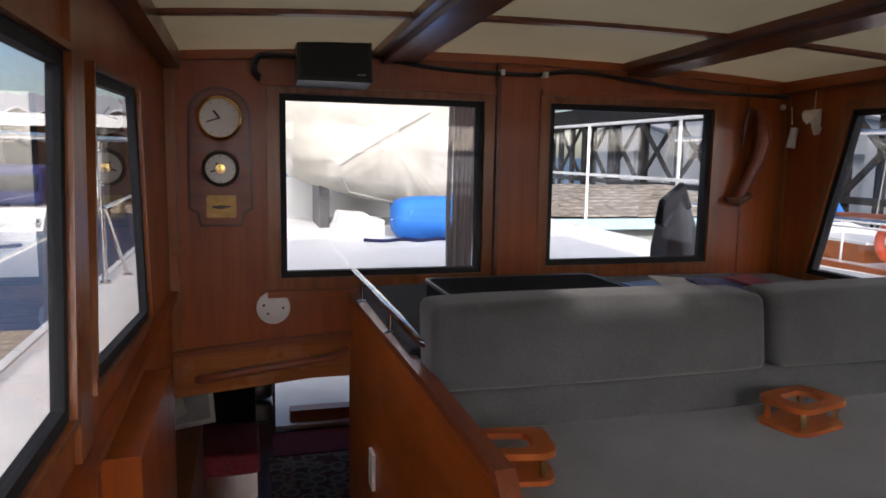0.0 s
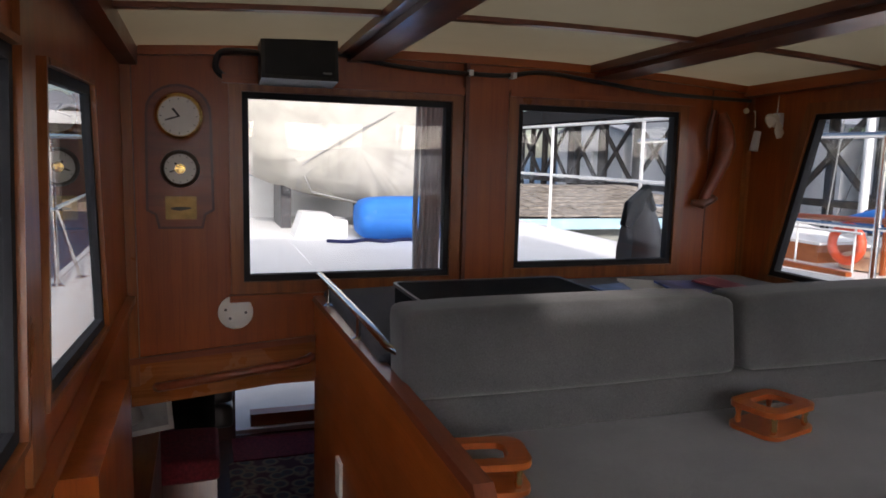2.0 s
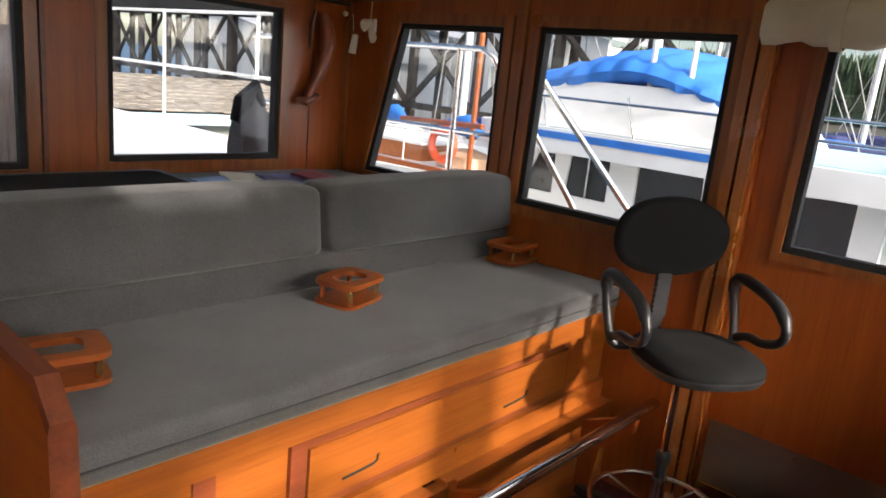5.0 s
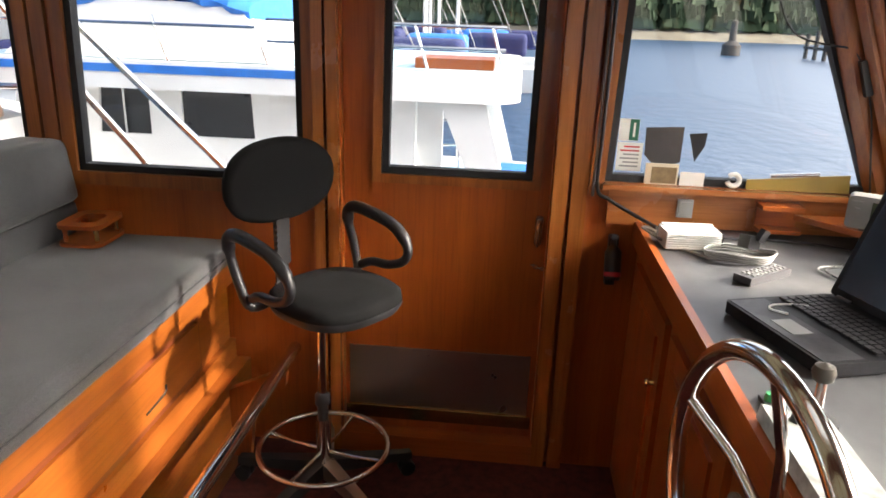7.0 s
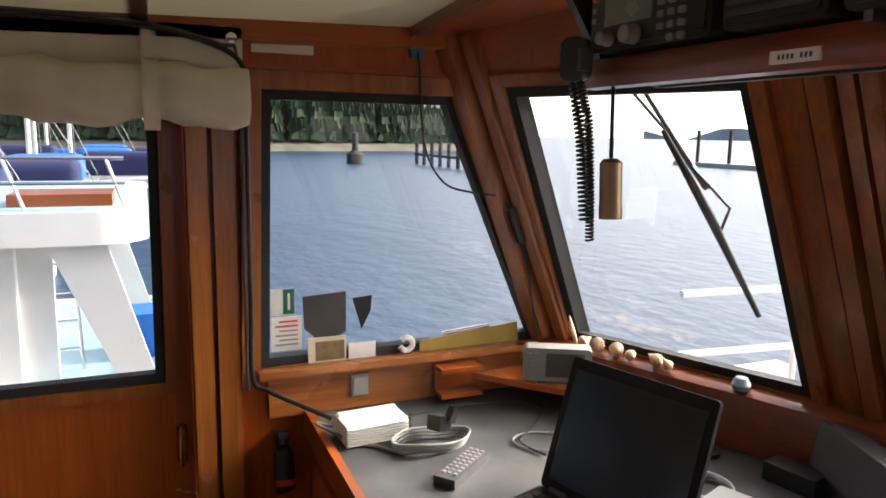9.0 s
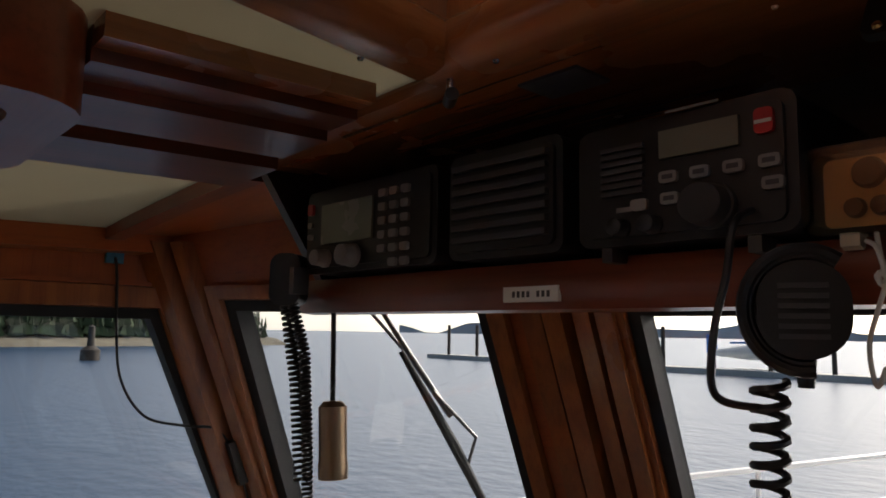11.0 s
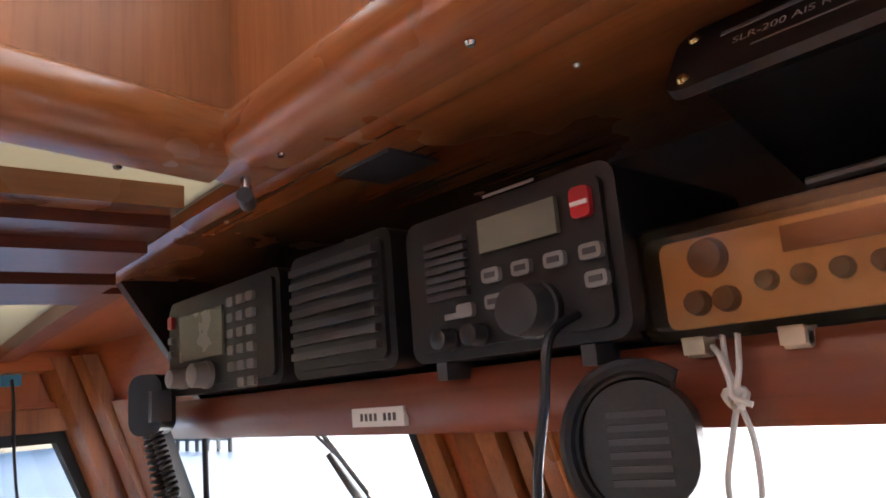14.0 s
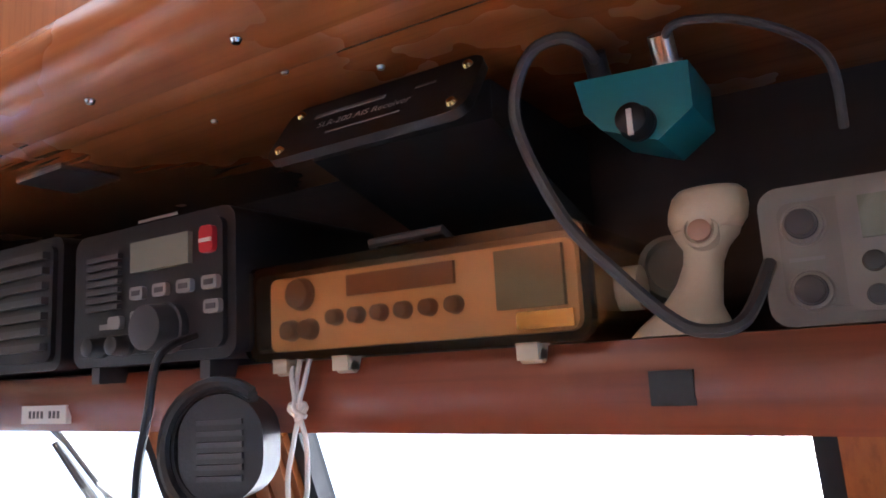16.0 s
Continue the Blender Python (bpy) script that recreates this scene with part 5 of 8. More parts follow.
def bsp(x, y, z):
    return BASE @ Vector((x, y, z))


bm = B()
outl = [(0.175 * math.copysign(abs(math.cos(a)) ** 0.7, math.cos(a)), 0.172 * math.copysign(abs(math.sin(a)) ** 0.75, math.sin(a))) for a in [2 * math.pi * i / 36 for i in range(36)]]
loft(bm, [[chp(x * s, y * s, z) for x, y in outl] for s, z in ((0.86, 0.70), (0.97, 0.705), (1.0, 0.72), (0.985, 0.738), (0.9, 0.75), (0.55, 0.753), (0.1, 0.748))])
part("seat", bm, black_cloth, t, "black upholstered seat", smooth=60)
bm = B()
loft(bm, [[chp(x * s, y * s, z) for x, y in outl] for s, z in ((0.80, 0.680), (0.95, 0.690), (1.005, 0.708), (1.0, 0.715), (0.9, 0.705))])
part("seat_shell", bm, black_plastic, t, "black plastic underside")
bm = B()
prof = []
for s, d in ((0.86, 0.012), (0.97, 0.006), (1.0, -0.008), (0.96, -0.026), (0.8, -0.036), (0.3, -0.040)):
    rr = []
    for i in range(36):
        a = 2 * math.pi * i / 36
        u = 0.197 * math.copysign(abs(math.cos(a)) ** 0.92, math.cos(a)) * s
        v = 0.128 * math.copysign(abs(math.sin(a)) ** 0.88, math.sin(a)) * s
        rr.append(chp(u, -0.245 - d * -1 + 0.45 * u * u + 0.02 * v, 1.022 + v))
    prof.append(rr)
loft(bm, prof)
part("backrest", bm, black_cloth, t, "black oval backrest", smooth=60)
bm = B()
prism(bm, [(x * (0.026 if i % 2 else 0.022), 0.76 + i * 0.009) for x, rng in ((-1, range(17)), (1, range(16, -1, -1))) for i in rng], lambda u, v, q: CH @ Vector((u, q, v)), -0.252, -0.236)
obox(bm, CH @ pose(0, -0.25, 0.80), 0.046, 0.008, 0.22)
part("back_post", bm, black_plastic, t, "ribbed black back post")
bm = B()
obox(bm, CH @ pose(0, -0.10, 0.69), 0.06, 0.30, 0.022)
part("back_bracket", bm, black_plastic, t, bevel=0.004)
for sx in (-1, 1):
    bm = B()
    pts = [(0.17, -0.06, 0.672), (0.265, -0.06, 0.665), (0.285, -0.085, 0.75), (0.288, -0.12, 0.865), (0.288, -0.10, 0.915), (0.288, -0.02, 0.915), (0.288, 0.09, 0.885), (0.287, 0.145, 0.82), (0.285, 0.13, 0.765), (0.28, 0.07, 0.735), (0.278, 0.0, 0.728), (0.27, -0.05, 0.70)]
    P = [Vector(p) for p in pts]
    out = []
    for i in range(len(P) - 1):
        p0, p1, p2, p3 = P[max(i - 1, 0)], P[i], P[i + 1], P[min(i + 2, len(P) - 1)]
        for s in range(5):
            f = s / 5
            out.append(0.5 * ((2 * p1) + (p2 - p0) * f + (2 * p0 - 5 * p1 + 4 * p2 - p3) * f * f + (3 * p1 - p0 - 3 * p2 + p3) * f ** 3))
    tube(bm, [chp(sx * (p.x - 0.068), p.y - 0.07, 0.918 - (0.918 - p.z) * 0.83) for p in out], [0.019 if 14 < i < 34 else 0.014 for i in range(len(out))], 10)
    part("armrest", bm, black_plastic, t, "black loop armrest")
bm = B()
cyl(bm, bsp(0, 0, 0.34), bsp(0, 0, 0.69), 0.0125)
part("gas_lift", bm, chrome, t, "chrome gas lift")
bm = B()
cyl(bm, bsp(0, 0, 0.27), bsp(0, 0, 0.345), 0.017)
turned(bm, BASE @ pose(0, 0, 0.33), [(0.024, 0), (0.024, 0.03), (0.016, 0.04)], 16)
part("lift_sleeve", bm, black_plastic, t)
bm = B()
cyl(bm, bsp(0, 0, 0.09), bsp(0, 0, 0.28), 0.024)
part("column", bm, chrome, t, "chrome base column")
bm = B()
tube(bm, [bsp(0.205 * math.cos(a), 0.205 * math.sin(a), 0.172) for a in [2 * math.pi * i / 40 for i in range(40)]], 0.0095, 10, ring=True)
part("foot_ring", bm, chrome, t, "chrome foot ring")
for a in (20, 110, 200, 290):
    bm = B()
    c, s = math.cos(radians(a)), math.sin(radians(a))
    tube(bm, [bsp(0.02 * c, 0.02 * s, 0.16), bsp(0.11 * c, 0.11 * s, 0.162), bsp(0.202 * c, 0.202 * s, 0.172)], 0.006, 8)
    part("ring_spoke", bm, chrome, t)
bm = B()
tube(bm, [chp(-0.10, -0.05, 0.63), chp(-0.2, -0.08, 0.60), chp(-0.25, -0.10, 0.585)], [0.006, 0.006, 0.016], 8)
part("height_lever", bm, black_plastic, t)
for i in range(5):
    a = radians(72 * i + 10)
    c, s = math.cos(a), math.sin(a)
    bm = B()
    R = BASE @ pose(0, 0, 0, 0, 0, 72 * i + 10)
    loft(bm, [[R @ Vector((x, y * w, z)) for y, z in ((-1, z0), (1, z0), (0.8, z1), (-0.8, z1))] for x, w, z0, z1 in ((0.02, 0.028, 0.085, 0.13), (0.28, 0.018, 0.062, 0.088), (0.30, 0.016, 0.062, 0.086))])
    leg = part("base_leg", bm, steel_plate if i % 2 else black_plastic, t, bevel=0.004)
    bm = B()
    for w in (-0.013, 0.013):
        q = R @ Vector((0.285, w, 0.027))
        d = R.to_3x3() @ Vector((0, 0.009, 0))
        cyl(bm, q - d, q + d, 0.026, seg=16)
    cyl(bm, R @ Vector((0.285, 0, 0.03)), R @ Vector((0.285, 0, 0.07)), 0.008, seg=8)
    part("caster", bm, black_plastic, leg, "black twin caster", bevel=0.003)

# ---- helm console ----
t = thing("helm_console", (0.9, 0.2, 0.0), "teak helm console with a charcoal laminate top", "cabinet")
bm = B()
XE, XW = XP - 0.003, XS + 0.02
top = [(XW, 0.452), (XE, 0.452), (XE, windshield_y(XE, 0.9) + 0.06), (KNEE_P, -0.56), (KNEE_S, -0.56), (XW, windshield_y(XW, 0.9) + 0.06)]
prism(bm, top, lambda u, v, q: Vector((u, v, q)), 0.872, 0.9)
part("worktop", bm, worktop, t, "worn charcoal laminate worktop", bevel=0.002)
part("edge_lip", boxes((XW, XE, 0.4525, 0.472, 0.84, 0.912)), teak_x, t, "bright varnished teak lip", bevel=0.005)
part("front_board", boxes((XW, XE, 0.425, 0.45, 0.0, 0.8715)), teak_z, t, "teak console front")
for x0, x1 in ((1.62, 2.08), (1.08, 1.56)):
    bm = B()
    prism(bm, [(x0, 0.12), (x1, 0.12), (x1, 0.80), (x0, 0.80)], lambda u, v, q: Vector((u, 0.4505 + q, v)), 0, 0.016)
    d = part("cabinet_door", bm, teak_z, t, bevel=0.004)
    bm = B()
    prism(bm, [(x0 + 0.06, 0.18), (x1 - 0.06, 0.18), (x1 - 0.06, 0.74), (x0 + 0.06, 0.74)], lambda u, v, q: Vector((u, 0.4665 + q, v)), 0, 0.008)
    part("raised_panel", bm, teak_z, d, bevel=0.006)
    bm = B()
    turned(bm, pose(x0 + 0.035, 0.4665, 0.62, -90), [(0.008, 0), (0.006, 0.012), (0.011, 0.018), (0.008, 0.024)], 12)
    part("pull", bm, brass, d)
bm = B()
turned(bm, pose(1.02, 0.4505, 0.70, -90), [(0.055, 0), (0.055, 0.006), (0.045, 0.010), (0.04, 0.006), (0.001, 0.006)], 24)
part("panel_speaker", bm, grey_plastic, t, "round grey panel speaker")
# boards between worktop and windows
# sunlight on board and sill is put into the lighter teak colour
part("side_board", boxes((XP - 0.022, XP - 0.003, -0.30, 0.56, 0.902, 1.012)), bright_y, t, "teak board under the side window", bevel=0.003)
part("side_sill", boxes((XP - 0.05, XP - 0.003, -0.20, 0.585, 1.013, 1.03)), bright_y, t, "teak window sill", bevel=0.005)
bm = B()
loft(bm, [[(x, windshield_y(x, 0.95) + 0.11, 0.902), (x, windshield_y(x, 0.95) + 0.11, 1.035), (x, windshield_y(x, 0.95) + 0.09, 1.045), (x, windshield_y(x, 1.04) + 0.004, 1.045), (x, windshield_y(x, 1.04) + 0.004, 0.902)] for x in (XW + 0.01, KNEE_S, KNEE_P, XP - 0.055)])
part("windshield_sill", bm, teak_red, t, "deep reddish teak windshield sill", bevel=0.006)
bm = B()
prism(bm, [(XP - 0.06, 0.02), (XP - 0.05, -0.28), (1.80, -0.34), (1.84, -0.20)], lambda u, v, q: Vector((u, v, q)), 0.955, 0.972)
part("corner_shelf", bm, teak_x, t, "small teak corner shelf", bevel=0.003)
bm = B()
prism(bm, [(0.42, 0.30), (1.02, 0.12), (1.08, 0.03), (0.42, 0.03)], lambda u, v, q: Vector((u, v, q)), 0.902, 0.93)
part("chart_ledge", bm, teak_x, t, "wedge of bright teak on the worktop", bevel=0.004)

t = thing("outlet_plate", (XP - 0.022, 0.33, 0.96), "grey outlet plate with a hinged cover", "socket")
part("plate", boxes((XP - 0.028, XP - 0.0225, 0.305, 0.352, 0.935, 0.992)), grey_plastic, t, bevel=0.002)
part("cover", boxes((XP - 0.033, XP - 0.0285, 0.311, 0.346, 0.942, 0.985)), grey_plastic, t, bevel=0.002)
t = thing("teak_bracket", (XP - 0.03, 0.06, 0.92), "small teak holder with a slotted shelf", "holder")
part("back", boxes((XP - 0.034, XP - 0.0225, 0.0, 0.12, 0.915, 1.0)), teak_y, t, bevel=0.002)
part("lower_shelf", boxes((XP - 0.085, XP - 0.0345, 0.0, 0.12, 0.915, 0.927)), teak_y, t, bevel=0.002)
part("upper_shelf", boxes((XP - 0.085, XP - 0.0345, 0.0, 0.12, 0.985, 0.998)), teak_y, t, bevel=0.002)
t = thing("power_inverter", (1.98, 0.35, 0.9), "white finned power inverter on the worktop", "inverter")
M = pose(1.962, 0.352, 0.90, 0, 0, 94) @ Matrix.Diagonal((0.80, 0.85, 0.85, 1))
bm = B()
obox(bm, M @ pose(0, 0, 0.032), 0.19, 0.10, 0.058)
part("body", bm, white_plastic, t, bevel=0.004)
for i in range(7):
    bm = B()
    obox(bm, M @ pose(0, 0.054, 0.009 + i * 0.0075), 0.188, 0.008, 0.0035)
    part("fin", bm, white_plastic, t)
bm = B()
obox(bm, M @ pose(0, -0.035, 0.064), 0.18, 0.02, 0.008)
part("top_rib", bm, white_plastic, t, bevel=0.002)
bm = B()
obox(bm, M @ pose(-0.10, 0, 0.032), 0.012, 0.085, 0.05)
part("socket_end", bm, black_plastic, t, bevel=0.003)
bm = B()
for k in range(4):
    tube(bm, [(1.86 + (0.045 + 0.004 * k) * math.cos(q) * 1.6 * 0.55, 0.24 + (0.085 + 0.003 * k) * math.sin(q), 0.906 + 0.007 * k + 0.003 * math.sin(3 * q)) for q in [2 * math.pi * s / 28 for s in range(28)]], 0.0035, 6, ring=True)
solid("charger_cable", bm, grey_plastic, "grey charger cable coiled on the worktop", "cable")
t = thing("charger_plug", (1.87, 0.22, 0.93), "black charger plug lying on the coiled cable", "plug")
bm = B()
obox(bm, pose(1.875, 0.215, 0.950, 12, 8, 20), 0.045, 0.035, 0.035)
part("body", bm, black_plastic, t, bevel=0.004)
bm = B()
obox(bm, pose(1.86, 0.19, 0.972, 30, 0, 20), 0.02, 0.018, 0.035)
part("prong_block", bm, black_plastic, t, bevel=0.003)
cable("cable", [(1.985, 0.44, 0.93), (2.0, 0.475, 0.935), (1.93, 0.40, 0.907), (1.90, 0.36, 0.905), (1.85, 0.32, 0.906), (1.84, 0.25, 0.908)], 0.004, grey_plastic, "grey cable from the inverter")
cable("cable", [(2.04, 0.25, 0.906), (2.05, 0.0, 0.905), (1.98, -0.12, 0.905), (1.86, -0.02, 0.905), (1.80, 0.04, 0.906), (1.72, 0.02, 0.906)], 0.0025, black_plastic, "thin black cable across the worktop")
cable("cable", [(1.72, -0.02, 0.905), (1.78, 0.05, 0.905), (1.83, 0.04, 0.905), (1.84, -0.02, 0.905), (1.80, -0.08, 0.905), (1.74, -0.10, 0.905)], 0.0022, grey_plastic, "thin pale cable loop on the worktop")
t = thing("remote_control", (1.77, 0.22, 0.9), "dark remote control with rows of pale keys", "remote control")
M = pose(1.725, 0.222, 0.901, 0, 0, 128)
bm = B()
obox(bm, M @ pose(0, 0, 0.010), 0.165, 0.05, 0.02)
part("body", bm, dark_grey, t, bevel=0.006)
for i in range(9):
    for j in range(3):
        bm = B()
        obox(bm, M @ pose(-0.065 + i * 0.0155, -0.014 + j * 0.014, 0.0215), 0.009, 0.008, 0.003)
        part("key", bm, pale_key, t)

cable("cable", [(1.30, -0.33, 0.93), (1.10, -0.30, 0.915), (0.95, -0.34, 0.925), (0.70, -0.36, 0.92), (0.45, -0.38, 0.93)], 0.004, grey_plastic, "pale cable lying along the windshield sill")
cable("cable", [(1.412, 0.273, 0.935), (1.427, 0.303, 0.937), (1.452, 0.293, 0.936), (1.467, 0.253, 0.935), (1.462, 0.213, 0.935)], 0.0022, white_plastic, "thin white lead lying across the palm rest")
# laptop
LP = Matrix.Translation((1.372, 0.208, 0.902)) @ Matrix.Rotation(math.atan2(0.09, 0.28), 4, "Z")
t = thing("laptop", (1.372, 0.208, 0.902), "open black laptop with worn palm rest", "laptop")
bm = B()
prism(bm, rounded(-0.155, 0.155, -0.135, 0.135, 0.012), lambda u, v, q: LP @ Vector((u, v, q)), 0.004, 0.030)
shell = surface("dark laptop shell", (0.010, 0.010, 0.012), 0.5, vary=0.3, scale=14, spec=0.25)
part("base", bm, shell, t, bevel=0.003)
bm = B()
for u in (-0.13, 0.13):
    for v in (-0.11, 0.11):
        c = LP @ Vector((u, v, 0))
        cyl(bm, c, c + Vector((0, 0, 0.005)), 0.008, seg=8)
part("feet", bm, black_rubber, t)
bm = B()
obox(bm, LP @ pose(0, 0.085, 0.0305), 0.29, 0.085, 0.002)
part("palm_rest", bm, surface("worn dark palm rest", (0.022, 0.022, 0.024), 0.4, vary=0.5, scale=16, dirt=(0.10, 0.10, 0.10), spec=0.3), t, "worn dark palm rest", bevel=0.0008)
bm = B()
obox(bm, LP @ pose(0, 0.085, 0.0320), 0.07, 0.045, 0.0012)
part("touchpad", bm, grey_plastic, t)
for r in range(6):
    for k in range(15):
        bm = B()
        obox(bm, LP @ pose(-0.132 + k * 0.0188 + (r % 3) * 0.002, -0.095 + r * 0.019, 0.0325), 0.0155, 0.0155, 0.005)
        part("key", bm, dark_key, t, smooth=None)
LID = LP @ pose(0, -0.13, 0.028) @ pose(0, 0, 0, 20, 0, 0)
bm = B()
prism(bm, rounded(-0.155, 0.155, 0.004, 0.265, 0.010), lambda u, v, q: LID @ Vector((u, q, v)), -0.012, 0.0)
lid = part("lid", bm, shell, t, "dark screen lid", bevel=0.002)
bm = B()
prism(bm, rounded(-0.14, 0.14, 0.022, 0.242, 0.003), lambda u, v, q: LID @ Vector((u, q, v)), 0.0002, 0.0016)
part("screen", bm, surface("switched off screen", (0.006, 0.007, 0.010), 0.22, vary=0.1, relief=0), t, "switched-off black screen")
for u in (-0.11, 0.11):
    bm = B()
    cyl(bm, LP @ Vector((u - 0.02, -0.132, 0.03)), LP @ Vector((u + 0.02, -0.132, 0.03)), 0.007, seg=12)
    part("hinge", bm, dark_grey, t)
t = thing("network_box", (1.38, -0.18, 0.9), "white network box with loops of white cable", "router")
bm = B()
obox(bm, pose(1.34, -0.145, 0.920, 0, 0, 20), 0.12, 0.16, 0.034)
part("body", bm, white_plastic, t, bevel=0.006)
for k in range(3):
    bm = B()
    tube(bm, [(1.47 + (0.05 + 0.006 * k) * math.cos(q), -0.20 + (0.065 - 0.005 * k) * math.sin(q), 0.906 + 0.006 * k) for q in [2 * math.pi * s / 26 for s in range(26)]], 0.0028, 6, ring=True)
    part("cable_loop", bm, white_plastic, t)
bm = B()
turned(bm, pose(1.61, -0.33, 0.901), [(0.038, 0), (0.038, 0.012), (0.030, 0.018), (0.001, 0.018)], 24)
solid("antenna_puck", bm, black_plastic, "flat black puck antenna on the worktop", "antenna")
t = thing("black_adapter", (1.42, -0.42, 0.9), "black power adapter beside the windshield sill", "adapter")
bm = B()
obox(bm, pose(1.42, -0.40, 0.921, 0, 0, 12), 0.11, 0.06, 0.04)
part("body", bm, black_plastic, t, bevel=0.006)
t = thing("chart_display", (2.0, -0.19, 0.97), "grey chart plotter with a dark green display", "plotter")
M = pose(1.955, -0.15, 0.985, -8, 0, 62)
bm = B()
prism(bm, rounded(-0.088, 0.088, -0.01, 0.085, 0.014), lambda u, v, q: M @ Vector((u, q, v)), -0.035, 0.0)
part("case", bm, grey_plastic, t, bevel=0.005)
bm = B()
obox(bm, M @ pose(-0.02, 0.001, 0.038), 0.098, 0.004, 0.066)
part("screen", bm, surface("green display", (0.05, 0.06, 0.03), 0.2), t, "dark green display", bevel=0.001)
for u, v in ((0.055, 0.065), (0.072, 0.065), (0.063, 0.045), (0.055, 0.022), (0.072, 0.022)):
    bm = B()
    obox(bm, M @ pose(u, 0.001, v), 0.012, 0.006, 0.012)
    part("key", bm, pale_key, t, bevel=0.002)
bm = B()
obox(bm, M @ pose(0, -0.02, -0.014), 0.10, 0.05, 0.010)
part("stand", bm, dark_grey, t, bevel=0.003)
shell_mat = surface("tan shell", (0.55, 0.36, 0.22), 0.5, vary=0.4, scale=60)
for i, (x, s) in enumerate(((1.995, 0.020), (1.95, 0.024), (1.905, 0.022), (1.86, 0.017), (1.80, 0.020), (1.765, 0.016))):
    bm = B()
    y = windshield_y(x, 1.045) + 0.055 + 0.008 * (i % 2)
    turned(bm, pose(x, y, 1.046 + s * 0.3, 65 + 20 * i, 30 * i, 40 * i), [(0.001, -s), (s * 0.5, -s * 0.75), (s * 0.9, -s * 0.2), (s * 0.75, s * 0.3), (s * 0.35, s * 0.7), (0.001, s * 1.3)], 12)
    bm.verts.ensure_lookup_table()
    low = min(v.co.z for v in bm.verts)
    for v in bm.verts:
        v.co.z += 1.0455 - low
    solid("sea_shell", bm, shell_mat, "small tan sea shell on the windshield sill", "shell", "shells on the sill")
bm = B()
tube(bm, [(2.02, windshield_y(2.02, 1.06) + 0.045, 1.047), (2.03, windshield_y(2.03, 1.1) + 0.035, 1.09), (2.045, windshield_y(2.04, 1.13) + 0.02, 1.125)], [0.006, 0.008, 0.002], 8)
solid("twisted_shell", bm, shell_mat, "slim twisted shell leaning in the corner", "shell")
bm = B()
turned(bm, pose(1.60, windshield_y(1.6, 1.045) + 0.06, 1.0455), [(0.018, 0), (0.022, 0.012), (0.014, 0.028), (0.001, 0.032)], 12)
solid("blue_pebble", bm, surface("blue grey pebble", (0.18, 0.26, 0.3), 0.5), "blue-grey pebble on the windshield sill", "pebble")
t = thing("depth_sounder", (1.25, -0.40, 0.9), "grey instrument box behind the laptop", "instrument")
M = pose(1.30, -0.44, 0.98, -10, 0, 158)
bm = B()
obox(bm, M, 0.24, 0.07, 0.10)
part("case", bm, dark_grey, t, bevel=0.008)
bm = B()
obox(bm, M @ pose(0, 0.036, 0), 0.2, 0.004, 0.07)
part("face", bm, black_plastic, t, bevel=0.002)
bm = B()
obox(bm, M @ pose(0, 0, -0.062), 0.12, 0.05, 0.03)
part("stand", bm, dark_grey, t)
t = thing("engine_panel", (0.8, 0.36, 0.9), "pale engine control panel with switches", "control panel")
M = pose(0.86, 0.405, 0.912, 10, 0, 0)
bm = B()
obox(bm, M @ pose(0, 0, 0.008), 0.30, 0.11, 0.025)
part("plate", bm, surface("pale grey panel", (0.22, 0.23, 0.225), 0.55, vary=0.45, scale=26), t, bevel=0.006)
bm = B()
obox(bm, pose(1.06, 0.412, 0.904), 0.085, 0.026, 0.008)
part("switch_strip", bm, black_plastic, t, "narrow black strip with a green and a red button", bevel=0.002)
for i, m in enumerate((surface("green button", (0.03, 0.3, 0.1), 0.35), red_key, black_plastic, black_plastic, pale_key)):
    bm = B()
    c = Vector((1.085 - i * 0.045, 0.412, 0.907)) if i < 2 else M @ Vector((0.115 - (i - 2) * 0.075, 0.012 * (-1) ** i, 0.02))
    cyl(bm, c, c + Vector((0, 0, 0.014)), 0.010, 0.008, 12)
    part("switch", bm, m, t, bevel=0.002)
t = thing("throttle_lever", (1.02, 0.36, 0.9), "engine lever with a grey ball knob", "lever")
bm = B()
turned(bm, pose(1.03, 0.36, 0.901), [(0.035, 0), (0.035, 0.01), (0.02, 0.018), (0.001, 0.02)], 18)
part("boot", bm, black_rubber, t)
bm = B()
cyl(bm, (1.03, 0.36, 0.915), (1.045, 0.355, 0.985), 0.009, 0.008, 12)
part("stem", bm, chrome, t)
bm = B()
turned(bm, pose(1.047, 0.354, 0.984), [(0.007, -0.018), (0.016, -0.010), (0.019, 0.002), (0.015, 0.013), (0.001, 0.019)], 18)
part("knob", bm, surface("worn pewter knob", (0.10, 0.092, 0.08), 0.42, 0.7, vary=0.3), t)

# steering wheel
WC, WR = Vector((0.80, 0.530, 0.86)), 0.245
t = thing("steering_wheel", (WC.x, WC.y, WC.z), "polished steel destroyer steering wheel", "steering wheel")
bm = B()
tube(bm, [WC + Vector((WR * math.cos(q), 0, WR * math.sin(q))) for q in [2 * math.pi * s / 64 for s in range(64)]], 0.0155, 12, ring=True)
part("rim", bm, chrome, t)
for k in range(5):
    q = radians(90 + 72 * k)
    bm = B()
    tube(bm, [WC + Vector((0.03 * math.cos(q), -0.035, 0.03 * math.sin(q))), WC + Vector((WR * 0.5 * math.cos(q), -0.03, WR * 0.5 * math.sin(q))), WC + Vector(((WR - 0.005) * math.cos(q), 0, (WR - 0.005) * math.sin(q)))], 0.0085, 10)
    part("spoke", bm, chrome, t)
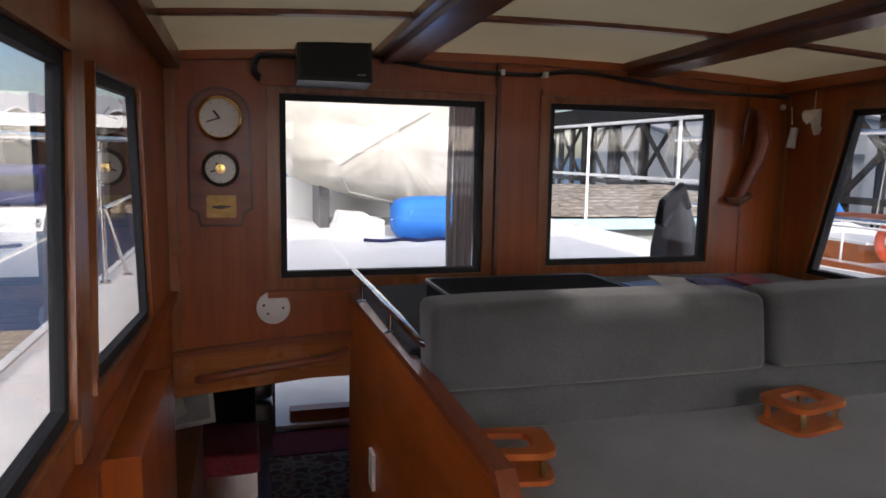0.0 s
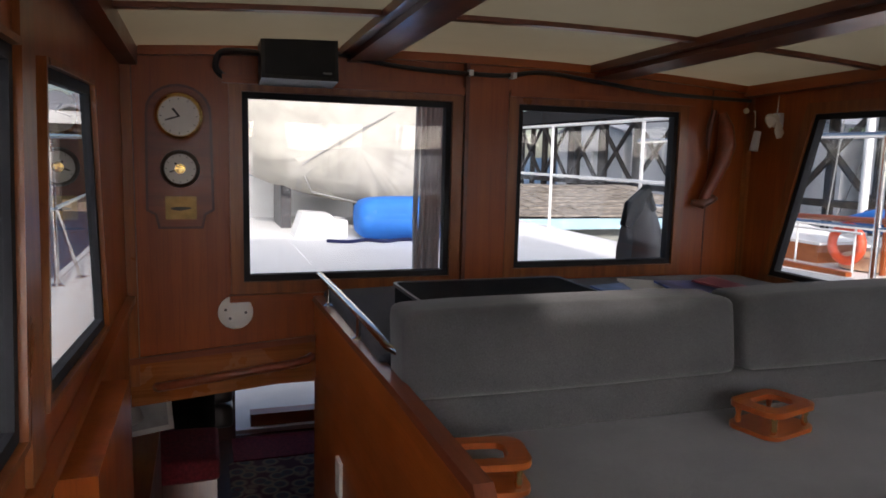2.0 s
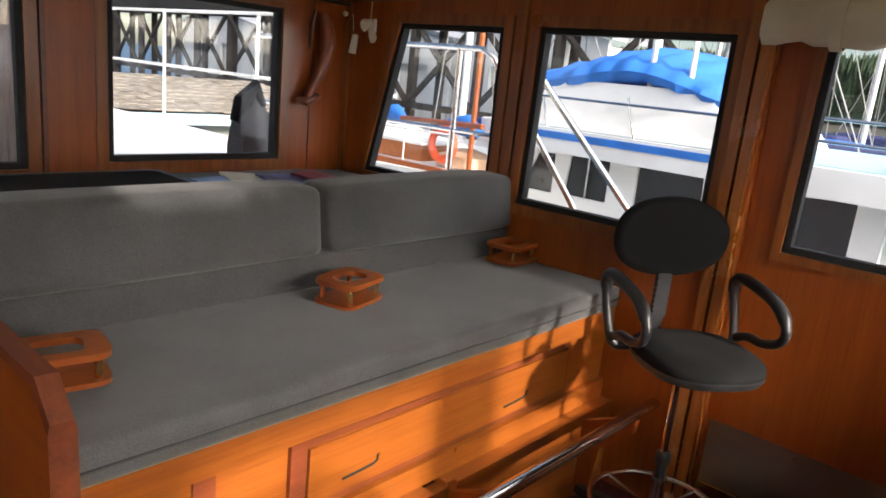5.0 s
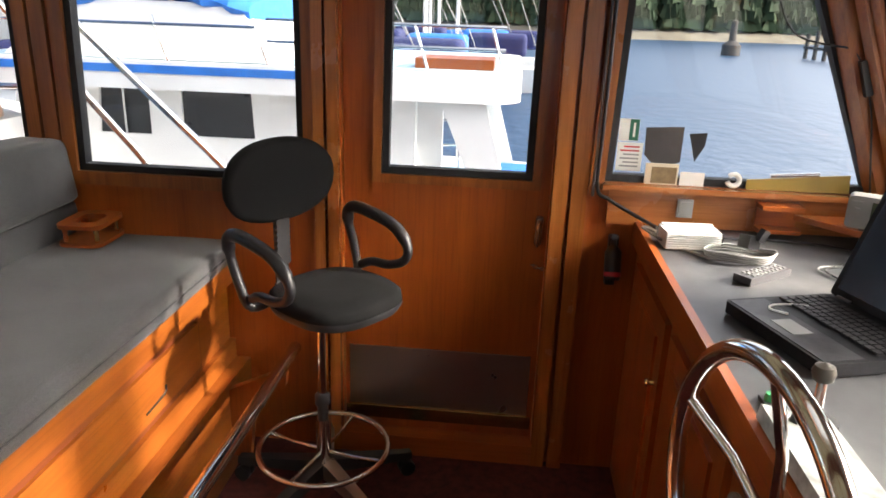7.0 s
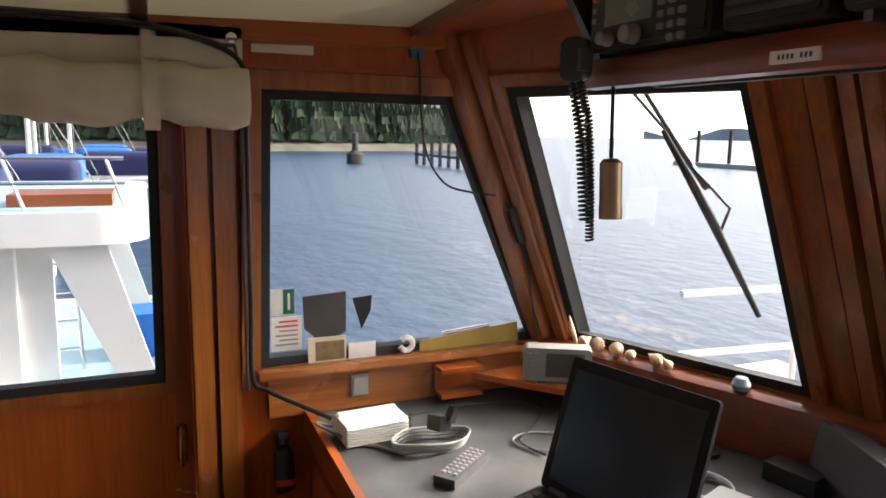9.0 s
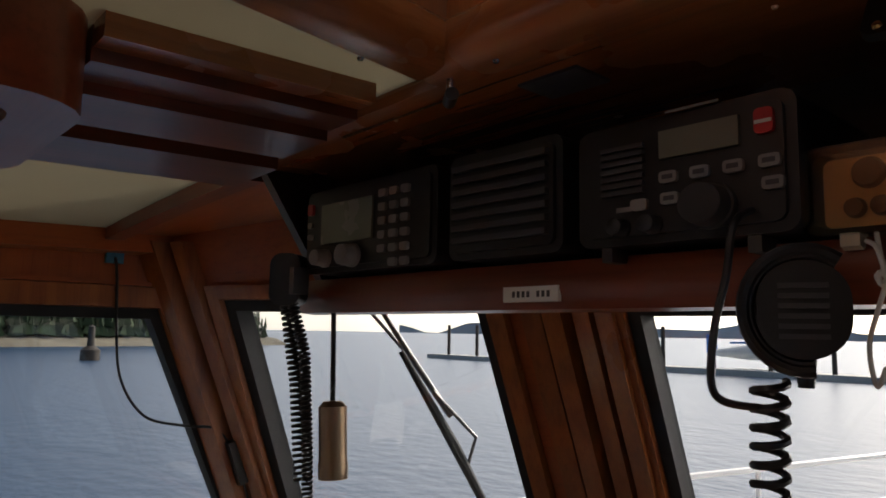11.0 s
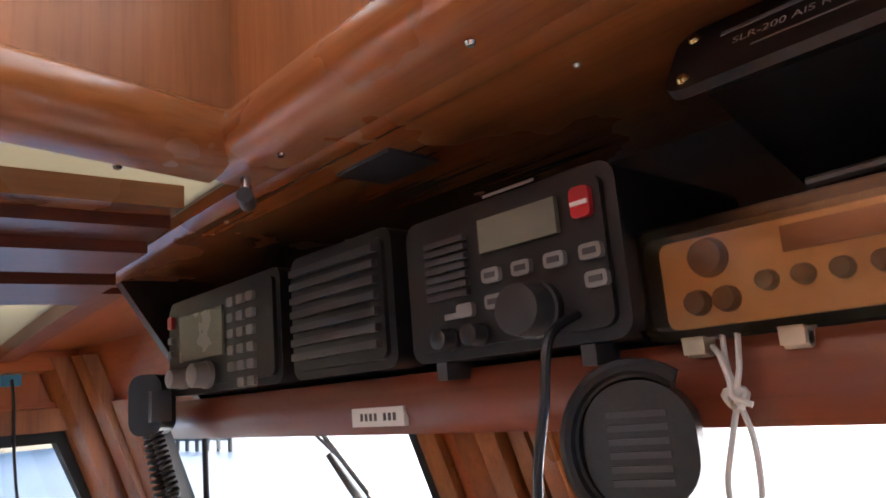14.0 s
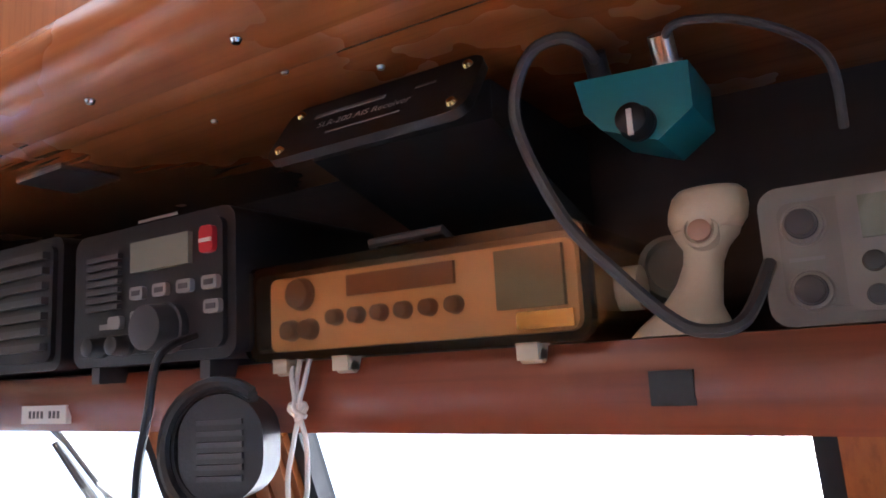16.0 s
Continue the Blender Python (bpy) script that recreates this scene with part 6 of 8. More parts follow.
bm = B()
turned(bm, pose(WC.x, WC.y - 0.05, WC.z, -90), [(0.04, 0), (0.042, 0.02), (0.03, 0.035), (0.001, 0.04)], 24)
part("hub", bm, chrome, t)
bm = B()
cyl(bm, WC + Vector((0, -0.03, 0)), (WC.x, 0.4725, WC.z), 0.02)
part("shaft", bm, chrome, t)
for c in t.children:  # the wheel stands a little askew on its shaft
    c.data.transform(Matrix.Translation(WC) @ Matrix.Rotation(radians(8), 4, "Z") @ Matrix.Translation(-WC))
t = thing("fire_extinguisher", (2.08, 0.53, 0.55), "small dark extinguisher with red trim by the console", "extinguisher")
bm = B()
turned(bm, pose(2.10, 0.53, 0.73, 0, 20, 0), [(0.022, 0), (0.026, 0.01), (0.026, 0.09), (0.016, 0.105), (0.01, 0.11), (0.01, 0.125)], 18)
part("bottle", bm, black_plastic, t)
bm = B()
obox(bm, pose(2.13, 0.535, 0.865, 0, 15, 0), 0.06, 0.018, 0.014)
part("handle", bm, black_plastic, t, bevel=0.003)
bm = B()
turned(bm, pose(2.10, 0.53, 0.73, 0, 20, 0), [(0.0265, 0.012), (0.0265, 0.026)], 18)
part("red_band", bm, red_key, t, "red band")
part("wall_bracket", boxes((2.14, XP - 0.001, 0.515, 0.545, 0.70, 0.86)), black_plastic, t)

# ---- stuck on and standing at the side window ----
def sticker(name, y0, y1, z0, z1, material, label, category="sticker", w=-0.0195):
    bm = B()
    prism(bm, [(y0, z0), (y1, z0), (y1, z1), (y0, z1)], port, w, w + 0.0012)
    return solid(name, bm, material, label, category)


green = surface("green print", (0.01, 0.12, 0.07), 0.5)
t = thing("number_sticker", (XP, 0.51, 1.15), "white and green sticker with the numeral 1", "sticker")
bm = B()
prism(bm, [(0.485, 1.155), (0.545, 1.155), (0.545, 1.222), (0.485, 1.222)], port, -0.0195, -0.018)
part("sheet", bm, paper, t)
bm = B()
prism(bm, [(0.486, 1.157), (0.514, 1.157), (0.514, 1.221), (0.486, 1.221)], port, -0.018, -0.0172)
part("green_field", bm, green, t, "green field")
lettering("1", 0.062, Matrix.Translation((XP + 0.0168, 0.500, 1.168)) @ pose(0, 0, 0, 90, 0, -90), paper, t, "white numeral")
t = thing("permit_sticker", (XP, 0.51, 1.08), "white permit sticker with red marks", "sticker")
bm = B()
prism(bm, [(0.468, 1.062), (0.545, 1.062), (0.545, 1.150), (0.468, 1.150)], port, -0.0195, -0.018)
part("sheet", bm, paper, t)
for i in range(6):
    bm = B()
    prism(bm, [(0.478, 1.075 + i * 0.012), (0.535 - 0.01 * (i % 2), 1.075 + i * 0.012), (0.535 - 0.01 * (i % 2), 1.080 + i * 0.012), (0.478, 1.080 + i * 0.012)], port, -0.018, -0.0175)
    part("text_bar", bm, red_key if i > 3 else pale_key, t, "unreadable bar")
bm = B()
prism(bm, [(0.352, 1.098), (0.385, 1.083), (0.435, 1.088), (0.462, 1.115), (0.465, 1.198), (0.352, 1.205)], port, -0.0195, -0.0185)
solid("shield_decal", bm, surface("smoky decal", (0.05, 0.045, 0.045), 0.5, vary=0.4), "dark smoky shield decal on the window", "decal")
bm = B()
prism(bm, [(0.31, 1.10), (0.335, 1.185), (0.282, 1.19), (0.285, 1.15)], port, -0.0195, -0.0185)
solid("pennant_decal", bm, black_plastic, "small black pennant decal on the window", "decal")
SZ = 1.0305
t = thing("photo_card", (XP - 0.03, 0.41, SZ), "small framed card leaning on the window", "card")
bm = B()
prism(bm, [(0.36, SZ), (0.458, SZ), (0.458, SZ + 0.065), (0.36, SZ + 0.065)], port, 0.006, 0.012)
part("frame", bm, cream_plastic, t, bevel=0.001)
bm = B()
prism(bm, [(0.365, SZ + 0.005), (0.44, SZ + 0.005), (0.44, SZ + 0.055), (0.365, SZ + 0.055)], port, 0.012, 0.0135)
part("picture", bm, surface("brown picture", (0.16, 0.11, 0.05), 0.5, vary=0.4, scale=30), t, "faded brown picture")
bm = B()
prism(bm, [(0.28, SZ), (0.352, SZ), (0.352, SZ + 0.042), (0.28, SZ + 0.042)], port, 0.006, 0.009)
solid("note_card", bm, paper, "white note card standing on the window sill", "card")
bm = B()
for q0 in range(1):
    tube(bm, [port(0.195 + 0.018 * math.cos(q), SZ + 0.026 + 0.018 * math.sin(q), 0.012) for q in [radians(40 + 30 * s) for s in range(11)]], 0.008, 8)
solid("white_hook", bm, white_plastic, "curved white plastic hook on the sill", "hook")
t = thing("parallel_rule", (XP - 0.03, 0.02, SZ), "yellowed plastic chart rule lying along the sill", "ruler")
bm = B()
prism(bm, [(0.155, SZ), (-0.145, SZ + 0.002), (-0.140, SZ + 0.058), (0.155, SZ + 0.030)], port, 0.006, 0.011)
part("blade", bm, surface("yellowed acrylic", (0.36, 0.25, 0.06), 0.3), t)
bm = B()
cyl(bm, port(0.09, SZ + 0.045, 0.012), port(-0.05, SZ + 0.056, 0.012), 0.006, seg=10)
part("steel_rod", bm, chrome, t)
t = thing("blue_socket", (XP, 0.173, 1.81), "small blue plug socket near the ceiling", "socket")
part("plate", boxes((XP - 0.012, XP - 0.001, 0.155, 0.19, 1.80, 1.828)), surface("blue plastic", (0.03, 0.18, 0.3), 0.4), t, bevel=0.003)
cable("cable", [(XP - 0.014, 0.172, 1.812), (XP - 0.02, 0.168, 1.76), (XP - 0.028, 0.165, 1.66), (XP - 0.03, 0.15, 1.56), (XP - 0.035, 0.10, 1.485), (XP - 0.04, 0.02, 1.46), (XP - 0.045, -0.05, 1.45), (XP - 0.05, -0.08, 1.42)], 0.003, black_plastic, "thin black cable drooping across the side window")
t = thing("cable_switch", (XP - 0.05, -0.1, 1.38), "black inline cable switch on the corner post", "switch")
bm = B()
obox(bm, pose(XP - 0.055, -0.105, 1.375, -20, 0, 0), 0.03, 0.03, 0.10)
part("body", bm, black_plastic, t, bevel=0.008)
cable("cable", [(XP - 0.055, -0.12, 1.33), (XP - 0.058, -0.135, 1.28), (XP - 0.055, -0.15, 1.22), (XP - 0.06, -0.17, 1.10), (XP - 0.06, -0.18, 1.05)], 0.003, black_plastic, "thin black cable down the corner post")

# windshield wiper outside
def wiper(x, side):
    t = thing("wiper", (x, windshield_y(x, 1.7) - 0.08, 1.7), "black windshield wiper parked outside the glass", "wiper", "windshield wipers")
    out = lambda u, v, w: Vector((u, windshield_y(u, v) - 0.065 - w, v))
    bm = B()
    tube(bm, [out(x, 1.72, 0.03), out(x - side * 0.64 * 0.06, 1.62, 0.03), out(x - side * 0.64 * 0.15, 1.50, 0.02)], 0.006, 8)
    tube(bm, [out(x + 0.03, 1.72, 0.03), out(x - side * 0.64 * 0.04, 1.62, 0.04), out(x - side * 0.64 * 0.13, 1.50, 0.03)], 0.004, 8)
    part("arm", bm, dark_grey, t)
    bm = B()
    tube(bm, [out(x - side * 0.64 * 0.07, 1.63, 0.0), out(x - side * 0.64 * 0.16, 1.44, 0.0), out(x - side * 0.64 * 0.25, 1.21, 0.0)], [0.006, 0.011, 0.006], 8)
    part("blade", bm, black_rubber, t)
    bm = B()
    tube(bm, [out(x - side * 0.64 * 0.12, 1.55, 0.015), out(x - side * 0.64 * 0.20, 1.46, 0.03), out(x - side * 0.64 * 0.17, 1.40, 0.01)], 0.004, 8)
    part("bridge", bm, dark_grey, t)


wiper(1.775, 1)

# ---- lower saloon seen down the stairwell ----
LZ = -1.05
solid("saloon_floor", boxes((-0.948, 2.55, 1.2, 7.0, LZ - 0.05, LZ)), mahogany, "dark wooden saloon floor", "floor", kind="structure")
solid("saloon_wall_starboard", boxes((-0.948, -0.92, 1.2, 6.9, LZ, 0.0), (-0.948, -0.92, 3.46, 6.9, 0.55, 0.66)), mahogany, "dark panelled saloon side with a window ribbon", "wall", kind="structure")
solid("saloon_wall_port", boxes((2.5, 2.55, 1.2, 6.9, LZ, 0.75)), mahogany, "dark panelled saloon side", "wall", kind="structure")
solid("saloon_wall_forward", boxes((-0.92, 2.5, 1.2, 1.25, LZ, -0.06)), mahogany, "dark panelled bulkhead below the pilothouse", "wall", kind="structure")
bm = B()
slab(bm, [(-0.92, LZ), (2.5, LZ), (2.5, 0.75), (-0.92, 0.75)], [[(0.055, LZ + 0.01), (0.95, LZ + 0.01), (0.95, 0.62), (0.055, 0.62)]], lambda u, v, w: Vector((u, 6.9 - w, v)), -0.05, 0)
solid("saloon_wall_aft", bm, mahogany, "dark saloon bulkhead with an open doorway", "wall", kind="structure")
solid("saloon_ceiling", boxes((-0.84, 2.5, YA + 0.05, 6.9, 0.72, 0.76)), mahogany, "saloon ceiling under the deckhouse top", "ceiling", kind="structure")
t = thing("saloon_door", (0.55, 6.85, LZ), "open saloon door of reddish wood", "door", kind="structure")
bm = B()
prism(bm, rounded(0.0, 0.62, LZ + 0.35, 0.55, 0.05), lambda u, v, q: Vector((0.78 + u * 0.10, 6.88 - u * 0.7, v)) + Vector((q, 0, 0)), -0.015, 0.015)
part("leaf", bm, teak_z, t, bevel=0.004)
rug = None
m, n, l, p = nodes_of("patterned rug")
w1 = tex(n, l, 9.0, (1, 1, 1), kind="voronoi")
cc = ramp(n, l, w1, [(0.0, (0.22, 0.06, 0.05)), (0.35, (0.10, 0.10, 0.09)), (0.5, (0.36, 0.24, 0.15)), (0.7, (0.12, 0.04, 0.04))])
l.new(cc, p.inputs["Base Color"])
p.inputs["Roughness"].default_value = 0.95
bump(n, l, p, tex(n, l, 400), 0.6)
rug = m
solid("patterned_rug", boxes((-0.02, 1.0, 3.4, 6.41, LZ + 0.001, LZ + 0.012)), rug, "patterned rug in dark red and grey on the saloon floor", "rug", bevel=0.002)
solid("door_mat", boxes((0.02, 1.0, 6.42, 6.895, LZ + 0.001, LZ + 0.018)), carpet_red, "crimson mat before the saloon doorway", "mat", bevel=0.003)
solid("threshold_step", boxes((0.19, 0.85, 7.02, 7.16, LZ - 0.05, LZ + 0.17)), teak_x, "varnished step outside the doorway", "step", bevel=0.004)
t = thing("saloon_cabinet", (-0.75, 4.5, LZ), "dark saloon cabinet with a pale edge", "cabinet")
part("body", boxes((-0.915, -0.46, 3.5, 5.4, LZ, -0.22)), mahogany, t, bevel=0.004)
part("top", boxes((-0.915, -0.44, 3.45, 5.45, -0.2195, -0.19)), teak_y, t, bevel=0.004)
t = thing("red_settee", (-0.4, 5.6, LZ), "dark red upholstered saloon seat", "seat")
bm = B()
cushion(bm, -0.85, -0.10, 5.50, 6.1, LZ + 0.30, LZ + 0.45, 0.01, 0.03)
part("seat", bm, carpet_red, t, smooth=60)
part("base", boxes((-0.83, -0.12, 5.52, 6.08, LZ, LZ + 0.30)), mahogany, t)
bm = B()
cushion(bm, -0.85, -0.12, 6.1, 6.28, LZ + 0.05, LZ + 0.95, 0.01, 0.04)
part("backrest", bm, black_cloth, t, smooth=60)
t = thing("table_lamp", (-0.62, 4.75, -0.19), "small table lamp with a pale conical shade", "lamp")
bm = B()
turned(bm, pose(-0.62, 4.75, -0.19), [(0.06, 0), (0.06, 0.015), (0.02, 0.03), (0.035, 0.10), (0.015, 0.16), (0.012, 0.2)], 16)
part("stand", bm, mahogany, t)
bm = B()
loft(bm, [[(-0.62 + r * math.cos(q), 4.75 + r * math.sin(q), z) for q in [2 * math.pi * s / 20 for s in range(20)]] for r, z in ((0.12, 0.0), (0.055, 0.20), (0.05, 0.20), (0.115, 0.0))], caps=False)
part("shade", bm, surface("pale lamp shade", (0.72, 0.70, 0.64), 0.8), t)
t = thing("picture_frame", (-0.50, 4.9, -0.19), "pale framed picture leaning on the cabinet", "picture")
bm = B()
obox(bm, pose(-0.50, 5.02, 0.0, -14, 0, 20), 0.26, 0.02, 0.36)
part("frame", bm, white_plastic, t, bevel=0.004)
bm = B()
obox(bm, pose(-0.50, 5.02, 0.0, -14, 0, 20) @ pose(0, -0.011, 0), 0.20, 0.004, 0.30)
part("print", bm, surface("pale print", (0.35, 0.36, 0.36), 0.3), t)
t = thing("saloon_chair", (-0.25, 5.2, LZ), "dark leather swivel chair in the saloon", "chair")
bm = B()
cushion(bm, -0.42, 0.02, 6.30, 6.44, LZ + 0.55, LZ + 1.15, 0.02, 0.05)
part("back", bm, surface("dark leather", (0.03, 0.022, 0.02), 0.35), t, smooth=60)
bm = B()
cushion(bm, -0.42, 0.02, 6.30, 6.62, LZ + 0.35, LZ + 0.52, 0.02, 0.04)
part("seat", bm, surface("dark leather", (0.03, 0.022, 0.02), 0.35), t, smooth=60)
part("pedestal", boxes((-0.25, -0.15, 6.40, 6.50, LZ, LZ + 0.35)), black_plastic, t)
for i in range(5):
    solid("stair_tread", boxes((XS + 0.002, panel_x(2.4) - 0.04, 1.62 + 0.24 * i, 1.90 + 0.24 * i, -0.225 - 0.17 * i, -0.19 - 0.17 * i)), teak_x, "dark teak stair tread down to the saloon", "stair tread", "stair treads", bevel=0.004)
for i, (dz, m) in enumerate(((0.0, black_plastic), (0.06, grey_plastic), (0.11, black_plastic))):
    solid("camera_gear", boxes((-0.62, -0.50, 3.75 + 0.12 * i, 3.85 + 0.12 * i, -0.19, -0.10 + dz * 0.5)), m, "small dark gadget lying on the saloon cabinet", "gadget", "gadgets on the cabinet", bevel=0.012)

# ---- outside: water, own decks ----
WZ = -1.6
m, n, l, p = nodes_of("harbour water")
p.inputs["Base Color"].default_value = (0.012, 0.045, 0.10, 1)
p.inputs["Roughness"].default_value = 0.34
p.inputs["Specular IOR Level"].default_value = 0.6
p.inputs["IOR"].default_value = 1.33
wv = n.new("ShaderNodeMath")
wv.operation = "ADD"
l.new(tex(n, l, 1.3, (1, 1.6, 1), 6), wv.inputs[0])
l.new(tex(n, l, 0.22, (1, 2.0, 1), 3), wv.inputs[1])
bump(n, l, p, wv.outputs[0], 0.55, 0.12)
water_mat = m
bm = B()
vs = [bm.verts.new((x, y, WZ)) for x, y in ((-3000, -3000), (3000, -3000), (3000, 3000), (-3000, 3000))]
bm.faces.new(vs)
solid("water", bm, water_mat, "rippled blue harbour water", "water", kind="structure")

gelcoat = surface("white gelcoat", (0.80, 0.80, 0.78), 0.35, vary=0.05, scale=3, dirt=(0.62, 0.62, 0.6))
nonskid = surface("white deck paint", (0.82, 0.82, 0.80), 0.6, vary=0.05, scale=3, grain=200, relief=0.4)
pale_blue = surface("pale blue paint", (0.36, 0.55, 0.66), 0.5, vary=0.1)
blue_canvas = surface("bright blue canvas", (0.015, 0.16, 0.55), 0.75, vary=0.15, scale=5, relief=0.3)
navy_canvas = surface("navy canvas", (0.014, 0.02, 0.09), 0.8, vary=0.2, relief=0.3)
dark_glass = surface("dark tinted window", (0.015, 0.017, 0.02), 0.12, vary=0.2, relief=0)
tarp = surface("cream boat cover", (0.42, 0.40, 0.345), 0.75, vary=0.16, scale=4, grain=60, relief=0.4)
timber = surface("tarred timber", (0.045, 0.038, 0.032), 0.8, vary=0.35, scale=3, relief=0.5)
grey_plank = surface("weathered planks", (0.26, 0.22, 0.17), 0.85, vary=0.3, scale=6, relief=0.5)
rock = surface("brown rubble", (0.20, 0.16, 0.12), 0.9, vary=0.5, scale=5, grain=25, relief=1.0)
roof_iron = surface("corrugated roofing", (0.30, 0.31, 0.33), 0.5, vary=0.15)

t = thing("own_hull", (0.87, 0, WZ), "white hull and deck edges of the trawler itself", "hull", kind="structure")
part("boat_deck", boxes((-0.42, 2.75, YA + 0.052, 7.6, 0.80, 0.84)), nonskid, t, "white painted boat deck", bevel=0.01)
part("side_deck_starboard", boxes((-0.85, XS - 0.020, -2.0, YA + 0.0495, 0.77, 0.80), (-0.85, -0.421, YA + 0.0515, 7.6, 0.77, 0.80)), nonskid, t, "white side deck")
part("bulwark_starboard", boxes((-0.885, -0.851, -2.0, 7.6, -0.6, 0.808)), gelcoat, t, "white bulwark", bevel=0.02)
part("side_deck_port", boxes((XP + 0.052, 2.80, -2.0, YA + 0.05, 0.02, 0.06)), nonskid, t, "white side deck")
part("bulwark_port", boxes((2.80, 2.88, -2.0, 8.7, -0.6, 0.55)), gelcoat, t, "white bulwark", bevel=0.02)
part("saloon_side", boxes((-0.97, -0.95, YA + 0.052, 7.0, -1.0, 0.0), (-0.97, -0.95, YA + 0.052, 7.0, 0.55, 0.66), (-0.97, -0.95, YA + 0.052, YA + 0.3, 0.0, 0.55), (-0.97, -0.95, 5.0, 5.2, 0.0, 0.55)), gelcoat, t, "white cabin side with open window ribbon")
bm = B()
prism(bm, [(-1.1, -0.96), (2.84, -0.96), (2.6, -3.5), (1.4, -6.6), (0.34, -6.6), (-0.86, -3.5)], lambda u, v, q: Vector((u, v, q)), 0.42, 0.47)
part("foredeck", bm, nonskid, t, "white foredeck")
part("aft_deck", boxes((-0.9, 2.6, 6.96, 9.2, LZ + 0.02, LZ + 0.06)), nonskid, t, "white after deck")
part("transom", boxes((-0.9, 2.6, 9.2, 9.3, LZ, -0.35)), gelcoat, t)
t = thing("side_rail", (-0.83, 3, 0.8), "polished steel guard rail along the side deck", "rail")
bm = B()
tube(bm, [(-0.83, 2.36, 1.10), (-0.83, 2.43, 1.29), (-0.83, 2.50, 1.41), (-0.83, 2.60, 1.467), (-0.83, 2.74, 1.475), (-0.83, 4.0, 1.485), (-0.83, 7.5, 1.53)], 0.013, 10)
part("top_rail", bm, chrome, t)
bm = B()
tube(bm, [(-0.83, 1.2, 1.10), (-0.83, 2.48, 1.125), (-0.83, 4.4, 1.16), (-0.83, 7.5, 1.18)], 0.010, 8)
part("mid_rail", bm, chrome, t)
for y in (1.3, 2.675, 4.41, 6.1, 7.45):
    bm = B()
    cyl(bm, (-0.83, y, 0.80), (-0.83, y, 1.475 if y > 2 else 1.11), 0.0125, seg=10)
    turned(bm, pose(-0.83, y, 0.80), [(0.03, 0), (0.03, 0.006), (0.016, 0.014)], 14)
    part("stanchion", bm, chrome, t)
for y0, y1 in ((2.266, 2.0), (4.62, 4.41)):
    bm = B()
    tube(bm, [(-0.76, y0, 0.80), (-0.82, y1, 1.16)], 0.009, 8)
    turned(bm, pose(-0.76, y0, 0.80), [(0.026, 0), (0.026, 0.006), (0.014, 0.014)], 14)
    part("brace", bm, chrome, t)
t = thing("side_rail", (2.84, 2.5, 0.5), "polished steel guard rail with curved ends beside the door", "rail")
bm = B()
tube(bm, [(2.8, 5.2, 1.58), (2.8, 3.6, 1.59), (2.8, 3.08, 1.59), (2.8, 2.99, 1.545), (2.8, 2.92, 1.45), (2.8, 2.71, 1.23), (2.8, 2.43, 0.91), (2.8, 2.2, 0.6)], 0.016, 10)
part("top_rail", bm, chrome, t)
bm = B()
tube(bm, [(2.8, 5.2, 1.13), (2.8, 2.90, 1.16)], 0.012, 8)
part("mid_rail", bm, chrome, t)
bm = B()
tube(bm, [(2.8, 2.86, 1.30), (2.8, 2.84, 1.44), (2.8, 2.79, 1.52), (2.8, 2.71, 1.50), (2.8, 2.6, 1.39), (2.8, 2.12, 0.93), (2.8, 1.8, 0.6)], 0.016, 8)
part("hand_rail", bm, chrome, t)
for y in (3.23, 4.6):
    bm = B()
    cyl(bm, (2.8, y, 0.5), (2.8, y, 1.59), 0.016, seg=10)
    part("stanchion", bm, chrome, t)
t = thing("bow_rail", (1.5, -4, 0.5), "white painted bow rail", "rail")
for z in (0.98, 0.72):
    bm = B()
    tube(bm, [(2.68, -1.2, z), (2.55, -2.4, z), (2.1, -4.2, z), (1.4, -6.4, z + 0.05), (0.34, -6.4, z + 0.05), (-0.36, -4.2, z), (-0.81, -2.4, z)], 0.016, 8)
    part("rail", bm, gelcoat, t)
for x, y in ((2.62, -1.8), (2.36, -3.2), (1.9, -4.8), (1.4, -6.4), (0.34, -6.4), (-0.1, -4.8)):
    bm = B()
    cyl(bm, (x, y, 0.46), (x, y, 0.98), 0.014, seg=8)
    part("stanchion", bm, gelcoat, t)
t = thing("rope_bundle", (0.95, -2.6, 0.47), "bundle of pale mooring rope and blue line on the foredeck", "rope")
for k in range(9):
    bm = B()
    x = 0.86 + 0.035 * k
    tube(bm, [(x, -2.5, 1.15 - 0.02 * (k % 3)), (x + 0.02, -2.55, 0.8), (x - 0.01 + 0.01 * (k % 4), -2.5, 0.47)], 0.018, 6)
    part("strand", bm, blue_canvas if k in (1, 2) else surface("pale lilac rope", (0.5, 0.46, 0.5), 0.8), t)

# dinghy under its cover, on the boat deck
t = thing("covered_dinghy", (1.0, 6.6, 0.84), "dinghy under a creased cream cover, lashed on deck", "dinghy")
bm = B()
outline = [(0.14, 1.30), (0.02, 1.5), (0.0, 1.85), (0.2, 2.15), (0.9, 2.3), (1.5, 2.2), (1.66, 1.8), (1.66, 1.4), (1.56, 1.18), (1.42, 1.03), (1.27, 0.96), (0.9, 1.05), (0.6, 1.13), (0.36, 1.19)]
loop = []
for i in range(len(outline)):
    p0, p1, p2, p3 = [Vector((*outline[(i + k) % len(outline)], 0)) for k in (-1, 0, 1, 2)]
    for s in range(7):
        f = s / 7
        loop.append(0.5 * ((2 * p1) + (p2 - p0) * f + (2 * p0 - 5 * p1 + 4 * p2 - p3) * f * f + (3 * p1 - p0 - 3 * p2 + p3) * f ** 3))
mid = Vector((0.92, 1.5, 0))
rings = []
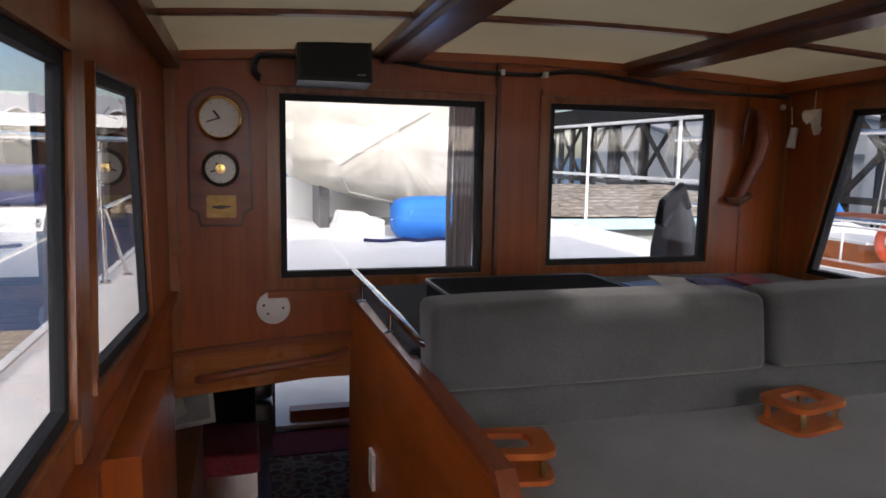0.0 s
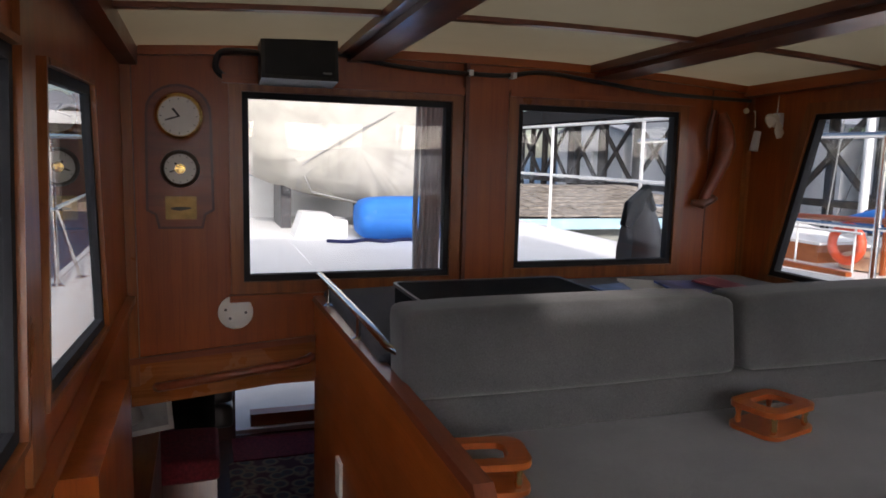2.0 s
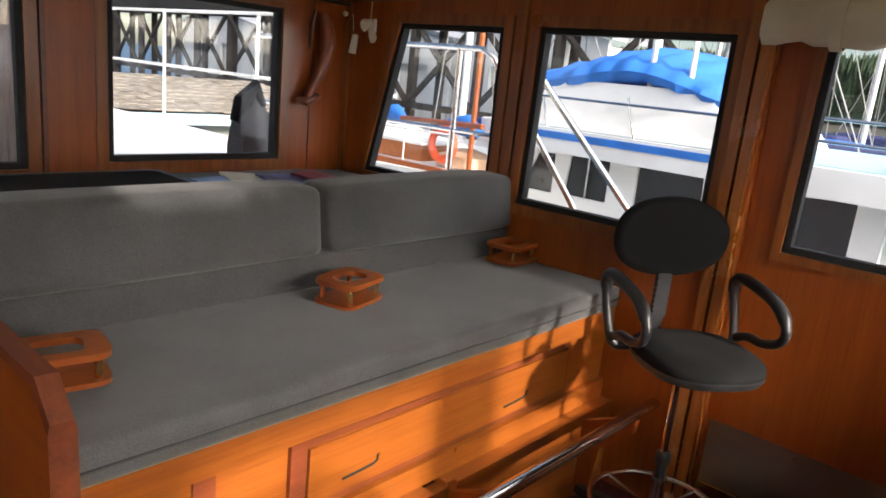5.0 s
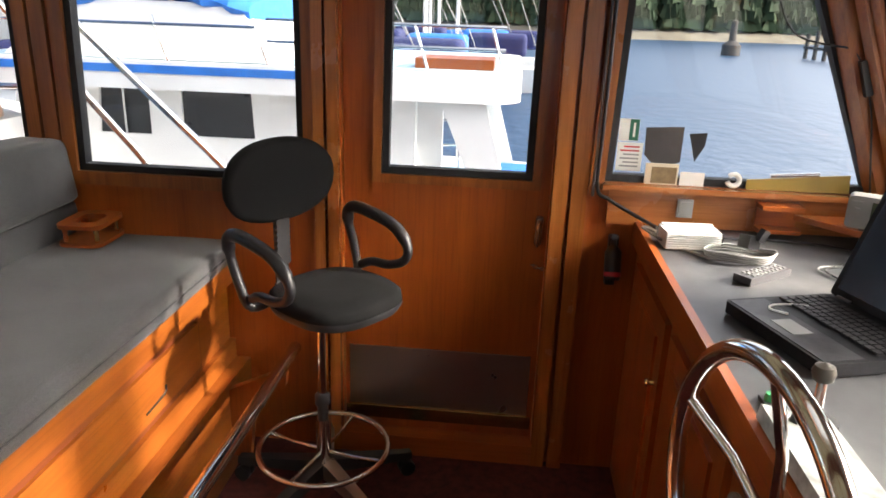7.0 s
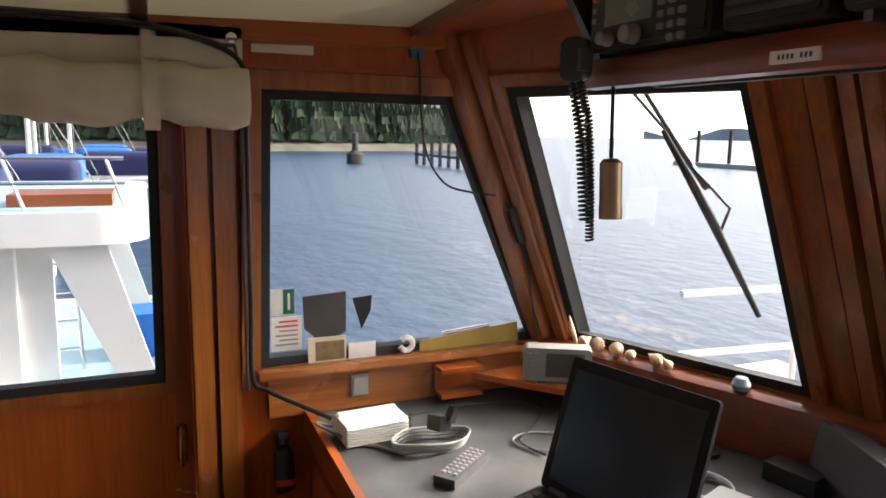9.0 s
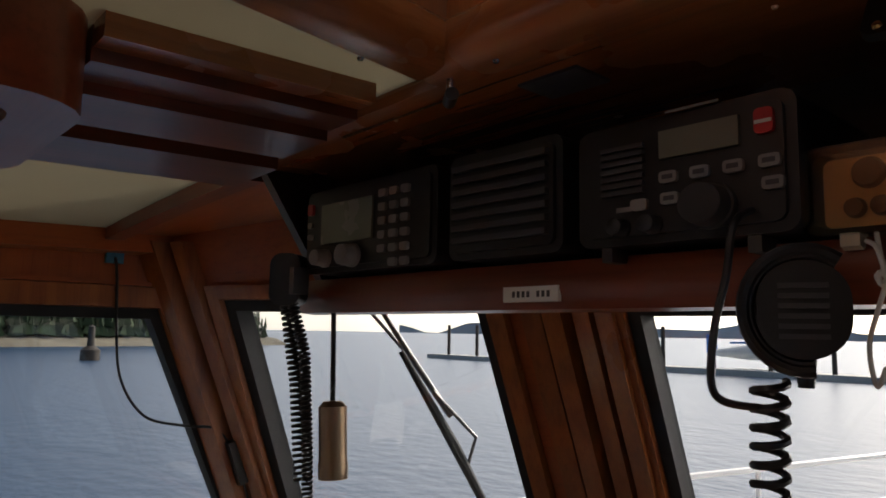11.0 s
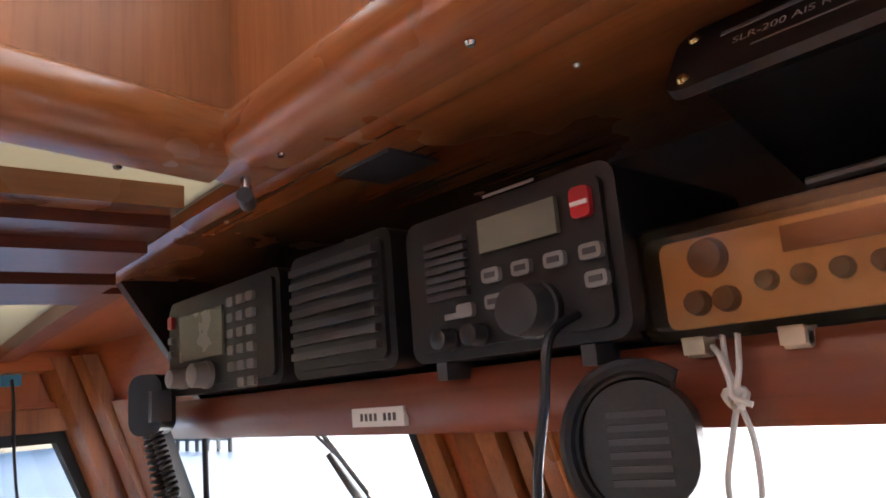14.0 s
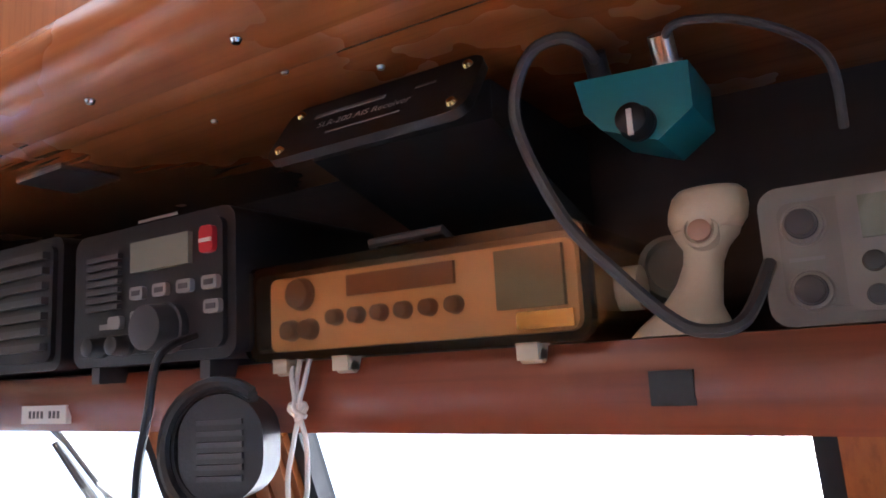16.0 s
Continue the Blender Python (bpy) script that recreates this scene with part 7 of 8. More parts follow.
for i, (y, k) in enumerate(((6.02, 0.05), (6.03, 0.3), (6.06, 0.55), (6.12, 0.75), (6.22, 0.88), (6.4, 0.97), (6.55, 1.0), (6.8, 1.02), (7.05, 1.0), (7.3, 0.9), (7.5, 0.6))):
    rr = []
    for j, p in enumerate(loop):
        q = mid + (p - mid) * k
        w = 0.045 * noise.noise(Vector((q.x * 3.5 + q.y * 2.0, q.y * 6.0 - q.x * 3, y))) + 0.02 * abs(noise.noise(Vector((q.x * 9, q.y * 12, y * 3)))) + 0.006 * abs(math.sin(j * 0.9)) * (q.y < 1.3)
        rr.append((q.x + w * 0.5, y + w, q.y + w * 0.4 * (k > 0.5)))
    rings.append(rr)
loft(bm, rings)
part("cover", bm, tarp, t, "creased cream cover", smooth=35)
for pts in ([(0.30, 6.16, 1.72), (0.45, 6.05, 1.45), (0.60, 6.17, 1.16)], [(0.52, 6.03, 1.36), (0.9, 5.99, 1.6), (1.40, 6.10, 1.86)], [(0.60, 6.16, 1.15), (0.95, 6.16, 1.07), (1.22, 6.2, 0.99)], [(1.40, 6.1, 1.86), (1.45, 6.1, 1.5), (1.47, 6.16, 1.42)]):
    bm = B()
    tube(bm, pts, 0.006, 6)
    part("lashing", bm, grey_plastic, t, "grey lashing line")
part("cradle_board", boxes((-0.1, 1.7, 7.44, 7.48, 0.842, 1.22)), gelcoat, t, "white board closing the cradle")
for x, y in ((0.45, 6.8), (1.15, 6.8)):
    part("chock", boxes((x - 0.04, x + 0.04, y - 0.3, y + 0.3, 0.84, 1.2)), dark_grey, t, "dark cradle chock")
bm = B()
cushion(bm, 0.86, 1.60, 5.62, 5.95, 0.842, 1.11, 0.03, 0.10)
solid("blue_bag", bm, blue_canvas, "long bright blue canvas bag on deck", "bag", smooth=70)
t = thing("deck_box", (0.6, 5.9, 0.84), "white plastic deck box with a sloped end", "box")
bm = B()
prism(bm, [(0.44, 0.841), (0.82, 0.841), (0.82, 0.96), (0.72, 0.97), (0.70, 1.0), (0.50, 1.015)], lambda u, v, q: Vector((u, q, v)), 5.85, 6.15)
part("body", bm, gelcoat, t, bevel=0.01)
cable("deck_line", [(0.62, 5.55, 0.852), (0.75, 5.48, 0.852), (0.9, 5.56, 0.852), (1.0, 5.47, 0.852), (1.15, 5.55, 0.852), (1.32, 5.5, 0.852)], 0.012, navy_canvas, "dark blue line lying on the white deck", "rope")
pole_grey = surface("grey covered poles", (0.42, 0.41, 0.40), 0.6, vary=0.2)
t = thing("furled_poles", (0.75, 3.75, 0.84), "bundle of grey covered poles beside the window", "poles")
for k in range(6):
    bm = B()
    x = 0.675 + 0.022 * k
    tube(bm, [(x - 0.01 * (k % 2), 3.62 + 0.02 * (k % 3), 0.84), (x + 0.008 * math.sin(k), 3.64, 1.2), (x + 0.01, 3.63, 1.9)], 0.012, 8)
    part("pole", bm, pole_grey, t)
t = thing("covered_outboard", (1.9, 3.8, 0.84), "grey hooded cover standing on deck", "cover")
bm = B()
loft(bm, [[(1.93 + r * math.cos(2 * math.pi * q / 14) * (1 + 0.12 * math.sin(3 * q)), 3.85 + 0.7 * r * math.sin(2 * math.pi * q / 14), z) for q in range(14)] for r, z in ((0.12, 0.84), (0.12, 1.0), (0.10, 1.12), (0.07, 1.20), (0.03, 1.26))])
part("cover", bm, dark_grey, t, smooth=50)
bm = B()
tube(bm, [(1.80, 3.78, 1.12), (1.84, 3.78, 1.22), (1.92, 3.8, 1.30), (1.98, 3.82, 1.2)], [0.03, 0.05, 0.03, 0.02], 8)
part("hood", bm, black_cloth, t)
t = thing("deck_rail", (2.6, 6, 0.84), "thin white guard rail round the boat deck", "rail")
for z in (1.30, 1.72):
    bm = B()
    tube(bm, [(2.70, 3.6, z), (2.70, 5.6, z), (2.66, 7.5, z), (0.9, 7.54, z), (-0.9, 7.5, z)], 0.012, 8)
    part("rail", bm, gelcoat, t)
for x, y in ((2.70, 3.9), (2.70, 5.0), (2.68, 6.3), (2.66, 7.5), (1.5, 7.53), (0.3, 7.53), (-0.9, 7.5)):
    bm = B()
    cyl(bm, (x, y, 0.83), (x, y, 1.73), 0.013, seg=8)
    part("stanchion", bm, gelcoat, t)

# ---- neighbouring trawler to port ----
TX = 6.5


def tw(u, v, w):
    return Vector((TX - w, u, v))


t = thing("white_trawler", (TX + 1.2, 3.5, WZ), "white trawler yacht with blue flybridge canvas alongside", "boat")
bm = B()
loft(bm, [[(TX - 0.55 * s, y, WZ), (TX + 3.2 - 0.5 * (1 - s), y, WZ), (TX + 3.3, y, zt), (TX - 0.65 * s, y, zt)] for y, s, zt in ((0.15, 0.95, -0.45), (2, 1.0, -0.4), (6, 1.0, -0.2), (9.5, 0.5, 0.25), (11.5, -1.8, 0.6))])
part("hull", bm, gelcoat, t, bevel=0.03)
part("rub_rail", boxes((TX - 0.70, TX - 0.62, 0.16, 6.2, -0.42, -0.34)), teak_y, t, "varnished rub rail", bevel=0.01)
part("cockpit_sole", boxes((TX - 0.5, TX + 3.0, 0.25, 1.74, -0.44, -0.40)), pale_blue, t, "pale blue cockpit sole")
bm = B()
slab(bm, [(1.75, -0.5), (5.7, -0.35), (5.25, 0.78), (1.75, 0.78)],
     [[(1.98, 0.26), (2.42, 0.26), (2.42, 0.72), (1.98, 0.74)], [(3.28, 0.30), (3.98, 0.30), (3.98, 0.76), (3.30, 0.76)], [(4.30, 0.30), (4.82, 0.30), (4.78, 0.74), (4.30, 0.74)], [(4.98, 0.28), (5.40, 0.28), (5.20, 0.72), (4.98, 0.72)]], tw, -0.06, 0)
part("cabin_side", bm, gelcoat, t)
for pl in ([(1.96, 0.24), (2.44, 0.24), (2.44, 0.75), (1.96, 0.76)], [(3.26, 0.28), (4.0, 0.28), (4.0, 0.77), (3.26, 0.77)], [(4.28, 0.28), (4.84, 0.28), (4.8, 0.76), (4.28, 0.76)], [(4.96, 0.26), (5.42, 0.26), (5.22, 0.74), (4.96, 0.74)]):
    bm = B()
    prism(bm, pl, tw, -0.055, -0.03)
    part("window", bm, dark_glass, t, "dark tinted window")
part("window_bar", boxes((TX - 0.02, TX + 0.02, 4.53, 4.55, 0.30, 0.74)), chrome, t)
part("cabin_body", boxes((TX + 0.07, TX + 2.6, 1.80, 5.2, -0.5, 0.77)), gelcoat, t)
bm = B()
prism(bm, rounded(0.80, 5.9, TX - 0.45, TX + 3.0, 0.35), lambda u, v, q: Vector((v, u, q)), 0.78, 1.02)
part("cabin_top", bm, gelcoat, t, "white cabin top with pale blue deck", bevel=0.04)
bm = B()
prism(bm, rounded(0.95, 5.75, TX - 0.3, TX + 2.85, 0.3), lambda u, v, q: Vector((v, u, q)), 1.02, 1.03)
part("top_deck_paint", bm, pale_blue, t, "pale blue deck paint")
part("blue_stripe", boxes((TX - 0.462, TX - 0.45, 2.6, 5.5, 0.92, 0.99)), blue_canvas, t, "blue stripe")
bm = B()
loft(bm, [[(TX - 0.32, 3.0, 1.03), (TX - 0.32, 5.45, 1.03), (TX + 2.8, 5.45, 1.03), (TX + 2.8, 3.0, 1.03)], [(TX - 0.18, 3.3, 1.52), (TX - 0.18, 4.95, 1.52), (TX + 2.6, 4.95, 1.52), (TX + 2.6, 3.3, 1.52)]])
part("flybridge", bm, gelcoat, t, "white moulded flybridge", bevel=0.05)
bm = B()
rings = []
for i in range(27):
    f = i / 26
    y = 3.2 + 2.15 * f
    z0 = 1.36 + 0.26 * math.sin(math.pi * min(1, 0.15 + 0.75 * f)) - 0.03 * math.cos(8 * f)
    rr = []
    for j in range(24):
        a = 2 * math.pi * j / 24
        w = 0.05 * noise.noise(Vector((i * 0.5, j * 0.9, 2.0))) + 0.025 * math.sin(i * 1.9 + 2 * math.cos(a))
        rr.append((TX + 1.2 + (1.45 + w) * math.cos(a), y, z0 + (0.20 + 0.10 * math.sin(math.pi * f) + w) * max(-0.35, math.sin(a))))
    rings.append(rr)
loft(bm, rings)
part("canvas", bm, blue_canvas, t, "bright blue canvas cover with loose folds", smooth=45)
for y0, y1, z in ((0.95, 3.0, 1.40), (0.95, 3.0, 1.22), (3.1, 5.4, 1.33)):
    bm = B()
    tube(bm, [(TX - 0.36, y0, z), (TX - 0.36, y1, z)], 0.014, 8)
    part("top_rail", bm, chrome, t)
for y in (0.95, 1.6, 2.3, 3.0, 3.9, 4.9):
    bm = B()
    cyl(bm, (TX - 0.36, y, 1.02), (TX - 0.36, y + 0.12, 1.40), 0.013, seg=8)
    part("stanchion", bm, chrome, t)
for y in (3.95, 3.55):
    bm = B()
    cyl(bm, (TX - 0.1, y, 1.02), (TX - 0.1, y, 4.5), 0.03, 0.02, 8)
    part("pole", bm, gelcoat, t)
part("teak_box", boxes((TX - 0.1, TX + 0.5, 1.05, 1.75, 1.03, 1.12)), teak_y, t, "varnished locker lid", bevel=0.01)
for xo in (0.0, 2.3):
    bm = B()
    prism(bm, [(0.72, -0.55), (0.95, -0.55), (1.50, 0.78), (1.10, 0.78)], lambda u, v, q: Vector((TX - 0.3 + xo + q, u, v)), 0, 0.07)
    part("strut", bm, gelcoat, t, "white slanted overhang strut", bevel=0.02)
bm = B()
for q in range(5):
    cyl(bm, (TX + 0.4, 1.35, -0.45 + 0.24 * q), (TX + 0.4, 1.6, -0.45 + 0.24 * q), 0.012, seg=6)
cyl(bm, (TX + 0.4, 1.35, -0.55), (TX + 0.4, 1.40, 0.78), 0.014, seg=6)
cyl(bm, (TX + 0.4, 1.62, -0.55), (TX + 0.4, 1.60, 0.78), 0.014, seg=6)
part("ladder", bm, chrome, t)
part("door_frame", boxes((TX + 0.05, TX + 0.12, 1.50, 1.74, -0.5, 0.77)), gelcoat, t)

part("stern_coaming", boxes((TX - 0.5, TX + 3.0, 0.16, 0.24, -0.46, 0.02)), gelcoat, t, "white stern coaming", bevel=0.02)
part("coaming_cap", boxes((TX - 0.52, TX + 3.02, 0.14, 0.26, 0.021, 0.05)), teak_x, t, "varnished coaming cap", bevel=0.008)
part("cabin_door", boxes((TX + 0.85, TX + 1.45, 1.765, 1.80, -0.40, 0.72)), dark_glass, t, "dark cabin door")
part("cockpit_bin", boxes((TX + 0.55, TX + 1.0, 0.6, 1.0, -0.395, 0.0)), blue_canvas, t, "blue covered bin", bevel=0.04)


# ---- sailing boats, docks and far shore ----
def sailboat(x, y, length, mast, hullmat, canvasmat, seed):
    rr = random.Random(seed)
    t = thing("sailboat", (x, y, WZ), "moored sailing boat with tall bare mast", "boat", "moored sailing boats")
    bm = B()
    loft(bm, [[(x + w * c, y + length * f, WZ + h * (1 if s else 0)) for c, s in ((-0.6, 0), (0.6, 0), (1, 1), (-1, 1))] for f, w, h in ((-0.5, 0.9, 1.0), (-0.1, 1.4, 0.95), (0.25, 1.2, 1.05), (0.5, 0.08, 1.3))])
    part("hull", bm, hullmat, t, bevel=0.03)
    bm = B()
    loft(bm, [[(x - w, y + f, WZ + 0.9), (x + w, y + f, WZ + 0.9), (x + w * 0.8, y + f, WZ + h), (x - w * 0.8, y + f, WZ + h)] for f, w, h in ((-length * 0.2, 0.9, 1.5), (length * 0.15, 0.8, 1.45), (length * 0.25, 0.5, 1.1))])
    part("cabin", bm, gelcoat, t, bevel=0.03)
    bm = B()
    cyl(bm, (x, y + 0.5, WZ + 1.2), (x + rr.uniform(-0.1, 0.1), y + 0.5, WZ + mast), 0.10, 0.07, 10)
    part("mast", bm, gelcoat, t, "pale mast")
    for f in (0.55, 0.8):
        bm = B()
        cyl(bm, (x - 0.8, y + 0.5, WZ + mast * f), (x + 0.8, y + 0.5, WZ + mast * f), 0.025, seg=6)
        part("spreader", bm, gelcoat, t)
    for e in ((0, length * 0.5), (0, -length * 0.5), (-1.2, 0.4), (1.2, 0.4)):
        bm = B()
        cyl(bm, (x + e[0], y + e[1], WZ + 1.1), (x, y + 0.5, WZ + mast * 0.97), 0.014, seg=5)
        part("stay", bm, grey_plastic, t)
    bm = B()
    tube(bm, [(x, y + 0.4, WZ + 2.0), (x + 0.05, y - length * 0.2, WZ + 1.95), (x, y - length * 0.42, WZ + 1.9)], [0.10, 0.20, 0.08], 8)
    part("boom_cover", bm, canvasmat, t, "furled sail under its cover")
    bm = B()
    cushion(bm, x - 0.9, x + 0.9, y - length * 0.42, y - length * 0.15, WZ + 1.45, WZ + 2.3, 0.05, 0.2)
    part("spray_hood", bm, canvasmat, t, smooth=60)


spots = [(13, 6.8), (17.5, 7.2), (17, 11.5), (21, 8.5), (22, 6.2), (26, 11), (27, 6.0), (31, 4.2), (32, 10), (36, 4.6), (38, 3.4), (41, 9), (44, 5), (13.5, 12)]
for i, (x, y) in enumerate(spots):
    sailboat(x, y, 8.0 + (i * 7) % 3, 10.5 + (i * 5) % 4, gelcoat, navy_canvas if i % 3 else blue_canvas, i)
t = thing("wooden_boat", (6.6, 7.5, WZ), "small varnished wooden boat with blue covers", "boat")
bm = B()
loft(bm, [[(x - w, y, WZ), (x + w, y, WZ), (x + w * 1.1, y, zt), (x - w * 1.1, y, zt)] for x, y, w, zt in ((6.0, 5.6, 0.5, 0.42), (6.4, 6.8, 1.0, 0.40), (6.6, 8.0, 0.95, 0.36), (6.8, 8.8, 0.7, 0.4))])
part("hull", bm, gelcoat, t, bevel=0.03)
part("cabin", boxes((6.0, 6.6, 6.55, 7.3, 0.40, 0.60)), surface("orange varnish", (0.42, 0.13, 0.04), 0.3), t, "bright varnished cabin", bevel=0.03)
part("cabin_top", boxes((5.96, 6.64, 6.5, 7.35, 0.601, 0.63)), gelcoat, t, "white cabin top", bevel=0.01)
part("hatch_box", boxes((6.1, 6.4, 7.5, 7.9, 0.40, 0.52)), teak_y, t, bevel=0.01)
bm = B()
tube(bm, [(5.82, 6.05 + 0.17 * math.cos(q), 0.68 + 0.17 * math.sin(q)) for q in [2 * math.pi * i / 20 for i in range(20)]], 0.045, 10, ring=True)
part("life_ring", bm, surface("orange life ring", (0.75, 0.10, 0.03), 0.5), t, "orange life ring")
part("toe_rail", boxes((5.45, 5.52, 5.7, 8.2, 0.40, 0.46)), teak_y, t, "varnished toe rail", bevel=0.008)
bm = B()
tube(bm, [(5.6, 5.7, 0.82), (5.62, 7.0, 0.80), (5.7, 8.4, 0.82)], 0.012, 8)
part("guard_wire", bm, gelcoat, t)
bm = B()
turned(bm, pose(6.2, 6.0, 0.43), [(0.35, 0), (0.33, 0.12), (0.1, 0.2), (0.001, 0.21)], 20)
part("dome", bm, surface("tan dome", (0.62, 0.4, 0.25), 0.4), t, "tan rounded hatch")
for y in (6.0, 7.2):
    bm = B()
    tube(bm, [(6.0, y - 0.3, 0.86), (6.15, y, 0.90), (6.2, y + 0.4, 0.86)], [0.06, 0.13, 0.06], 10)
    part("sail_bag", bm, blue_canvas, t, "blue sail bag")
bm = B()
cyl(bm, (5.9, 5.7, 0.4), (5.9, 5.7, 5.5), 0.03, seg=8)
part("mast", bm, teak_z, t)
bm = B()
tube(bm, [(5.7, 5.4, 0.95), (6.0, 7.0, 0.88), (6.4, 8.6, 0.9)], 0.03, 8)
part("boom", bm, teak_y, t)
for y in (5.9, 6.6, 7.4):
    bm = B()
    cyl(bm, (5.75, y, 0.42), (5.75, y, 0.85), 0.012, seg=6)
    part("stanchion", bm, gelcoat, t)
# low boathouse with a weathered shingle roof
shingle_mat = surface("weathered grey shingle", (0.20, 0.175, 0.145), 0.9, vary=0.45, scale=9, grain=60, relief=0.8, dirt=(0.34, 0.31, 0.26))
t = thing("boathouse", (4.2, 10.2, WZ), "low floating boathouse with weathered shingle roof and blue fascia", "boathouse")
part("wall", boxes((2.45, 7.05, 9.25, 11.6, WZ + 0.3, 0.54)), surface("grey green siding", (0.30, 0.31, 0.28), 0.8, vary=0.15), t, "grey-green painted wall")
part("float", boxes((2.2, 7.3, 9.0, 11.9, WZ - 0.1, WZ + 0.299)), grey_plank, t)
part("fascia", boxes((2.38, 7.12, 9.0, 9.04, 0.52, 0.66)), pale_blue, t, "pale blue fascia board", bevel=0.005)
bm = B()
prism(bm, [(9.02, 0.665), (11.7, 0.955), (11.7, 0.54), (9.26, 0.545)], lambda u, v, q: Vector((q, u, v)), 2.4, 7.1)
part("roof_deck", bm, timber, t, "dark roof boards")
rs = random.Random(8)
shingle_mesh = []
for k in range(5):
    bm = B()
    wdt = 0.24 + 0.04 * k
    vs = box(bm, 0, wdt - 0.012, 0, 0.36, 0, 0.022)
    for v in vs:
        v.co.z += rs.uniform(-0.006, 0.008)
        v.co.y += rs.uniform(-0.02, 0.01) * (v.co.y < 0.1)
    shingle_mesh.append((wdt, finish(bm, shingle_mat)))
for c in range(10):
    y = 8.98 + 0.27 * c
    x = 2.40 + rs.uniform(0, 0.1)
    while x < 6.9:
        wdt, me = shingle_mesh[rs.randrange(5)]
        ob = new("shingle", me)
        ob.parent, ob.matrix_parent_inverse = t, t.matrix_basis.inverted()
        ob.matrix_basis = pose(x, y, 0.672 + (y - 9.02) * 0.1082 + 0.018 + rs.uniform(0, 0.008), 3.6, 0, rs.uniform(-1.2, 1.2))
        x += wdt

# timber trestle pier
t = thing("trestle_pier", (18, 25, WZ), "dark timber trestle pier with cross bracing", "pier")
part("deck", boxes((16.5, 20, 6, 60, 3.2, 3.9)), timber, t, "dark pier deck")
part("low_beam", boxes((16.6, 16.9, 6, 60, 0.25, 0.45)), timber, t)
part("roof_edge", boxes((15.8, 20.5, 6, 60, 4.6, 4.75)), roof_iron, t)
for k in range(19):
    y = 6.5 + 2.8 * k
    bm = B()
    cyl(bm, (16.8, y, WZ - 0.3), (16.8, y, 3.3), 0.17, seg=8)
    part("pile", bm, timber, t)
    bm = B()
    cyl(bm, (19.4, y + 1.2, WZ - 0.3), (19.4, y + 1.2, 3.3), 0.17, seg=8)
    part("pile", bm, timber, t)
    for a, b in ((0.4, 3.1), (3.1, 0.4)):
        bm = B()
        tube(bm, [(16.65, y, a), (16.65, y + 2.8, b)], 0.10, 6)
        part("brace", bm, timber, t)

def pale_boathouse(y, w, h, m, label):
    t = thing("pale_boathouse", (27, y, WZ), label, "boathouse", "boathouses beyond the pier")
    bm = B()
    slab(bm, [(y, WZ), (y + w, WZ), (y + w, h), (y + w / 2, h + 0.9), (y, h)], [[(y + 0.18 * w, WZ + 0.4), (y + 0.45 * w, WZ + 0.4), (y + 0.45 * w, h - 1.2), (y + 0.18 * w, h - 1.2)], [(y + 0.6 * w, 0.8), (y + 0.8 * w, 0.8), (y + 0.8 * w, h - 1.4), (y + 0.6 * w, h - 1.4)]], lambda u, v, q: Vector((26 + q, u, v)), 0, 0.2)
    part("front_wall", bm, m, t, "pale gable wall with openings")
    part("inside", boxes((26.3, 33, y + 0.2, y + w - 0.2, WZ, h - 0.2)), m, t)
    bm = B()
    prism(bm, [(y - 0.3, h), (y + w / 2, h + 0.95), (y + w + 0.3, h), (y + w + 0.3, h + 0.15), (y + w / 2, h + 1.1), (y - 0.3, h + 0.15)], lambda u, v, q: Vector((q, u, v)), 25.7, 33.4)
    part("roof", bm, roof_iron, t, "metal gable roof")


white_siding = surface("white painted siding", (0.78, 0.78, 0.76), 0.7, vary=0.08, scale=0.8)
for y, w, h, m, lab in ((16, 7.5, 3.4, white_siding, "white boathouse with gable roof beyond the pier"), (24.5, 8, 3.0, gelcoat, "white boathouse with two openings beyond the pier"), (33.5, 7, 3.6, white_siding, "white boathouse with gable roof beyond the pier"), (41.5, 9, 3.2, gelcoat, "white boathouse with two openings beyond the pier")):
    pale_boathouse(y, w, h, m, lab)

# covered moorings to starboard
t = thing("boat_shed", (-16, 42, WZ), "long covered mooring shed with corrugated roof", "shed")
bm = B()
pts_ = []
for i in range(161):
    x = -42 + 40 * i / 160
    pts_.append((x, 0.14 * math.sin(i * 1.25)))
loft(bm, [[(x, 33.5, 3.0 + h) for x, h in pts_] + [(x, 33.5, 2.92 + h) for x, h in reversed(pts_)], [(x, 46, 4.4 + h) for x, h in pts_] + [(x, 46, 4.32 + h) for x, h in reversed(pts_)]])
part("roof", bm, roof_iron, t, "corrugated roof")
part("fascia", boxes((-42, -2, 33.4, 33.5, 2.35, 2.85)), surface("pale fascia", (0.6, 0.6, 0.58), 0.6), t, "pale fascia boards")
part("back_wall", boxes((-42, -2, 46, 46.2, WZ, 4.3)), timber, t, "dark shed back")
part("float", boxes((-42, -2, 38, 40, WZ - 0.2, WZ + 0.4)), grey_plank, t)
for k in range(11):
    bm = B()
    cyl(bm, (-41 + 3.9 * k, 33.8, WZ - 0.3), (-41 + 3.9 * k, 33.8, 2.6), 0.16, seg=8)
    part("post", bm, timber, t)
    if k < 10:
        bm = B()
        tube(bm, [(-41 + 3.9 * k, 33.8, 2.4), (-38.5 + 3.9 * k, 33.8, 1.4)], 0.09, 6)
        part("brace", bm, timber, t)


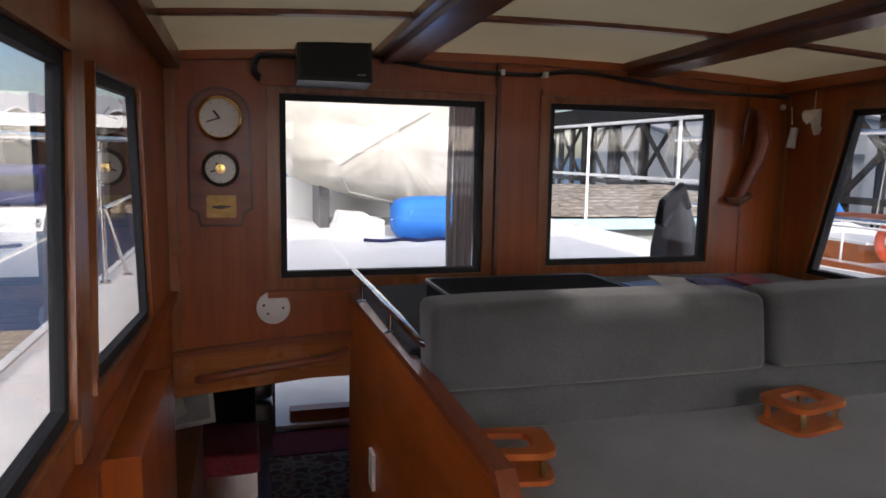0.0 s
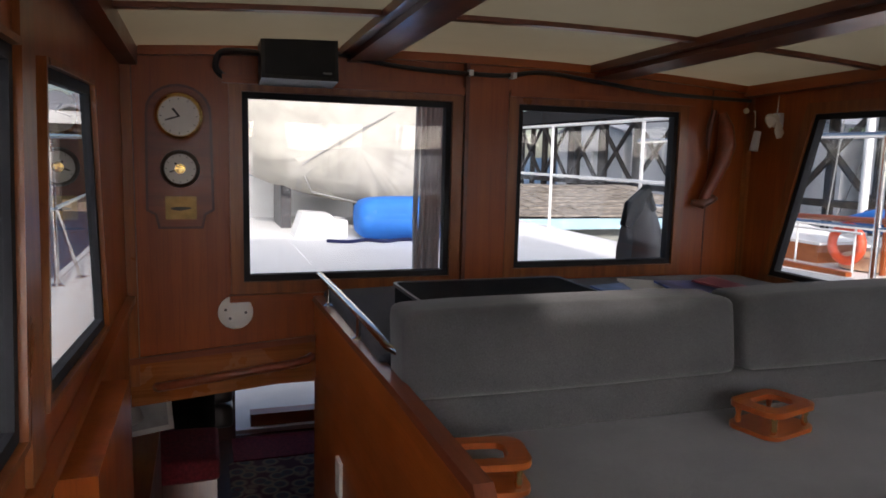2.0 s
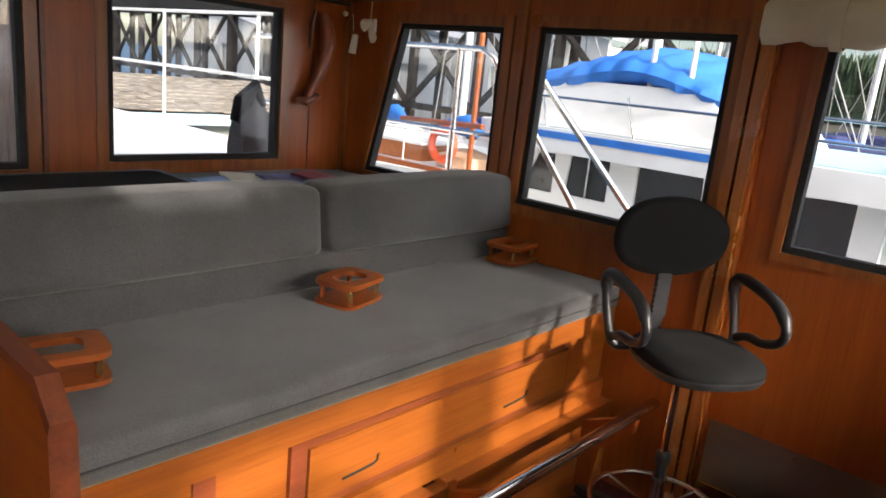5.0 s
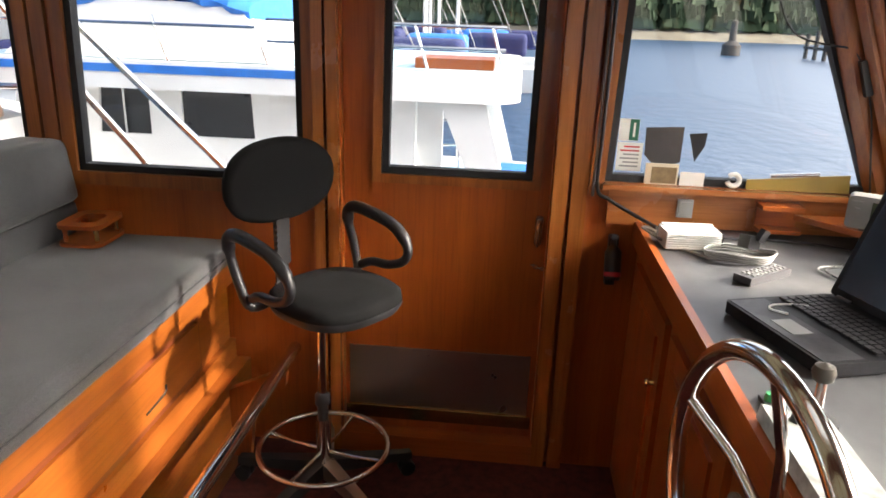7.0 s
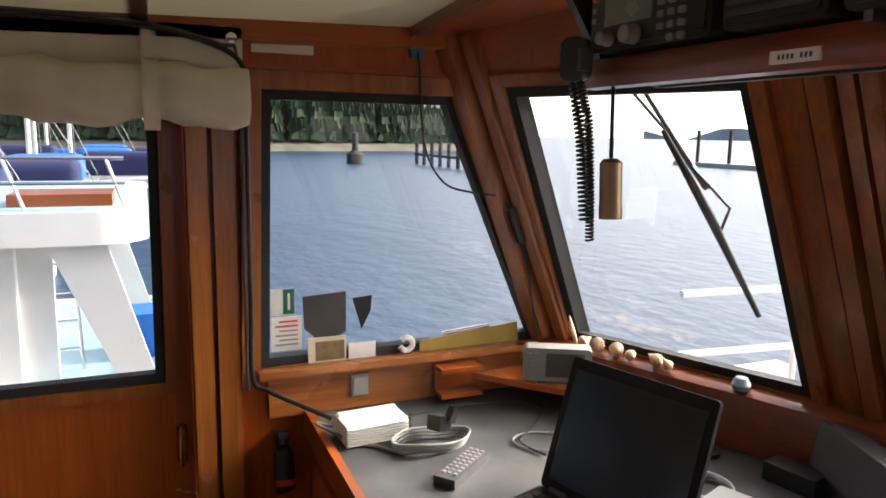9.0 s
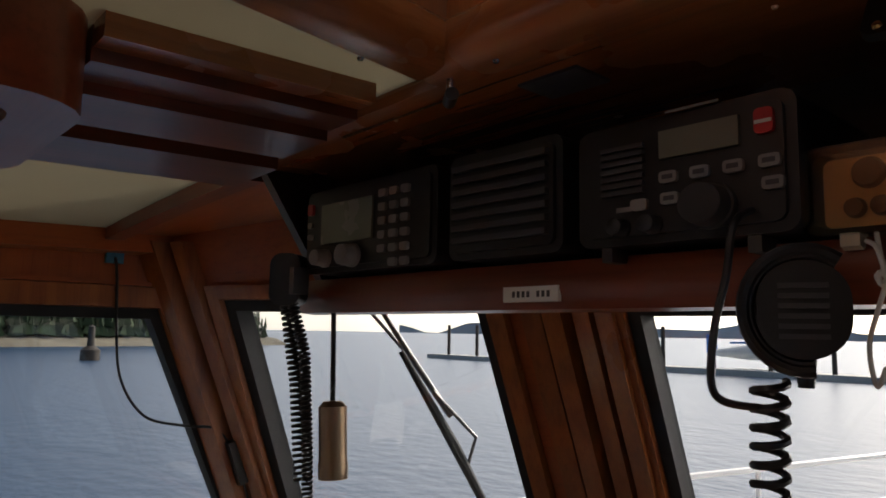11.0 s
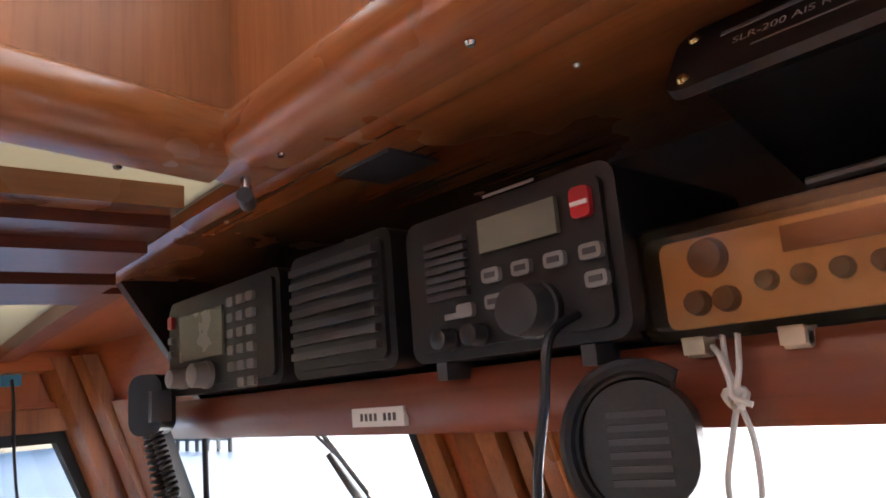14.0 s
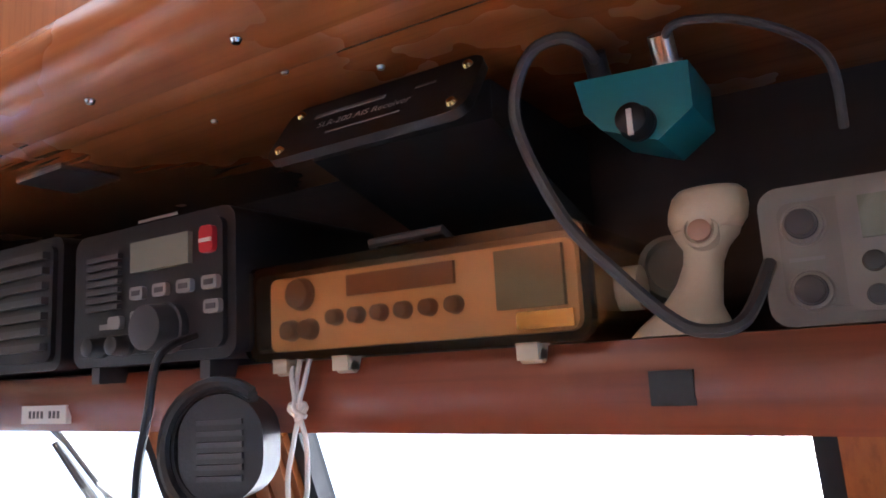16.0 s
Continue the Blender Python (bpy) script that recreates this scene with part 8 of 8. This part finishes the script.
def cruiser(x, y, canvasmat, label):
    t = thing("motor_cruiser", (x, y, WZ), label, "boat", "cruisers in the covered moorings")
    bm = B()
    loft(bm, [[(x - w, yy, WZ), (x + w, yy, WZ), (x + w * 1.15, yy, zt), (x - w * 1.15, yy, zt)] for yy, w, zt in ((y - 2.6, 1.15, -0.75), (y + 1, 1.25, -0.6), (y + 3.4, 0.3, -0.3))])
    part("hull", bm, gelcoat, t, bevel=0.05)
    bm = B()
    cushion(bm, x - 1.1, x + 1.1, y - 2.3, y + 0.6, -0.65, 0.75, 0.05, 0.25)
    part("canopy", bm, canvasmat, t, smooth=60)
    part("screen", boxes((x - 1.0, x + 1.0, y - 2.42, y - 2.32, -0.1, 0.45)), dark_glass, t)
    part("swim_step", boxes((x - 1.1, x + 1.1, y - 3.2, y - 2.6, -1.2, -1.1)), gelcoat, t, bevel=0.02)


cruiser(-8.6, 32.5, navy_canvas, "white motor cruiser with a navy canopy")
cruiser(-12.5, 31.0, gelcoat, "white motor cruiser with an open cockpit")
cruiser(-17.0, 32.0, blue_canvas, "white motor cruiser with a blue canopy")
t = thing("notice_board", (-6.0, 30, WZ), "white notice board on a dock post", "sign")
part("panel", boxes((-6.5, -5.5, 29.9, 30.0, -0.4, 0.8)), gelcoat, t)
part("marking", boxes((-6.2, -5.8, 29.88, 29.9, 0.1, 0.2)), dark_grey, t, "dark unreadable bar")
part("post", boxes((-6.06, -5.94, 30.0, 30.1, WZ, 0.8)), timber, t)
t = thing("near_dock", (-3.5, 11, WZ), "weathered plank dock beside the boat", "dock")
for k in range(32):
    part("plank", boxes((-6.0, -2.2, 5.0 + 0.22 * k, 5.0 + 0.22 * k + 0.21, WZ + 0.36, WZ + 0.41 + 0.004 * (k % 3))), grey_plank, t)
part("stringer", boxes((-6.0, -5.8, 5.0, 12.03, WZ, WZ + 0.359)), timber, t)
part("stringer", boxes((-2.4, -2.2, 5.0, 12.03, WZ, WZ + 0.359)), timber, t)

# breakwater floats ahead
t = thing("breakwater_float", (30, -50, WZ), "long breakwater float with tall piles", "dock")
part("deck", boxes((-60, 70, -61.5, -59, WZ, WZ + 0.5)), surface("pale float", (0.5, 0.49, 0.46), 0.7), t)
for k in range(26):
    bm = B()
    cyl(bm, (-58 + 5.0 * k, -60, WZ - 0.5), (-58 + 5.0 * k, -60, WZ + 4.2), 0.20, seg=8)
    part("pile", bm, timber, t)
t = thing("timber_jetty", (62, -26, WZ), "low timber jetty on piles", "jetty")
part("rail", boxes((58, 74, -27, -26.7, WZ + 0.9, WZ + 1.15)), timber, t)
for k in range(8):
    bm = B()
    cyl(bm, (58 + 2.2 * k, -26.8, WZ - 0.5), (58 + 2.2 * k, -26.8, WZ + 2.6 - 0.3 * (k % 2)), 0.2, seg=8)
    part("pile", bm, timber, t)
t = thing("channel_buoy", (74, -20, WZ), "dark channel marker on the water", "buoy")
bm = B()
turned(bm, pose(74, -20, WZ), [(0.9, 0), (0.9, 1.0), (0.35, 1.4), (0.3, 3.2), (0.001, 3.4)], 12)
part("body", bm, timber, t)
t = thing("seaplane", (30, -63, WZ), "blue and white floatplane at the breakwater", "seaplane")
bm = B()
tube(bm, [(25, -63, -0.2), (27, -63, 0.3), (30, -63, 0.4), (34, -63, 0.2)], [0.15, 0.7, 0.75, 0.2], 12)
part("fuselage", bm, gelcoat, t)
part("wing", boxes((27.5, 29.5, -68, -58, 1.15, 1.3)), blue_canvas, t, "blue wing", bevel=0.04)
part("float", boxes((26, 32, -64.6, -64.0, WZ, WZ + 0.45)), gelcoat, t, bevel=0.1)
part("float", boxes((26, 32, -62.0, -61.4, WZ, WZ + 0.45)), gelcoat, t, bevel=0.1)
part("tail", boxes((33.2, 34.2, -63.08, -62.92, 0.2, 1.9)), blue_canvas, t, "blue tail fin")
t = thing("boat_house", (2, -64, WZ), "pale floating boathouse on the breakwater", "boathouse")
part("wall", boxes((10, 15, -66, -62, WZ + 0.5, 1.2)), surface("grey siding", (0.4, 0.42, 0.42), 0.7), t)
part("roof", boxes((9.6, 15.4, -66.4, -61.6, 1.2, 1.5)), roof_iron, t)
for i in range(3):
    part("window", boxes((10.6 + 1.5 * i, 11.4 + 1.5 * i, -61.99, -61.95, -0.4, 0.5)), dark_glass, t)

# wooded far shore
leaf = surface("dark conifer foliage", (0.024, 0.046, 0.020), 0.95, vary=0.35, scale=0.2, grain=6, relief=0.8)
soil = surface("shore grass and sand", (0.15, 0.135, 0.10), 0.9, vary=0.3, scale=0.2)
# distance haze is mixed into the blue-grey of the hills
haze = surface("far hills in haze blue grey", (0.22, 0.27, 0.33), 0.95, vary=0.15, scale=0.01, relief=0)


def shore_x(y):
    return 118 + 0.25 * abs(y + 10)


bm = B()
rings = []
for i in range(60):
    y = -75 + 330 * i / 59
    x = shore_x(y)
    h = 10 * min(1, max(0.0, (y + 75) / 60)) + 1.5 * math.sin(i * 0.7)
    rings.append([(x - 2, y, WZ - 1), (x, y, WZ + 0.4), (x + 4, y, WZ + 1.4), (x + 25, y, WZ + 2 + h * 0.6), (x + 90, y, WZ + 3 + h)])
loft(bm, rings, caps=False, closed=False)
solid("far_shore", bm, soil, "low sandy far shore under the trees", "shore", kind="structure")
bm = B()
rr = random.Random(11)
verts, faces = [], []
for i in range(9000):
    y = -72 + 320 * rr.random() ** 0.9
    d = 4 + 60 * rr.random() ** 1.5
    x = shore_x(y) + d
    base = WZ + 1.0 + d * 0.09
    hh = (rr.uniform(8.0, 11.5) if rr.random() < 0.8 else rr.uniform(5, 8)) * min(1, 0.55 + max(0, (y + 72) / 90))
    w = hh * rr.uniform(0.11, 0.19)
    for lv in range(5):
        z0, z1 = base + hh * (0.04 + 0.17 * lv), base + hh * (0.36 + 0.16 * lv)
        r0 = w * (1 - 0.17 * lv)
        k0 = len(verts)
        for q in range(8):
            a = 2 * math.pi * q / 8 + lv
            s = r0 * (rr.uniform(0.85, 1.25) if q % 2 else rr.uniform(0.4, 0.7))
            verts.append((x + s * math.cos(a), y + s * math.sin(a), z0 + rr.uniform(-0.4, 0.4)))
        verts.append((x + rr.uniform(-0.1, 0.1), y, z1))
        faces += [(k0 + q, k0 + (q + 1) % 8, k0 + 8) for q in range(8)]
me = bpy.data.meshes.new("forest")
me.from_pydata(verts, [], faces)
me.materials.append(leaf)
tagged(new("forest", me), "dense dark conifer forest on the far shore", "forest", kind="stuff")
bm = B()
loft(bm, [[(x, y, WZ), (x, y, WZ + h)] for x, y, h in [(-900 + 60 * i, -1500 + 3 * abs(i - 20), 22 + 14 * math.sin(i * 0.55) + 9 * math.sin(i * 1.3)) for i in range(46)]], caps=False, closed=False)
r_ = bmesh.ops.solidify(bm, geom=list(bm.faces), thickness=20)
solid("far_hills", bm, haze, "far hills across the water, haze in their blue-grey colour", "hills", kind="structure")
